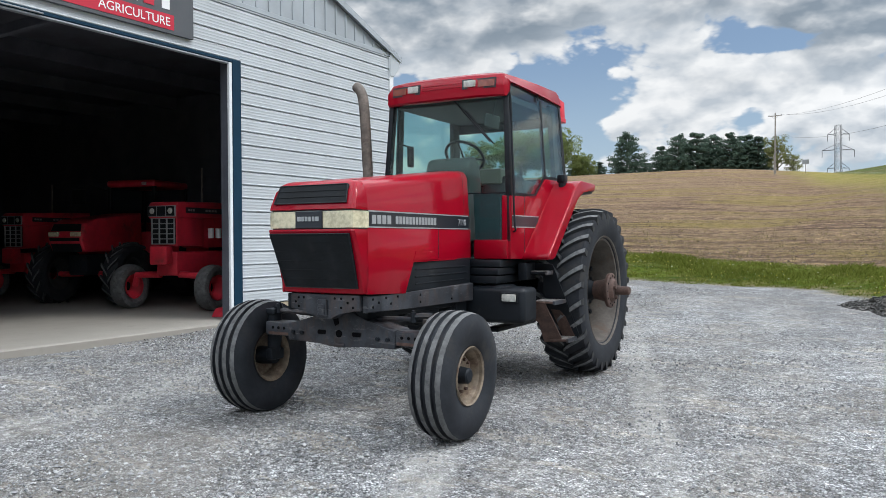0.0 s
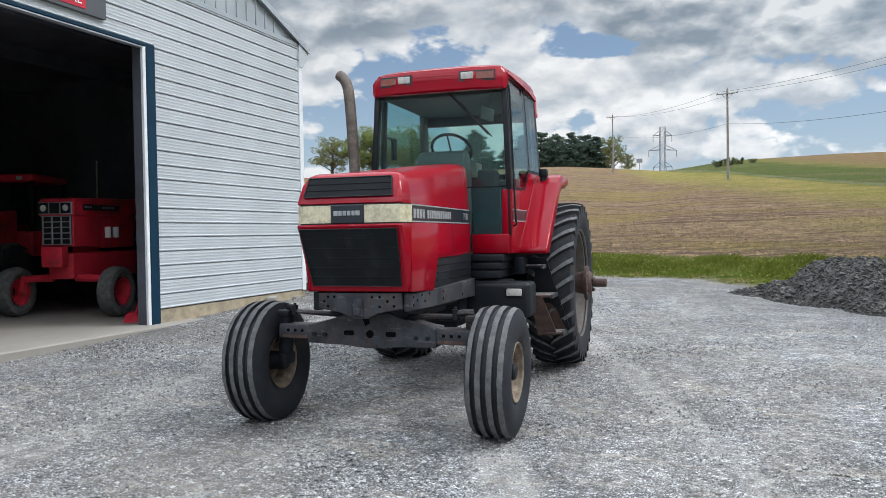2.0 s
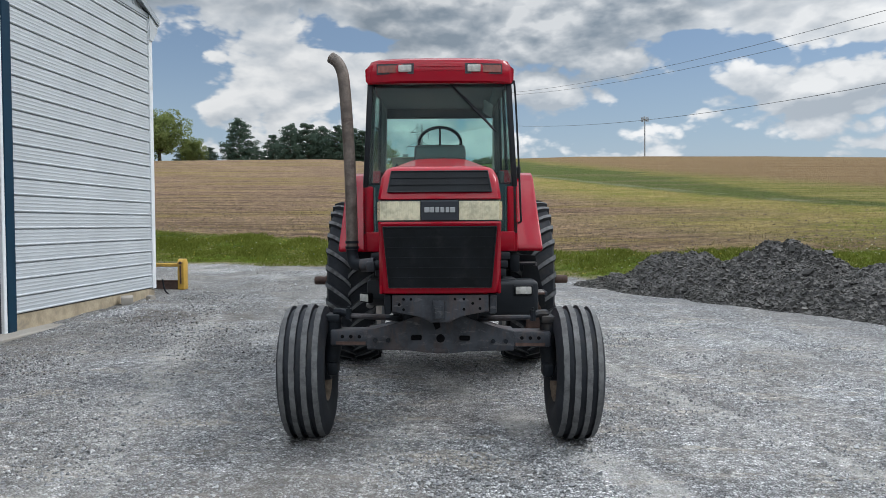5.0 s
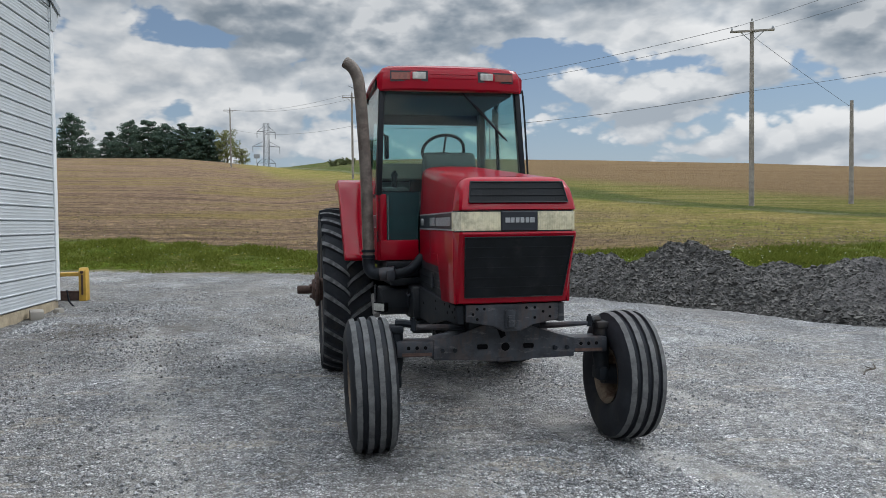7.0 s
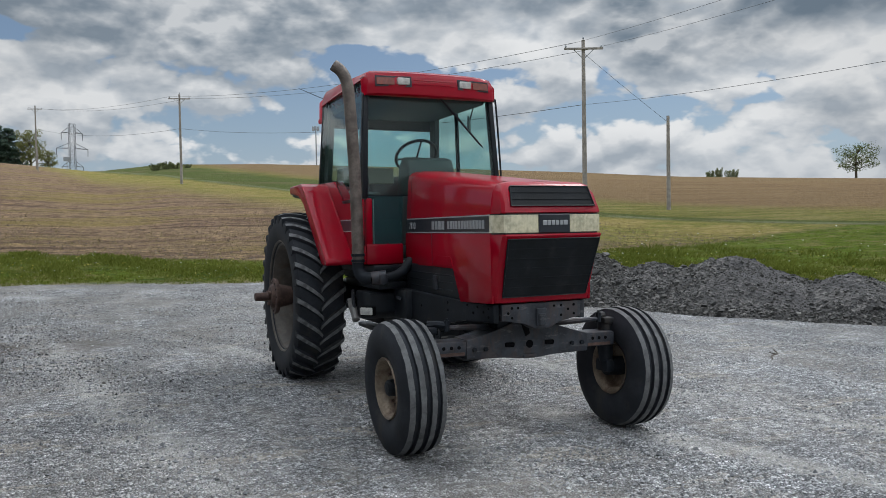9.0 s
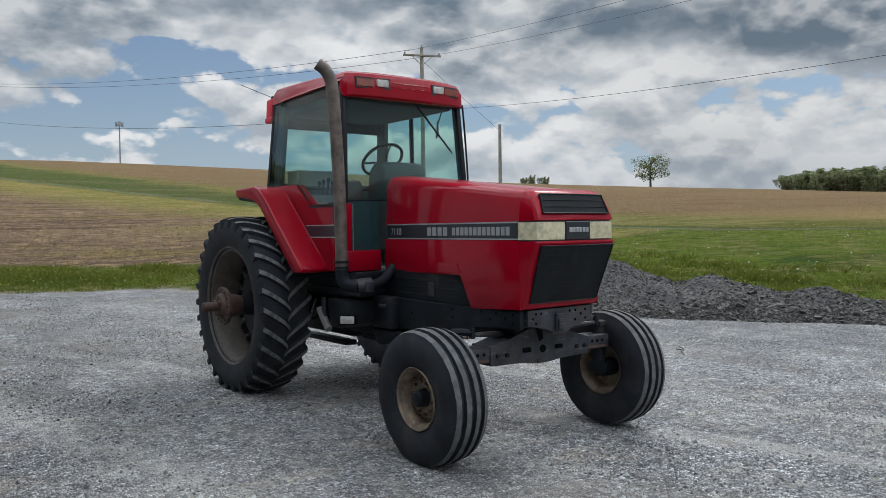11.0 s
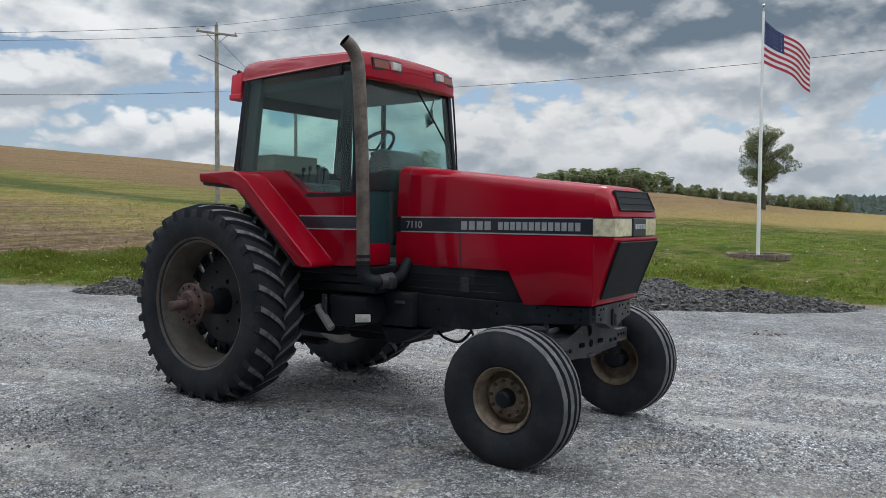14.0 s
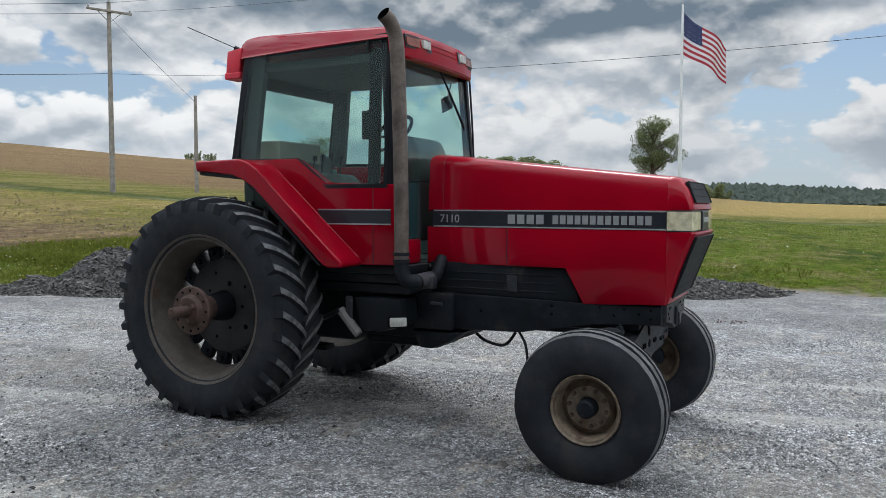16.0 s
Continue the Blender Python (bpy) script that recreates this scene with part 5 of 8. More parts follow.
def build_hood():
    # upper hood, lofted from cross-sections
    bm = bm_new()
    rows = []
    for y in (-3.40, -3.30, -3.0, -2.6, -2.2, -1.8, -1.60, -1.565):
        w, t = hood_w(y), hood_top(y)
        pull = 0.012 if y > -1.58 else 0
        sec = [(w, 1.652), (w - 0.006, 1.72), (w - 0.022, t - 0.075), (w - 0.034, t - 0.035), (w - 0.058, t - 0.010), (w - 0.10, t + 0.004), (0.15, t + 0.012), (0.0, t + 0.015)]
        sec = [(x - pull, z - pull) for x, z in sec]
        rows.append([bm.verts.new((x, y, z)) for x, z in sec] + [bm.verts.new((-x, y, z)) for x, z in sec[-2::-1]])
    for p, q in zip(rows, rows[1:]):
        for i in range(len(p) - 1):
            bm.faces.new((p[i], p[i + 1], q[i + 1], q[i]))
    bm.faces.new(rows[-1])
    hood = tp("hood", bm, "red", "glossy red sloping hood")
    # nose: three tiers
    def tier(levels, close_top=False, close_bot=False):
        b = bm_new()
        rings = []
        for z, half, chamfer_y, front_y, side in levels:
            pts = [(side, -3.40), (side - 0.004, chamfer_y + 0.02), (half + 0.022, front_y + 0.03), (half + 0.004, front_y + 0.006), (half - 0.03, front_y), (0.0, front_y - 0.001)]
            pts = pts + [(-x, y) for x, y in pts[-2::-1]]
            rings.append([b.verts.new((x, y, z)) for x, y in pts])
        for p, q in zip(rings, rings[1:]):
            for i in range(len(p) - 1):
                b.faces.new((p[i], p[i + 1], q[i + 1], q[i]))
        if close_top:
            b.faces.new(rings[-1])
        if close_bot:
            b.faces.new(rings[0][::-1])
        return b
    top = hood_top(-3.45)
    bm = tier([(1.655, 0.378, -3.44, -3.560, 0.413), (1.662, 0.382, -3.44, -3.574, 0.413), (1.70, 0.378, -3.44, -3.562, 0.411), (1.80, 0.362, -3.43, -3.522, 0.396), (top - 0.045, 0.352, -3.43, -3.500, 0.386), (top - 0.010, 0.338, -3.42, -3.478, 0.366), (top + 0.009, 0.305, -3.41, -3.448, 0.335), (top + 0.018, 0.26, -3.405, -3.41, 0.30)], close_top=True, close_bot=True)
    nose = tp("nose_panel", bm, "red", "red upper nose panel")
    bm = tier([(1.022, 0.36, -3.405, -3.395, 0.406), (1.030, 0.375, -3.408, -3.414, 0.412), (1.25, 0.378, -3.42, -3.485, 0.414), (1.45, 0.382, -3.43, -3.562, 0.415), (1.500, 0.383, -3.44, -3.586, 0.416), (1.512, 0.380, -3.44, -3.582, 0.414)], close_top=True, close_bot=True)
    low = tp("grille_surround", bm, "red", "red lower nose surround")
    bm = tier([(1.508, 0.372, -3.44, -3.556, 0.409), (1.66, 0.372, -3.44, -3.556, 0.409)])
    band = tp("lamp_band", bm, "decal", "black lamp band")
    # grilles with slats
    def inset(name, zs, ys, xs, n, parent, label):
        b = bm_new()
        (zb, zt), (yb, yt), (xb, xt) = zs, ys, xs
        quad_slab(b, [(-xb, yb, zb), (xb, yb, zb), (xt, yt, zt), (-xt, yt, zt)], 0.02)
        g = tp(name, b, "grille", label, parent)
        for i in range(1, n):
            t = i / n
            b = bm_new()
            z, y, x = zb + (zt - zb) * t, yb + (yt - yb) * t, xb + (xt - xb) * t
            box(b, (-x + 0.004, y - 0.0035, z - 0.003), (x - 0.004, y + 0.006, z + 0.003), 0.001, 1)
            tp("slat", b, "grille", "", g)
        rim = bm_new()
        c = [(-xb, yb - 0.003, zb), (xb, yb - 0.003, zb), (xt, yt - 0.003, zt), (-xt, yt - 0.003, zt)]
        for p, q in zip(c, c[1:] + c[:1]):
            tube(rim, [p, q], 0.004, 6)
        tp("grille_edge", rim, "black", "", g)
    inset("lower_grille", (1.068, 1.478), (-3.433, -3.586), (0.345, 0.372), 6, low, "black lower radiator grille")
    inset("upper_grille", (1.708, 1.846), (-3.570, -3.514), (0.340, 0.318), 3, nose, "black upper grille")
    # lamps wrap round the corner
    for s in (1, -1):
        b = bm_new()
        plan = [(0.128, -3.572), (0.362, -3.572), (0.392, -3.556), (0.419, -3.44), (0.423, -3.402)]
        z0, z1 = 1.522, 1.646
        va = [b.verts.new((s * x, y, z0)) for x, y in plan]
        vb = [b.verts.new((s * x, y, z1)) for x, y in plan]
        vc = [b.verts.new((s * (x - 0.02), y + 0.03, z1 + 0.002)) for x, y in plan]
        vd = [b.verts.new((s * (x - 0.02), y + 0.03, z0 - 0.002)) for x, y in plan]
        for i in range(4):
            b.faces.new((va[i], va[i + 1], vb[i + 1], vb[i]))
            b.faces.new((vb[i], vb[i + 1], vc[i + 1], vc[i]))
            b.faces.new((va[i], vd[i], vd[i + 1], va[i + 1]))
        b.faces.new((va[0], vb[0], vc[0], vd[0]))
        tp("headlight", b, "headlight", "yellowed headlight lens wrapping the corner", band)
    b = bm_new()
    box(b, (-0.126, -3.584, 1.517), (0.126, -3.560, 1.650), 0.006, 1)
    plate = tp("nose_plate", b, "decal", "black name plate with silver emblem bars", band)
    for i, w in enumerate((0.034, 0.026, 0.026, 0.026, 0.024, 0.034)):
        b = bm_new()
        x = -0.083 + 0.0335 * i
        box(b, (x - w / 2, -3.5895, 1.572), (x + w / 2, -3.583, 1.606), 0.002, 1)
        tp("emblem_bar", b, "silver decal", "silver emblem bar", plate, smooth=False)
    # lower side panels with the notch behind the nose
    for s in (1, -1):
        b = bm_new()
        outline = [(-3.402, 1.024), (-2.83, 0.995), (-2.70, 1.25), (-1.560, 1.238), (-1.560, 1.522), (-3.402, 1.522)]
        prism(b, outline, 0.0, 0.02, 0.006, warp=lambda v: Vector((s * (hood_w(v.y) - 0.02 + v.x), v.y, v.z)))
        panel = tp("hood_side_panel", b, "red", "red hood side panel with stepped lower edge")
        b = bm_new()
        prism(b, [(-2.70, 1.262), (-2.66, 1.335), (-2.36, 1.335), (-2.24, 1.258)], 0.0, 0.006, warp=lambda v: Vector((s * (hood_w(v.y) - 0.001 + v.x), v.y, v.z)))
        tp("pressed_recess", b, "red", "shallow pressed recess", panel)
        b = bm_new()
        prism(b, [(-2.245, 1.26), (-2.239, 1.26), (-2.239, 1.52), (-2.245, 1.52)], 0.0, 0.002, warp=lambda v: Vector((s * (hood_w(v.y) + v.x), v.y, v.z)))
        tp("panel_seam", b, "decal", "", panel)
        # decal stripe: black with silver edges and plain silver bars
        b = bm_new()
        prism(b, [(-3.398, 1.521), (-1.61, 1.521), (-1.61, 1.653), (-3.398, 1.653)], -0.012, 0.001, warp=lambda v: Vector((s * (hood_w(v.y) + v.x), v.y, v.z)))
        stripe = tp("side_stripe", b, "decal", "black side stripe with silver edges", hood)
        for z in (1.527, 1.647):
            b = bm_new()
            prism(b, [(-3.396, z - 0.005), (-1.62, z - 0.005), (-1.62, z + 0.005), (-3.396, z + 0.005)], 0.0, 0.003, warp=lambda v: Vector((s * (hood_w(v.y) + v.x), v.y, v.z)))
            tp("stripe_edge", b, "silver", "silver line", stripe)
        if s < 0:
            y = -3.30
            seq = [0.055] * 13 + [-0.055] + [0.075] * 4
        else:
            y = -3.345
            seq = [0.075] * 4 + [-0.055] + [0.055] * 13
        for w in seq:
            if w < 0:
                y -= w
                continue
            b = bm_new()
            wd = w * 0.76
            hh = 0.034 if w > 0.06 else 0.031
            prism(b, [(y, 1.585 - hh), (y + wd, 1.585 - hh), (y + wd, 1.585 + hh), (y, 1.585 + hh)], 0.0, 0.003, warp=lambda v: Vector((s * (hood_w(v.y) + v.x), v.y, v.z)))
            tp("emblem_bar", b, "silver decal", "silver emblem bar", stripe, smooth=False)
            y += w
        t = new("model_number", text_mesh("model_number", "7110", 0.086, M["silver"]))
        t.parent = stripe
        yy = -1.76
        t.matrix_local = Matrix.Translation((s * (hood_w(yy) + 0.003), yy, 1.557)) @ pose(0, 0, 0, 90, 0, 90 + (2.6 if s > 0 else 180 - 2.6))
    b = bm_new()
    box(b, (-hood_w(-3.1) + 0.015, -3.105, 1.70), (hood_w(-3.1) - 0.03, -3.102, hood_top(-3.1) + 0.005))
    b.free()
    # seam arch between nose and hood
    for ys in (-1.70,):
        b = bm_new()
        w, t = hood_w(ys), hood_top(ys)
        arch = [(w + 0.001, 1.655), (w - 0.005, 1.72), (w - 0.021, t - 0.075), (w - 0.033, t - 0.034), (w - 0.057, t - 0.009), (w - 0.10, t + 0.005), (0.0, t + 0.016)]
        arch = arch + [(-x, z) for x, z in arch[-2::-1]]
        tube(b, [(x, ys, z - 0.0005) for x, z in arch], 0.0012, 5)
        tp("hood_seam", b, "decal", "", hood)
    # exhaust
    b = bm_new()
    path = smooth_path([(-0.805, -1.605, 1.245), (-0.805, -1.605, 1.42), (-0.817, -1.606, 2.0), (-0.846, -1.606, 2.55), (-0.866, -1.605, 2.80), (-0.886, -1.599, 2.895), (-0.925, -1.585, 2.965), (-0.982, -1.565, 3.012)], 5)
    n = len(path)
    tube(b, path, [0.053] * n, 18, caps=False)
    stack = tp("exhaust_pipe", b, "exhaust", "weathered brown steel exhaust pipe with a curved tip")
    # Inner tube is coloured near-black as the shade within the pipe.
    b = bm_new()
    tube(b, path[::-1], [0.0505] * n, 18, caps=False)
    tp("pipe_bore", b, "void", "pipe bore, coloured near-black for its inner shade", stack)
    b = bm_new()
    tube(b, smooth_path([(-0.805, -1.605, 1.27), (-0.802, -1.608, 1.20), (-0.775, -1.635, 1.142), (-0.70, -1.69, 1.125)], 5), 0.055, 16)
    tube(b, smooth_path([(-0.66, -1.70, 1.125), (-0.53, -1.715, 1.135), (-0.425, -1.70, 1.175), (-0.325, -1.69, 1.28)], 5), 0.046, 14)
    tp("exhaust_elbow", b, "cast", "sooty exhaust elbow", stack)
    b = bm_new()
    tube(b, [(-0.71, -1.688, 1.125), (-0.585, -1.725, 1.14)], 0.060, 16)
    box(b, (-0.665, -1.785, 1.072), (-0.585, -1.66, 1.165), 0.012, 2)
    tp("exhaust_clamp", b, "frame", "scuffed grey clamp", stack)
    b = bm_new()
    for z in (1.285, 1.335):
        lathe(b, [(z - 0.012, 0.056), (z - 0.012, 0.062), (z + 0.012, 0.062), (z + 0.012, 0.056)], 18, axis="z", centre=(-0.805, -1.605, 0))
    tp("pipe_band", b, "cast", "dark pipe bands", stack)


build_hood()


def build_cab():
    W = 0.665
    # roof shell
    b = bm_new()
    rings = []
    for z, dw, yf, yr in ((2.785, 0.012, -1.535, 0.02), (2.80, 0.0, -1.555, 0.03), (2.875, -0.004, -1.560, 0.03), (2.955, -0.020, -1.548, 0.02), (2.998, -0.045, -1.525, 0.0), (3.026, -0.10, -1.46, -0.06), (3.040, -0.20, -1.34, -0.18)):
        w, yk = W + 0.012 + dw, max(-1.462, yf + 0.075)
        plan = [(0.0, yf - 0.02), (w * 0.55, yf - 0.008), (w - 0.10, yf + 0.028), (w - 0.03, yf + 0.055), (w - 0.004, yk), (w, yk + 0.010), (w + 0.012, yf + 0.6), (w + 0.012, yr - 0.6), (w - 0.01, yr - 0.08), (w - 0.05, yr - 0.01), (w - 0.12, yr)]
        plan = plan + [(-x, y) for x, y in plan[:0:-1]]

        def rise(y):
            back = max(0.0, min(1.0, (y + 1.45) / 1.35))
            return (0.138 - 0.038 * back) * max(0.0, min(1.0, (y + 1.4625) / 0.010)) * max(0.0, min(1.0, (2.94 - z) / 0.14)) + 0.050 * back * max(0.0, min(1.0, (z - 2.87) / 0.08))
        ring = [b.verts.new((x, y, z + rise(y))) for x, y in plan]
        rings.append(ring)
    for p, q in zip(rings, rings[1:]):
        for i in range(len(p)):
            j = (i + 1) % len(p)
            b.faces.new((p[i], p[j], q[j], q[i]))
    b.faces.new(rings[-1])
    low = rings[0]
    b.faces.new((low[0], low[-1], low[1]))
    for i in range(1, len(low) // 2):
        b.faces.new((low[i], low[-i], low[-i - 1], low[i + 1]))
    roof = tp("cab_roof", b, "red", "red rounded cab roof")
    # front roof lamp recesses
    def front_y(x):
        return -1.580 + 0.045 * (abs(x) / 0.6) ** 2
    for s in (1, -1):
        b = bm_new()
        x0, x1 = 0.235, 0.575
        c = [(s * x0, front_y(x0) - 0.004, 2.866), (s * x1, front_y(x1) - 0.002, 2.866), (s * x1, front_y(x1) + 0.008, 2.962), (s * x0, front_y(x0) + 0.006, 2.962)]
        quad_slab(b, c if s > 0 else c[::-1], 0.03)
        bez = tp("lamp_bezel", b, "decal", "black lamp bezel", roof)
        b = bm_new()
        for x in (0.315,):
            box(b, (min(s * 0.255, s * 0.375), front_y(x) - 0.016, 2.882), (max(s * 0.255, s * 0.375), front_y(x) + 0.02, 2.948), 0.008, 2)
        tp("work_light", b, "lamp_white", "clear rectangular roof lamp", bez)
        b = bm_new()
        c = [(s * 0.40, front_y(0.40) - 0.008, 2.880), (s * 0.565, front_y(0.565) - 0.008, 2.880), (s * 0.565, front_y(0.565) + 0.002, 2.946), (s * 0.40, front_y(0.40) + 0.002, 2.946)]
        quad_slab(b, c if s > 0 else c[::-1], 0.012)
        tp("turn_signal", b, "lamp_amber", "dark amber signal lens", bez)
        # lamp pods at the rear corners of the roof
        b = bm_new()
        prism(b, [(-0.02, 2.985), (0.02, 2.745), (0.165, 2.735), (0.140, 2.965)], min(s * 0.48, s * 0.645), max(s * 0.48, s * 0.645), 0.015)
        pod = tp("rear_lamp_pod", b, "red_old", "dull red rear lamp pod", roof)
        b = bm_new()
        box(b, (min(s * 0.485, s * 0.652), 0.0, 2.732), (max(s * 0.485, s * 0.652), 0.168, 2.785), 0.008, 1)
        tp("pod_base", b, "red_old", "dark red pod base", pod)
    for z in (2.893, 2.932):
        b = bm_new()
        tube(b, [(x, front_y(x) - 0.0 + (z - 2.868) * 0.11 - 0.001, z) for x in (-0.21, -0.1, 0.0, 0.1, 0.21)], 0.002, 6)
        tp("roof_crease", b, "red", "", roof)
    # headliner
    b = bm_new()
    box(b, (-W + 0.06, -1.40, 2.765), (W - 0.06, -0.06, 2.84), 0.02, 2)
    tp("headliner", b, "liner", "grey cab headliner")
    # pillars
    def pillar(name, pts, r0, r1, label):
        q = bm_new()
        box(q, (-0.5, -0.5, 0), (0.5, 0.5, 1), 0.0)
        a, c = Vector(pts[0]), Vector(pts[1])
        for v in q.verts:
            t = v.co.z
            v.co = a.lerp(c, t) + Vector((v.co.x * r0, v.co.y * r1, 0))
        bmesh.ops.bevel(q, geom=q.edges[:], offset=0.008, segments=2, profile=0.5, affect="EDGES")
        return tp(name, q, "black", label)
    for s in (1, -1):
        pillar("front_pillar", [(s * 0.688, -1.482, 1.84), (s * 0.634, -1.412, 2.93)], 0.050, 0.080, "black front cab pillar")
        pillar("lower_pillar", [(s * 0.692, -1.480, 1.40), (s * 0.688, -1.480, 1.85)], 0.040, 0.07, "black lower windscreen pillar")
        pillar("rear_pillar", [(s * 0.672, 0.03, 2.03), (s * 0.640, -0.10, 2.895)], 0.05, 0.07, "black rear cab pillar")
        pillar("middle_pillar", [(s * 0.690, -0.60, 2.04), (s * 0.652, -0.64, 2.87)] if s > 0 else [(s * 0.660, -1.31, 1.84), (s * 0.618, -1.31, 2.86)], 0.03, 0.05 if s > 0 else 0.10, "black cab pillar")
        q = bm_new()
        tube(q, [(s * 0.645, -1.42, 2.925), (s * 0.648, -0.08, 2.89)], 0.02, 6)
        tp("roof_rail", q, "black", "black window head seal")
        q = bm_new()
        box(q, (min(s * 0.585, s * 0.648), -1.462, 2.79), (max(s * 0.585, s * 0.648), -1.375, 2.94), 0.006, 1)
        tp("pillar_head", q, "black", "black head of the front pillar")
    for s in (1, -1):
        q = bm_new()
        quad_slab(q, [(s * 0.655, -0.16, 2.06), (s * 0.655, 0.0, 2.06), (s * 0.625, -0.11, 2.88), (s * 0.625, -0.25, 2.88)], s * 0.05)
        tp("rear_post_trim", q, "cab_plastic", "dark rear post lining")
    q = bm_new()
    box(q, (-0.63, -0.03, 2.02), (0.63, 0.04, 2.10), 0.01, 2)
    box(q, (-0.63, -0.10, 2.66), (0.63, -0.05, 2.80), 0.01, 2)
    tp("rear_window_frame", q, "black", "black rear window frame")
    # glass
    def pane(name, corners, label, mat="glass"):
        q = bm_new()
        quad_slab(q, corners, 0.005)
        ob = tp(name, q, mat, label, smooth=False)
        ob.visible_shadow = False
        return ob
    pane("windscreen", [(-0.67, -1.515, 1.875), (0.67, -1.515, 1.875), (0.62, -1.445, 2.80), (-0.62, -1.445, 2.80)], "green-tinted windscreen")
    for s in (1, -1):
        c = [(s * 0.335, -1.50, 1.42), (s * 0.675, -1.50, 1.42), (s * 0.67, -1.50, 1.865), (s * 0.315, -1.50, 1.865)]
        pane("lower_windscreen", c if s > 0 else c[::-1], "dark green-tinted lower windscreen", "glass_low")
        c = [(s * 0.7130, -1.43, 1.845), (s * 0.7130, -0.925, 1.845), (s * 0.7032, -0.645, 2.05), (s * 0.7027, -0.02, 2.06), (s * 0.6628, -0.10, 2.895), (s * 0.6611, -1.43, 2.930)]
        side = pane("side_window" if s < 0 else "door_glass", c if s > 0 else c[::-1], "green-tinted side window")
        # black seal round the side glass
        q = bm_new()
        outer = [Vector(p) + Vector((s * 0.002, 0, 0)) for p in c]
        inner = []
        for i, p in enumerate(outer):
            u, w = (outer[i - 1] - p).normalized(), (outer[(i + 1) % len(outer)] - p).normalized()
            way = (u + w).normalized()
            turn = max(0.35, math.sin(u.angle(w) / 2))
            if u.cross(w).x * s > 0:
                way = -way
            inner.append((p + way * 0.030 / turn, p + way * -0.004))
        ring = [[q.verts.new(a), q.verts.new(b)] for a, b in inner]
        for i in range(len(ring)):
            j = (i + 1) % len(ring)
            q.faces.new((ring[i][0], ring[j][0], ring[j][1], ring[i][1]))
        bmesh.ops.solidify(q, geom=q.faces[:], thickness=0.004)
        tp("window_seal", q, "decal", "black window seal", side, smooth=False)
    q = bm_new()
    box(q, (-0.665, -1.505, 1.866), (0.665, -1.49, 1.876), 0.002, 1)
    tp("windscreen_seam", q, "black", "black windscreen seam")
    pane("rear_window", [(0.60, 0.03, 2.09), (-0.60, 0.03, 2.09), (-0.60, -0.06, 2.74), (0.60, -0.06, 2.74)], "green-tinted rear window")
    # red cab lower body
    for s in (1, -1):
        q = bm_new()
        outline = [(-1.515, 1.240), (-1.02, 1.232), (-0.90, 1.30), (-0.20, 1.95), (0.05, 1.98), (0.05, 2.055), (-0.625, 2.05), (-0.905, 1.845), (-1.515, 1.845)]
        prism(q, outline, min(s * 0.62, s * 0.715), max(s * 0.62, s * 0.715), 0.012)
        body = tp("cab_side_panel" if s < 0 else "cab_door_panel", q, "red", "red cab side panel below the glass")
        q = bm_new()
        prism(q, [(-1.49, 1.541), (-0.885, 1.541), (-0.825, 1.655), (-1.49, 1.655)], min(s * 0.714, s * 0.717), max(s * 0.714, s * 0.717))
        stripe = tp("side_stripe", q, "decal", "black stripe", body, smooth=False)
        for z, ye in ((1.544, -0.888), (1.652, -0.83)):
            q = bm_new()
            box(q, (min(s * 0.715, s * 0.719), -1.49, z - 0.005), (max(s * 0.715, s * 0.719), ye, z + 0.005))
            tp("stripe_edge", q, "silver", "silver line", stripe, smooth=False)
        q = bm_new()
        gap = -1.335 if s < 0 else -1.19
        box(q, (min(s * 0.713, s * 0.7165), gap - 0.003, 1.245), (max(s * 0.713, s * 0.7165), gap + 0.003, 1.84))
        tp("panel_gap", q, "decal", "", body, smooth=False)
        # wings over the rear tyres
        q = bm_new()
        outer = [(0.19, 2.035), (-0.27, 2.045), (-0.37, 2.015), (-0.45, 1.955), (-1.215, 1.285), (-1.232, 1.245), (-1.212, 1.228)]
        inner = [(-1.10, 1.225), (-1.065, 1.25), (-0.415, 1.83), (-0.315, 1.905), (-0.215, 1.94), (0.172, 1.95)]
        prism(q, outer + inner, min(s * 0.69, s * 0.985), max(s * 0.69, s * 0.985), 0.018, seg=3)
        wing = tp("rear_fender", q, "red", "red angular rear fender")
        q = bm_new()
        tube(q, [(s * 0.722, -0.27, 2.043), (s * 0.722, -0.44, 1.962), (s * 0.722, -1.208, 1.290)], 0.005, 6)
        tp("fender_crease", q, "red", "", wing)
        q = bm_new()
        prism(q, [(0.16, 1.952), (-0.315, 1.908), (-1.03, 1.24), (-1.005, 1.24), (-0.30, 1.882), (0.15, 1.925)], min(s * 0.66, s * 0.96), max(s * 0.66, s * 0.96))
        tp("fender_lining", q, "black", "black fender lining", wing)
    # front sills of the cab below the lower glass
    for s in (1, -1):
        q = bm_new()
        box(q, (min(s * 0.33, s * 0.688), -1.535, 1.240), (max(s * 0.33, s * 0.688), -1.44, 1.425), 0.014, 2)
        tp("cab_front_sill", q, "red", "red panel below the windscreen")
    q = bm_new()
    box(q, (-0.62, -1.46, 1.16), (0.62, 0.02, 1.24), 0.01, 1)
    tp("cab_floor", q, "cab_teal", "dark cab floor")
    q = bm_new()
    box(q, (-0.60, -0.10, 1.24), (0.60, 0.02, 2.03), 0.01, 1)
    tp("rear_bulkhead", q, "cab_teal", "dark cab rear bulkhead")
    for s in (1, -1):
        q = bm_new()
        box(q, (min(s * 0.595, s * 0.617), -1.50, 1.245), (max(s * 0.595, s * 0.617), -0.11, 1.843), 0.006, 1)
        tp("cab_lining", q, "cab_teal", "grey inner side lining")
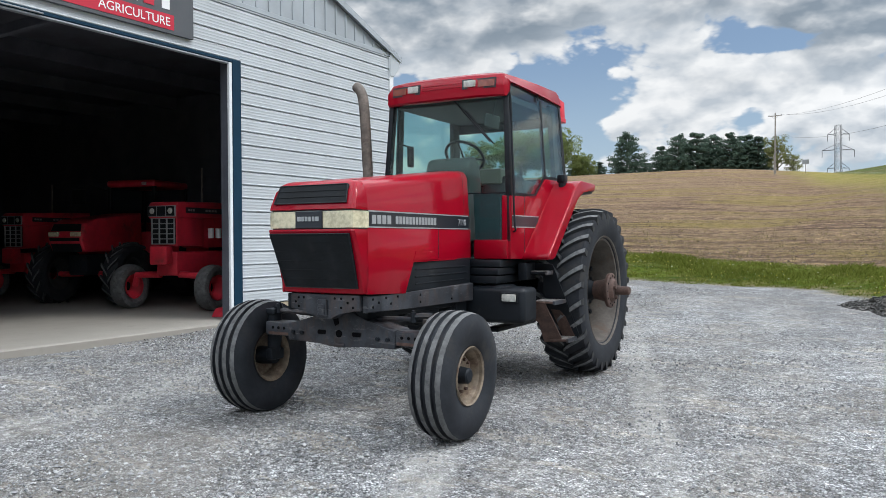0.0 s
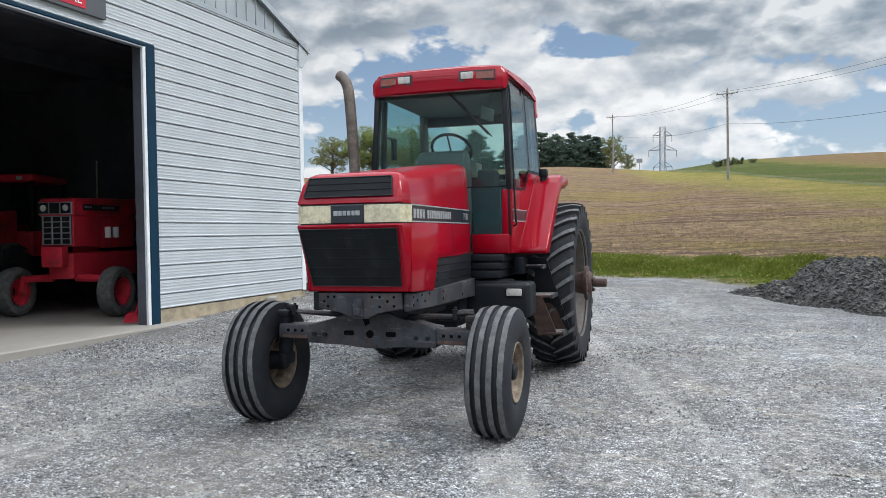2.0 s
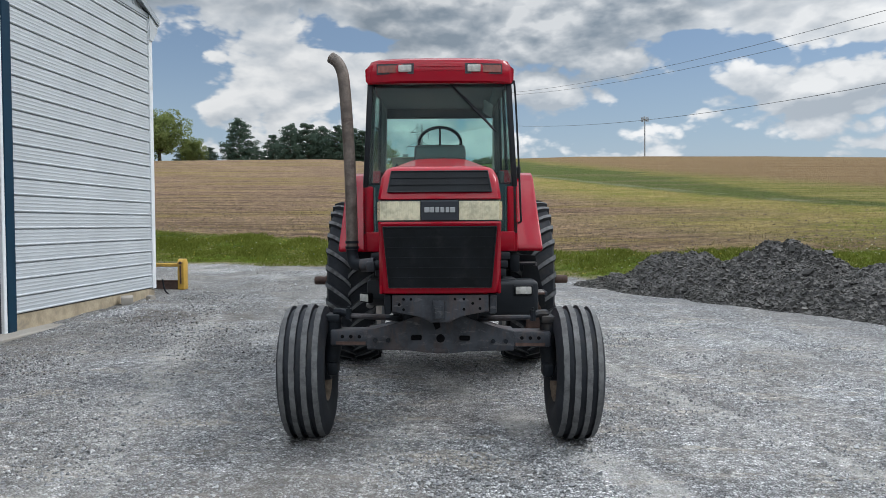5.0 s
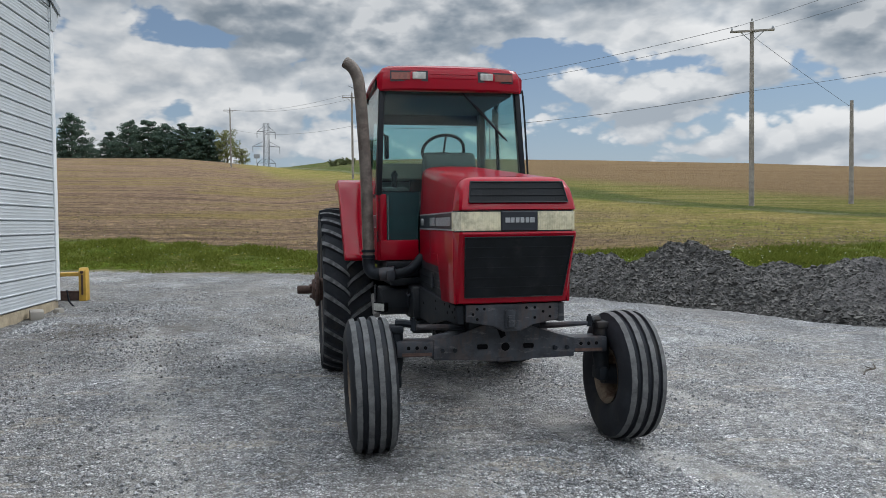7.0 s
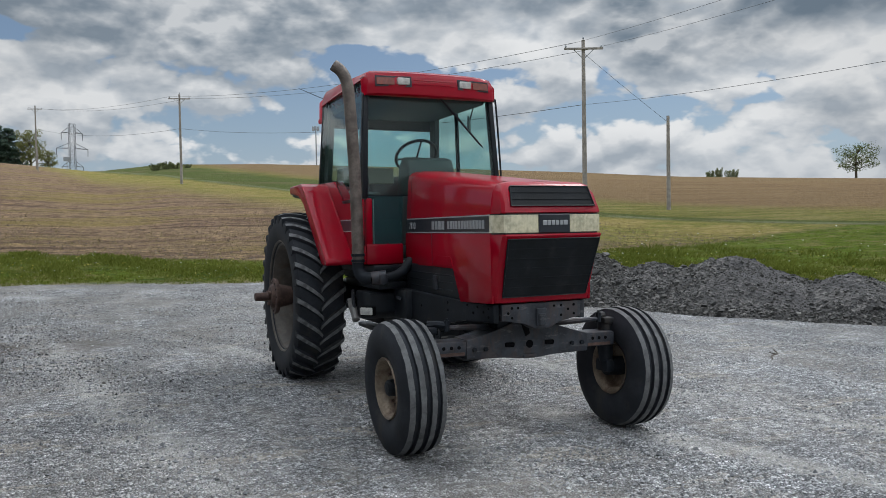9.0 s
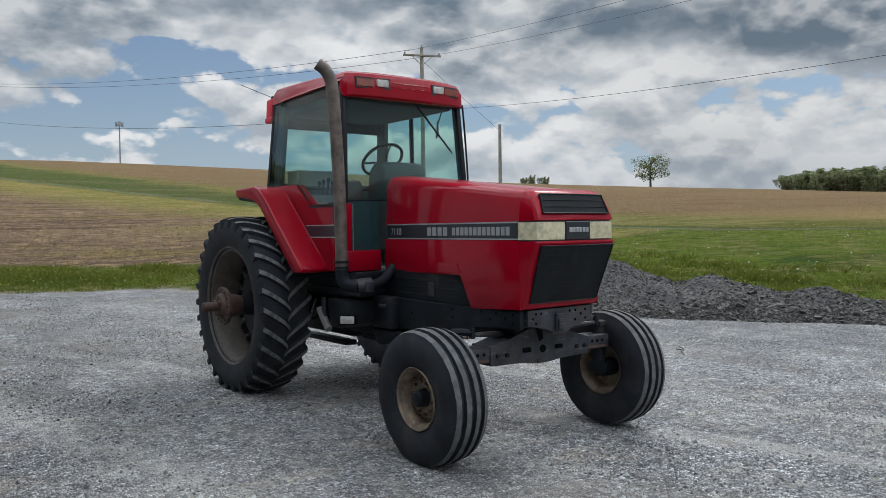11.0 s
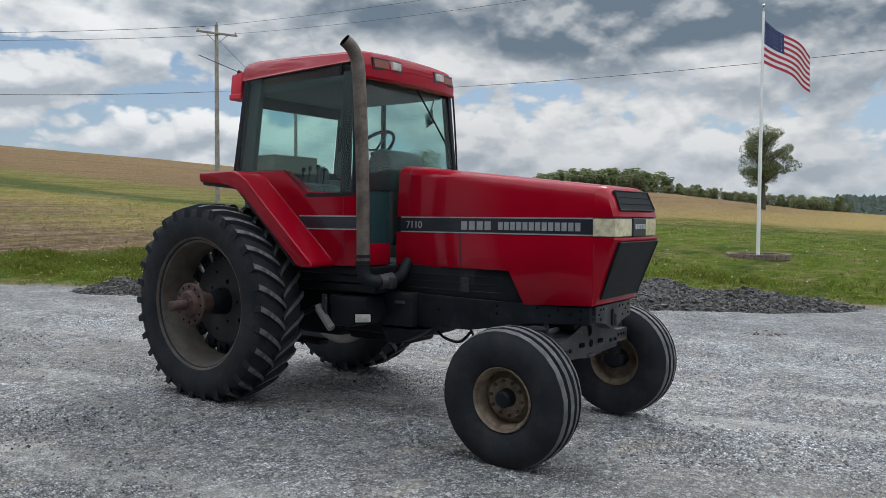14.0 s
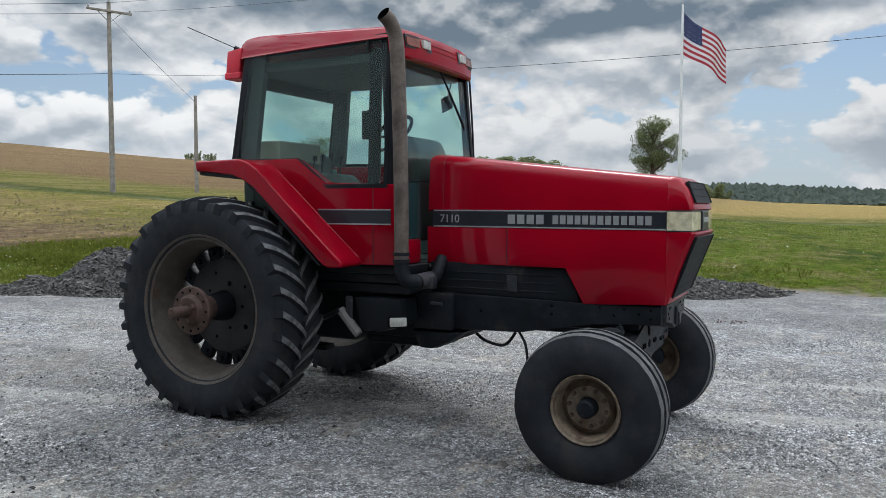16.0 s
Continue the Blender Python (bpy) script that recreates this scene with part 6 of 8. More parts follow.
    # inside: dashboard cowl, column, wheel, seat, console, mirror
    q = bm_new()
    prism(q, [(-1.47, 1.40), (-1.47, 2.12), (-1.42, 2.22), (-1.30, 2.25), (-1.20, 2.17), (-1.16, 2.0), (-1.20, 1.40)], -0.24, 0.24, 0.03, seg=3)
    tp("dashboard", q, "cab_plastic", "dark rounded dashboard")
    q = bm_new()
    tube(q, [(0, -1.22, 1.7), (0, -1.06, 2.24)], 0.035, 10)
    ring = bm_new()
    cen, axis = Vector((0, -1.07, 2.285)), Vector((0, 0.66, 0.75)).normalized()
    u, w = Vector((1, 0, 0)), axis.cross(Vector((1, 0, 0)))
    pts = [cen + 0.205 * (u * math.cos(a) + w * math.sin(a)) for a in np.linspace(0, 2 * math.pi, 33)]
    tube(ring, pts, 0.016, 8, caps=False)
    for a in (0.3, 2.84, 4.71):
        tube(ring, [cen - axis * 0.03, cen + 0.2 * (u * math.cos(a) + w * math.sin(a))], 0.010, 6)
    col = tp("steering_column", q, "cab_plastic", "dark steering column")
    tp("steering_wheel", ring, "black", "black steering wheel", col)
    q = bm_new()
    box(q, (-0.25, -0.72, 1.66), (0.25, -0.22, 1.80), 0.05, 3)
    tp("seat_cushion", q, "seat", "grey fabric seat cushion")
    q = bm_new()
    box(q, (-0.24, -0.09, 0), (0.24, 0.04, 0.44), 0.05, 3, m=pose(0.04, -0.24, 1.70, -10))
    tp("seat_back", q, "seat", "grey fabric seat back")
    q = bm_new()
    box(q, (-0.17, -0.60, 1.24), (0.17, -0.30, 1.67), 0.03, 2)
    tp("seat_base", q, "cab_plastic", "black seat suspension base")
    q = bm_new()
    prism(q, [(-1.05, 1.24), (-1.05, 1.80), (-0.92, 1.93), (-0.50, 1.96), (-0.20, 1.96), (-0.20, 1.24)], -0.56, -0.32, 0.03, seg=2)
    con = tp("side_console", q, "cab_plastic", "dark control console")
    for y, z, r in ((-0.86, 2.05, 0.018), (-0.78, 2.08, 0.018), (-0.68, 2.07, 0.018), (-0.60, 2.06, 0.02)):
        q = bm_new()
        tube(q, [(-0.44, y + 0.02, 1.93), (-0.44, y, z)], 0.008, 6)
        tube(q, [(-0.44, y, z - 0.01), (-0.44, y - 0.003, z + 0.03)], [r, r * 0.8], 8)
        tp("lever", q, "black", "black control lever", con)
    q = bm_new()
    box(q, (-0.52, -0.30, 2.05), (0.05, -0.06, 2.22), 0.01, 1)
    tp("carton", q, "cardboard", "pale box on the rear shelf")
    q = bm_new()
    box(q, (-0.018, -0.045, -0.11), (0.018, 0.045, 0.11), 0.010, 2, m=pose(-0.575, -1.20, 2.30))
    tube(q, [(-0.62, -1.29, 2.42), (-0.58, -1.20, 2.40)], 0.01, 6)
    tp("monitor", q, "black", "black monitor on the cab pillar")
    q = bm_new()
    box(q, (-0.085, -0.010, -0.06), (0.085, 0.006, 0.07), 0.006, 2, m=pose(0.45, -1.36, 2.57, 0, 10, 58))
    tube(q, [(0.50, -1.38, 2.76), (0.46, -1.36, 2.62)], 0.006, 6)
    mirror = tp("interior_mirror", q, "cab_plastic", "small interior mirror with a dark back")
    q = bm_new()
    box(q, (-0.078, 0.004, -0.053), (0.078, 0.009, 0.063), 0.002, 1, m=pose(0.45, -1.36, 2.57, 0, 10, 58))
    tp("mirror_face", q, "mirror", "silvered mirror face", mirror)
    q = bm_new()
    box(q, (0.58, -0.95, 1.80), (0.64, -0.75, 2.02), 0.02, 2)
    tp("armrest", q, "cab_plastic", "dark armrest")
    for s, y in ((-1, -1.27), (-1, -0.30), (1, -0.75)):
        q = bm_new()
        tube(q, [(s * 0.660, y, 2.925 + 0.03 * (-0.7 - y)), (s * 0.676, y, 2.90 + 0.03 * (-0.7 - y)), (s * 0.680, y, 2.84)], 0.009, 6)
        tp("window_hinge", q, "black", "black window hinge")
    # wipers
    for pts in ([(0.09, -1.475, 2.80), (0.20, -1.487, 2.68), (0.50, -1.507, 2.36)],):
        q = bm_new()
        tube(q, pts, 0.009, 6)
        tube(q, [Vector(pts[1]) + Vector((0.02, 0.012, 0)), Vector(pts[2]) + Vector((0.03, 0.014, -0.02))], 0.007, 6)
        tp("wiper", q, "black", "black windscreen wiper")
    # left grab rail, step frame, steps
    q = bm_new()
    tube(q, smooth_path([(0.61, -1.46, 2.785), (0.67, -1.465, 2.795), (0.695, -1.465, 2.765), (0.722, -1.490, 2.2), (0.745, -1.495, 1.60), (0.75, -1.48, 1.52), (0.72, -1.46, 1.50)], 5), 0.0095, 8)
    tp("grab_rail", q, "black", "black bent grab rail beside the door")
    q = bm_new()
    box(q, (0.765, -0.44, 2.02), (0.855, -0.34, 2.105), 0.015, 2)
    tube(q, [(0.81, -0.39, 1.96), (0.81, -0.39, 2.04)], 0.04, 10)
    tp("door_stop", q, "black", "black rubber bumper on the fender")
    q = bm_new()
    quad_slab(q, [(0.55, -1.01, 1.205), (0.935, -1.00, 1.18), (1.125, -0.765, 0.47), (1.10, -0.765, 0.435), (0.935, -0.765, 0.435), (0.845, -0.85, 0.72), (0.80, -0.91, 0.91), (0.83, -0.98, 1.10), (0.55, -1.0, 1.10)], 0.012)
    steps = tp("step_frame", q, "black", "black step frame worn to rust")
    q = bm_new()
    quad_slab(q, [(0.865, -0.862, 0.72), (0.985, -0.862, 0.72), (1.085, -0.782, 0.455), (0.955, -0.782, 0.455)], 0.006)
    tp("rusted_panel", q, "rust", "bare rusty inner face", steps)
    q = bm_new()
    quad_slab(q, [(0.80, -1.20, 0.828), (0.926, -1.20, 0.822), (1.025, -1.0, 0.462), (1.015, -1.0, 0.42), (0.846, -1.0, 0.416), (0.839, -1.02, 0.48), (0.835, -1.12, 0.62), (0.78, -1.15, 0.66)], 0.012)
    tp("step_side_plate", q, "rust", "rusty step side plate", steps)
    q = bm_new()
    box(q, (0.66, -1.24, 1.03), (0.76, -1.02, 1.20), 0.02, 2)
    tp("step_bracket", q, "cast", "black step bracket", steps)
    for z, x0, x1, ya, yb, mat in ((1.11, 0.70, 0.925, -1.16, -1.0, "black"), (0.825, 0.80, 1.02, -1.20, -0.90, "rust"), (0.445, 0.85, 1.09, -1.02, -0.765, "rust")):
        q = bm_new()
        box(q, (x0, ya, z - 0.022), (x1, yb, z), 0.006, 1)
        tread = tp("step", q, mat, "worn metal step", steps)
        for i in range(5):
            q = bm_new()
            yy = ya + 0.03 + (yb - ya - 0.06) * i / 4
            box(q, (x0 + 0.015, yy - 0.011, z - 0.001), (x1 - 0.01, yy + 0.011, z + 0.007), 0.002, 1)
            tp("step_grip", q, "worn_tread", "worn bright step grip", tread)
        q = bm_new()
        box(q, (x1 - 0.012, ya - 0.005, z - 0.032), (x1 + 0.012, yb + 0.005, z + 0.008), 0.004, 1)
        tp("step_lip", q, "frame", "worn grey step edge", tread)
    # aerial at the rear of the roof
    q = bm_new()
    tube(q, [(-0.55, 0.05, 2.97), (-0.60, 0.10, 3.0)], 0.02, 8)
    tube(q, [(-0.60, 0.10, 3.0), (-0.80, 0.42, 3.16)], 0.0035, 5)
    tp("aerial", q, "black", "thin black aerial")


before = set(tractor.children)
build_cab()
for ob in tractor.children:
    if ob not in before:
        ob.location.y += 0.028


# ---- machines parked inside the shed ----
def shed_tractor(m, style):
    """A parked tractor; its nose points to -y. style 'old': square grille; 'new': sloping hood and cab."""
    root = thing("parked_tractor", m, "old red tractor with a square chrome grille on the shed floor" if style == "old" else "red cab tractor with tall front drive tyres on the shed floor", "tractor", "tractors parked in the shed")

    def ap(name, bm, mat, label="", parent=None, smooth=True):
        return part(name, bm, [M[q] for q in mat.split()], parent or root, label, smooth)
    fr = 0.40 if style == "old" else 0.62
    fy = -2.65 if style == "old" else -2.35
    fw = 0.12 if style == "old" else 0.17
    for s in (1, -1):
        bm = bm_new()
        lathe(bm, [(0.10, fr * 0.50), (0.11, fr * 0.56), (0.06, fr * 0.46), (-0.02, fr * 0.22), (-0.06, fr * 0.2), (-0.11, fr * 0.5), (-0.09, fr * 0.56), (0.0, fr * 0.5)], 32, closed=True)
        w = ap("front_wheel", bm, "red_old" if style == "old" else "disc", "front rim")
        w.matrix_local = pose(s * 0.88, fy, fr)
        bm = bm_new()
        prof = [(fw * 0.7, fr * 0.55), (fw * 1.05, fr * 0.75), (fw * 0.95, fr * 0.93), (fw * 0.5, fr * 0.985), (0, fr), (-fw * 0.5, fr * 0.985), (-fw * 0.95, fr * 0.93), (-fw * 1.05, fr * 0.75), (-fw * 0.7, fr * 0.55)]
        lathe(bm, prof, 40, closed=True)
        if style == "new":
            tyre = ap("front_tyre", bm, "rubber", "black lugged tyre")
            tyre.matrix_local = pose(s * 0.88, fy, fr)
            for e in (1, -1):
                b = bm_new()
                rows = []
                for t in (0, 0.5, 1.0):
                    x, g = e * fw * t, 0.35 * t
                    rows.append([b.verts.new((x, -r * math.cos(g + d), r * math.sin(g + d))) for d, r in ((-0.06, fr * 0.96), (-0.045, fr * 1.05), (0.045, fr * 1.05), (0.06, fr * 0.96))])
                for p, q in zip(rows, rows[1:]):
                    for c in range(3):
                        b.faces.new((p[c], q[c], q[c + 1], p[c + 1])).material_index = 1 if c == 1 else 0
                b.faces.new(rows[0])
                b.faces.new(rows[-1][::-1])
                lug_me = finish(b, "lug", [M["rubber"], M["lug_top"]])
                for i in range(16):
                    lug = new("lug", lug_me)
                    lug.parent = tyre
                    lug.matrix_local = pose(0, 0, 0, -360 * (i + (0.5 if e > 0 else 0)) / 16)
        else:
            ap("tyre", bm, "tread", "dusty grey tyre", w)
        bm = bm_new()
        lathe(bm, [(0.2, 0.47), (0.235, 0.6), (0.22, 0.76), (0.1, 0.82), (-0.1, 0.82), (-0.22, 0.76), (-0.235, 0.6), (-0.2, 0.47), (0.05, 0.45), (0.0, 0.08), (-0.04, 0.45)], 40, closed=True)
        ap("rear_wheel", bm, "rubber", "black rear tyre").matrix_local = pose(s * 0.88, 0, 0.80)
        bm = bm_new()
        prism(bm, [(0.75, 1.45), (0.3, 1.72), (-0.4, 1.72), (-0.8, 1.35), (-0.85, 1.0), (-0.80, 1.0), (-0.74, 1.32), (-0.38, 1.66), (0.28, 1.66), (0.72, 1.40)], min(s * 0.55, s * 1.05), max(s * 0.55, s * 1.05))
        ap("fender", bm, "red_old", "red rear fender")
        bm = bm_new()
        tube(bm, [(s * 0.2, fy, 0.62), (s * 0.72, fy, 0.60), (s * 0.76, fy, fr)], 0.06, 10)
        ap("axle_arm", bm, "red_old", "red front axle arm")
    bm = bm_new()
    box(bm, (-0.22, -2.75, 0.60), (0.22, 0.3, 1.02), 0.04, 2)
    ap("chassis", bm, "red_old" if style == "old" else "cast", "front frame and gearbox")
    if style == "old":
        bm = bm_new()
        prism(bm, [(-2.85, 1.62), (-2.80, 1.69), (-0.95, 1.74), (-0.95, 1.45), (-2.85, 1.40)], -0.30, 0.30, 0.03, seg=3)
        hood = ap("hood", bm, "red_old", "red hood")
        bm = bm_new()
        box(bm, (-0.27, -2.80, 0.98), (0.27, -2.05, 1.42), 0.02, 2)
        rad = ap("radiator_housing", bm, "red_old", "red radiator housing")
        bm = bm_new()
        box(bm, (-0.24, -2.05, 0.95), (0.24, -0.95, 1.45), 0.03, 2)
        eng = ap("engine", bm, "red_old", "red engine with white filters")
        for y in (-1.85, -1.62):
            bm = bm_new()
            tube(bm, [(0.27, y, 1.10), (0.27, y, 1.26)], 0.055, 12)
            ap("filter", bm, "white", "white oil filter", eng)
        bm = bm_new()
        box(bm, (-0.245, -2.825, 1.02), (0.245, -2.802, 1.405), 0.004, 1)
        back = ap("grille_panel", bm, "grille", "black grille panel", rad)
        for i in range(4):
            bm = bm_new()
            x = -0.235 + 0.157 * i
            box(bm, (x - 0.012, -2.845, 1.01), (x + 0.012, -2.822, 1.41), 0.004, 1)
            ap("grille_bar", bm, "galv", "", back)
        for i in range(6):
            bm = bm_new()
            z = 1.015 + 0.078 * i
            box(bm, (-0.245, -2.842, z - 0.008), (0.245, -2.824, z + 0.008), 0.003, 1)
            ap("grille_bar", bm, "galv", "", back)
        bm = bm_new()
        box(bm, (-0.29, -2.875, 1.43), (0.29, -2.845, 1.625), 0.012, 2)
        lp = ap("lamp_panel", bm, "galv", "chrome lamp panel", hood)
        for x in (-0.19, 0.0, 0.19):
            bm = bm_new()
            box(bm, (x - 0.085, -2.885, 1.445), (x + 0.085, -2.87, 1.61), 0.006, 1)
            ap("lamp_box", bm, "grille", "", lp)
            if x:
                bm = bm_new()
                lathe(bm, [(-2.905, 0.0), (-2.90, 0.04), (-2.882, 0.055)], 20, axis="y", centre=(x, 0, 1.53))
                ap("headlight", bm, "lamp_white", "round headlight", lp)
        bm = bm_new()
        box(bm, (0.298, -2.6, 1.50), (0.306, -1.55, 1.60))
        ap("side_stripe", bm, "decal", "black name stripe", hood, False)
        for y, w in ((-2.55, 0.05), (-2.48, 0.05), (-2.41, 0.05), (-2.05, 0.06), (-1.96, 0.06), (-1.87, 0.06), (-1.78, 0.06)):
            bm = bm_new()
            box(bm, (0.306, y, 1.535), (0.309, y + w, 1.57))
            ap("emblem_bar", bm, "silver", "silver emblem bar", hood, False)
        bm = bm_new()
        box(bm, (-0.20, -2.95, 0.80), (0.16, -2.78, 1.12), 0.02, 2)
        ap("front_weight", bm, "red_old", "faded red front bracket")
        bm = bm_new()
        tube(bm, [(0.12, -1.9, 1.7), (0.12, -1.9, 2.55)], 0.018, 8)
        ap("exhaust", bm, "exhaust", "thin exhaust pipe")
        bm = bm_new()
        box(bm, (-0.26, -0.35, 1.25), (0.26, 0.15, 1.38), 0.04, 2)
        box(bm, (-0.26, 0.08, 1.3), (0.26, 0.18, 1.75), 0.04, 2)
        ap("seat", bm, "seat", "black seat")
        bm = bm_new()
        tube(bm, [(0, -0.95, 1.5), (0, -0.62, 1.78)], 0.025, 8)
        lathe(bm, [(1.78, 0.19), (1.795, 0.2), (1.81, 0.19), (1.795, 0.18)], 24, axis="z", centre=(0, -0.6, 0), closed=True)
        ap("steering_wheel", bm, "black", "black steering wheel")
        hood.location.z = 0.20
        rad.scale.z = eng.scale.z = 1.14
    else:
        bm = bm_new()
        prism(bm, [(-3.0, 1.08), (-3.12, 1.30), (-3.10, 1.42), (-3.0, 1.66), (-2.7, 1.74), (-1.2, 1.92), (-1.2, 1.08)], -0.40, 0.40, 0.05, seg=3)
        hood = ap("hood", bm, "red_old", "red sloping hood")
        bm = bm_new()
        quad_slab(bm, [(-0.33, -3.035, 1.08), (0.33, -3.035, 1.08), (0.35, -3.13, 1.36), (-0.35, -3.13, 1.36)], 0.02)
        ap("grille_panel", bm, "grille", "black grille", hood)
        bm = bm_new()
        quad_slab(bm, [(-0.34, -3.085, 1.50), (0.34, -3.085, 1.50), (0.32, -3.02, 1.64), (-0.32, -3.02, 1.64)], 0.02)
        ap("upper_grille", bm, "grille", "black upper grille", hood)
        for s in (1, -1):
            bm = bm_new()
            box(bm, (min(s * 0.14, s * 0.37), -3.135, 1.39), (max(s * 0.14, s * 0.37), -3.08, 1.48), 0.01, 1)
            ap("headlight", bm, "headlight", "headlight lens", hood)
        bm = bm_new()
        box(bm, (-0.62, -1.05, 2.50), (0.62, 0.30, 2.66), 0.06, 3)
        roof = ap("cab_roof", bm, "red_old", "red cab roof")
        bm = bm_new()
        box(bm, (0.30, -1.068, 2.54), (0.42, -1.045, 2.61), 0.008, 1)
        ap("roof_lamp", bm, "lamp_white", "clear roof lamp", roof)
        for x, y in ((-0.57, -0.98), (0.57, -0.98), (-0.57, 0.24), (0.57, 0.24)):
            bm = bm_new()
            box(bm, (x - 0.035, y - 0.04, 1.2), (x + 0.035, y + 0.04, 2.52), 0.01, 1)
            ap("cab_pillar", bm, "black", "black cab pillar")
        bm = bm_new()
        box(bm, (-0.64, -1.1, 1.0), (0.64, 0.42, 1.5), 0.04, 2)
        ap("cab_body", bm, "red_old", "red cab body")
        bm = bm_new()
        quad_slab(bm, [(-0.53, -1.0, 1.5), (0.53, -1.0, 1.5), (0.53, -1.0, 2.5), (-0.53, -1.0, 2.5)], 0.006)
        ob = ap("windscreen", bm, "glass", "tinted windscreen", smooth=False)
        ob.visible_shadow = False
        bm = bm_new()
        box(bm, (-1.32, -1.30, 2.12), (-0.98, -1.26, 2.46), 0.02, 2)
        tube(bm, [(-0.60, -1.0, 2.42), (-0.9, -1.2, 2.54), (-1.2, -1.28, 2.48)], 0.014, 6)
        ap("side_mirror", bm, "black", "black side mirror on an arm")
    return root


shed_tractor(pose(-13.08, 12.70, FLOOR, 0, 0, 13) @ Matrix.Scale(1.10, 4), "old")
shed_tractor(pose(-15.92, 12.30, FLOOR, 0, 0, 18) @ Matrix.Scale(1.03, 4), "new")
shed_tractor(pose(-18.25, 12.6, FLOOR, 0, 0, 12) @ Matrix.Scale(1.05, 4), "old")


PUSH_X, PUSH_Y = -9.84, 14.95


def build_shed_clutter():
    ob = thing("red_implement_foot", pose(-10.55, 9.62, FLOOR, 0, 0, 20), "faded red steel implement piece on the slab by the jamb", "implement")
    bm = bm_new()
    prism(bm, [(-0.35, 0.0), (0.40, 0.0), (0.36, 0.10), (0.1, 0.16), (-0.2, 0.14)], -0.16, 0.16, 0.02)
    part("foot_plate", bm, M["red_old"], ob, "red foot plate")
    bm = bm_new()
    quad_slab(bm, [(0.02, -0.25, 0.12), (0.02, 0.3, 0.12), (0.02, 0.42, 0.62), (0.02, 0.28, 0.66)], 0.03)
    part("upright_plate", bm, M["red_old"], ob, "red upright plate")
    # yellow pusher standing behind the shed corner
    ob = thing("yellow_box_blade", pose(PUSH_X, PUSH_Y, on_land(PUSH_X, PUSH_Y)), "small yellow open-framed box blade with rusty board, behind the shed", "implement")
    for x in (0.0, -2.0):
        bm = bm_new()
        prism(bm, [(-0.10, 0.0), (0.14, 0.0), (0.14, 0.56), (0.09, 0.63), (-0.05, 0.63), (-0.10, 0.57)], x - 0.065, x + 0.065, 0.012)
        end = part("end_plate", bm, M["yellow"], ob, "yellow end plate")
        bm = bm_new()
        box(bm, (x - 0.018, -0.112, 0.12), (x + 0.018, -0.09, 0.50), 0.005, 1)
        part("slot_bar", bm, M["rust"], end, "rusty slotted bar")
        bm = bm_new()
        tube(bm, [(x, -0.125, 0.55), (x, -0.09, 0.55)], 0.030, 10)
        part("pin", bm, M["rust"], end, "rusty pin head")
    bm = bm_new()
    box(bm, (-1.93, -0.05, 0.01), (-0.06, 0.0, 0.17), 0.006, 1)
    part("cutting_board", bm, M["rust"], ob, "dark rusty cutting board")
    bm = bm_new()
    box(bm, (-1.93, -0.07, 0.165), (-0.06, -0.02, 0.195), 0.006, 1)
    part("lower_rail", bm, M["rust"], ob, "rusty lower rail")
    bm = bm_new()
    box(bm, (-1.93, -0.07, 0.47), (-0.06, 0.05, 0.545), 0.012, 1)
    part("top_rail", bm, M["yellow"], ob, "faded yellow top rail")
    bm = bm_new()
    box(bm, (-0.92, -0.10, 0.40), (-0.84, 0.06, 0.68), 0.012, 1)
    part("hitch_lug", bm, M["cast"], ob, "black hitch lug")
    # rod against the shed corner, and broken blocks along its footing
    rod = thing("steel_rod", pose(-9.80, 13.86, on_land(-9.80, 13.86)), "short black steel rod leaning at the shed corner", "rod")
    bm = bm_new()
    tube(bm, smooth_path([(0.10, 0.05, 0.0), (0.03, 0.02, 0.10), (0.0, 0.0, 0.30)], 4), 0.016, 6)
    part("bent_bar", bm, M["cast"], rod)
    for x, y, r, size in ((-9.74, 12.25, 25, 0.17), (-9.66, 13.0, -20, 0.10)):
        block = thing("concrete_chunk", pose(x, y, on_land(x, y) - 0.01, 0, 0, r), "broken pale concrete chunk at the shed footing", "concrete", "chunks by the footing")
        bm = bm_new()
        prism(bm, [(-size * 0.7, 0.0), (size * 0.75, 0.0), (size * 0.62, size * 0.85), (size * 0.1, size), (-size * 0.6, size * 0.8)], -size * 0.6, size * 0.55, 0.012)
        part("lump", bm, M["concrete"], block)
    rng = np.random.default_rng(33)
    px, py = -9.62 + np.abs(rng.normal(0, 0.16, 900)), rng.normal(11.35, 0.32, 900)
    scatter_rocks("pebble_spill", px, py, land(px, py), np.clip(rng.lognormal(-3.9, 0.35, 900), 0.010, 0.04), M["stones"], "pale pebbles spilled along the shed footing", "pebbles", 17)
    # coarse dark stone tracked along the shed side of the yard
    px, py = rng.uniform(-9.7, -3.5, 26000), rng.uniform(6.5, 20.5, 26000)
    ok = (rng.uniform(0, 1, 26000) < np.clip(1.15 - (px + 9.7) / 6.5, 0.1, 1) * (0.7 + 0.3 * np.sin(px * 2.1 + np.sin(py)) * np.sin(py * 1.3))) & (yard_edge(px, py) < -0.3)
    px, py = px[ok], py[ok]
    size = np.clip(rng.lognormal(-4.45, 0.36, len(px)), 0.006, 0.028)
    pick = rng.uniform(0, 1, len(px)) < 0.6
    scatter_rocks("coarse_stones", px[pick], py[pick], land(px[pick], py[pick]), size[pick], M["stones"], "coarse grey stones along the shed side of the yard", "gravel", 19)
    pick = ~pick
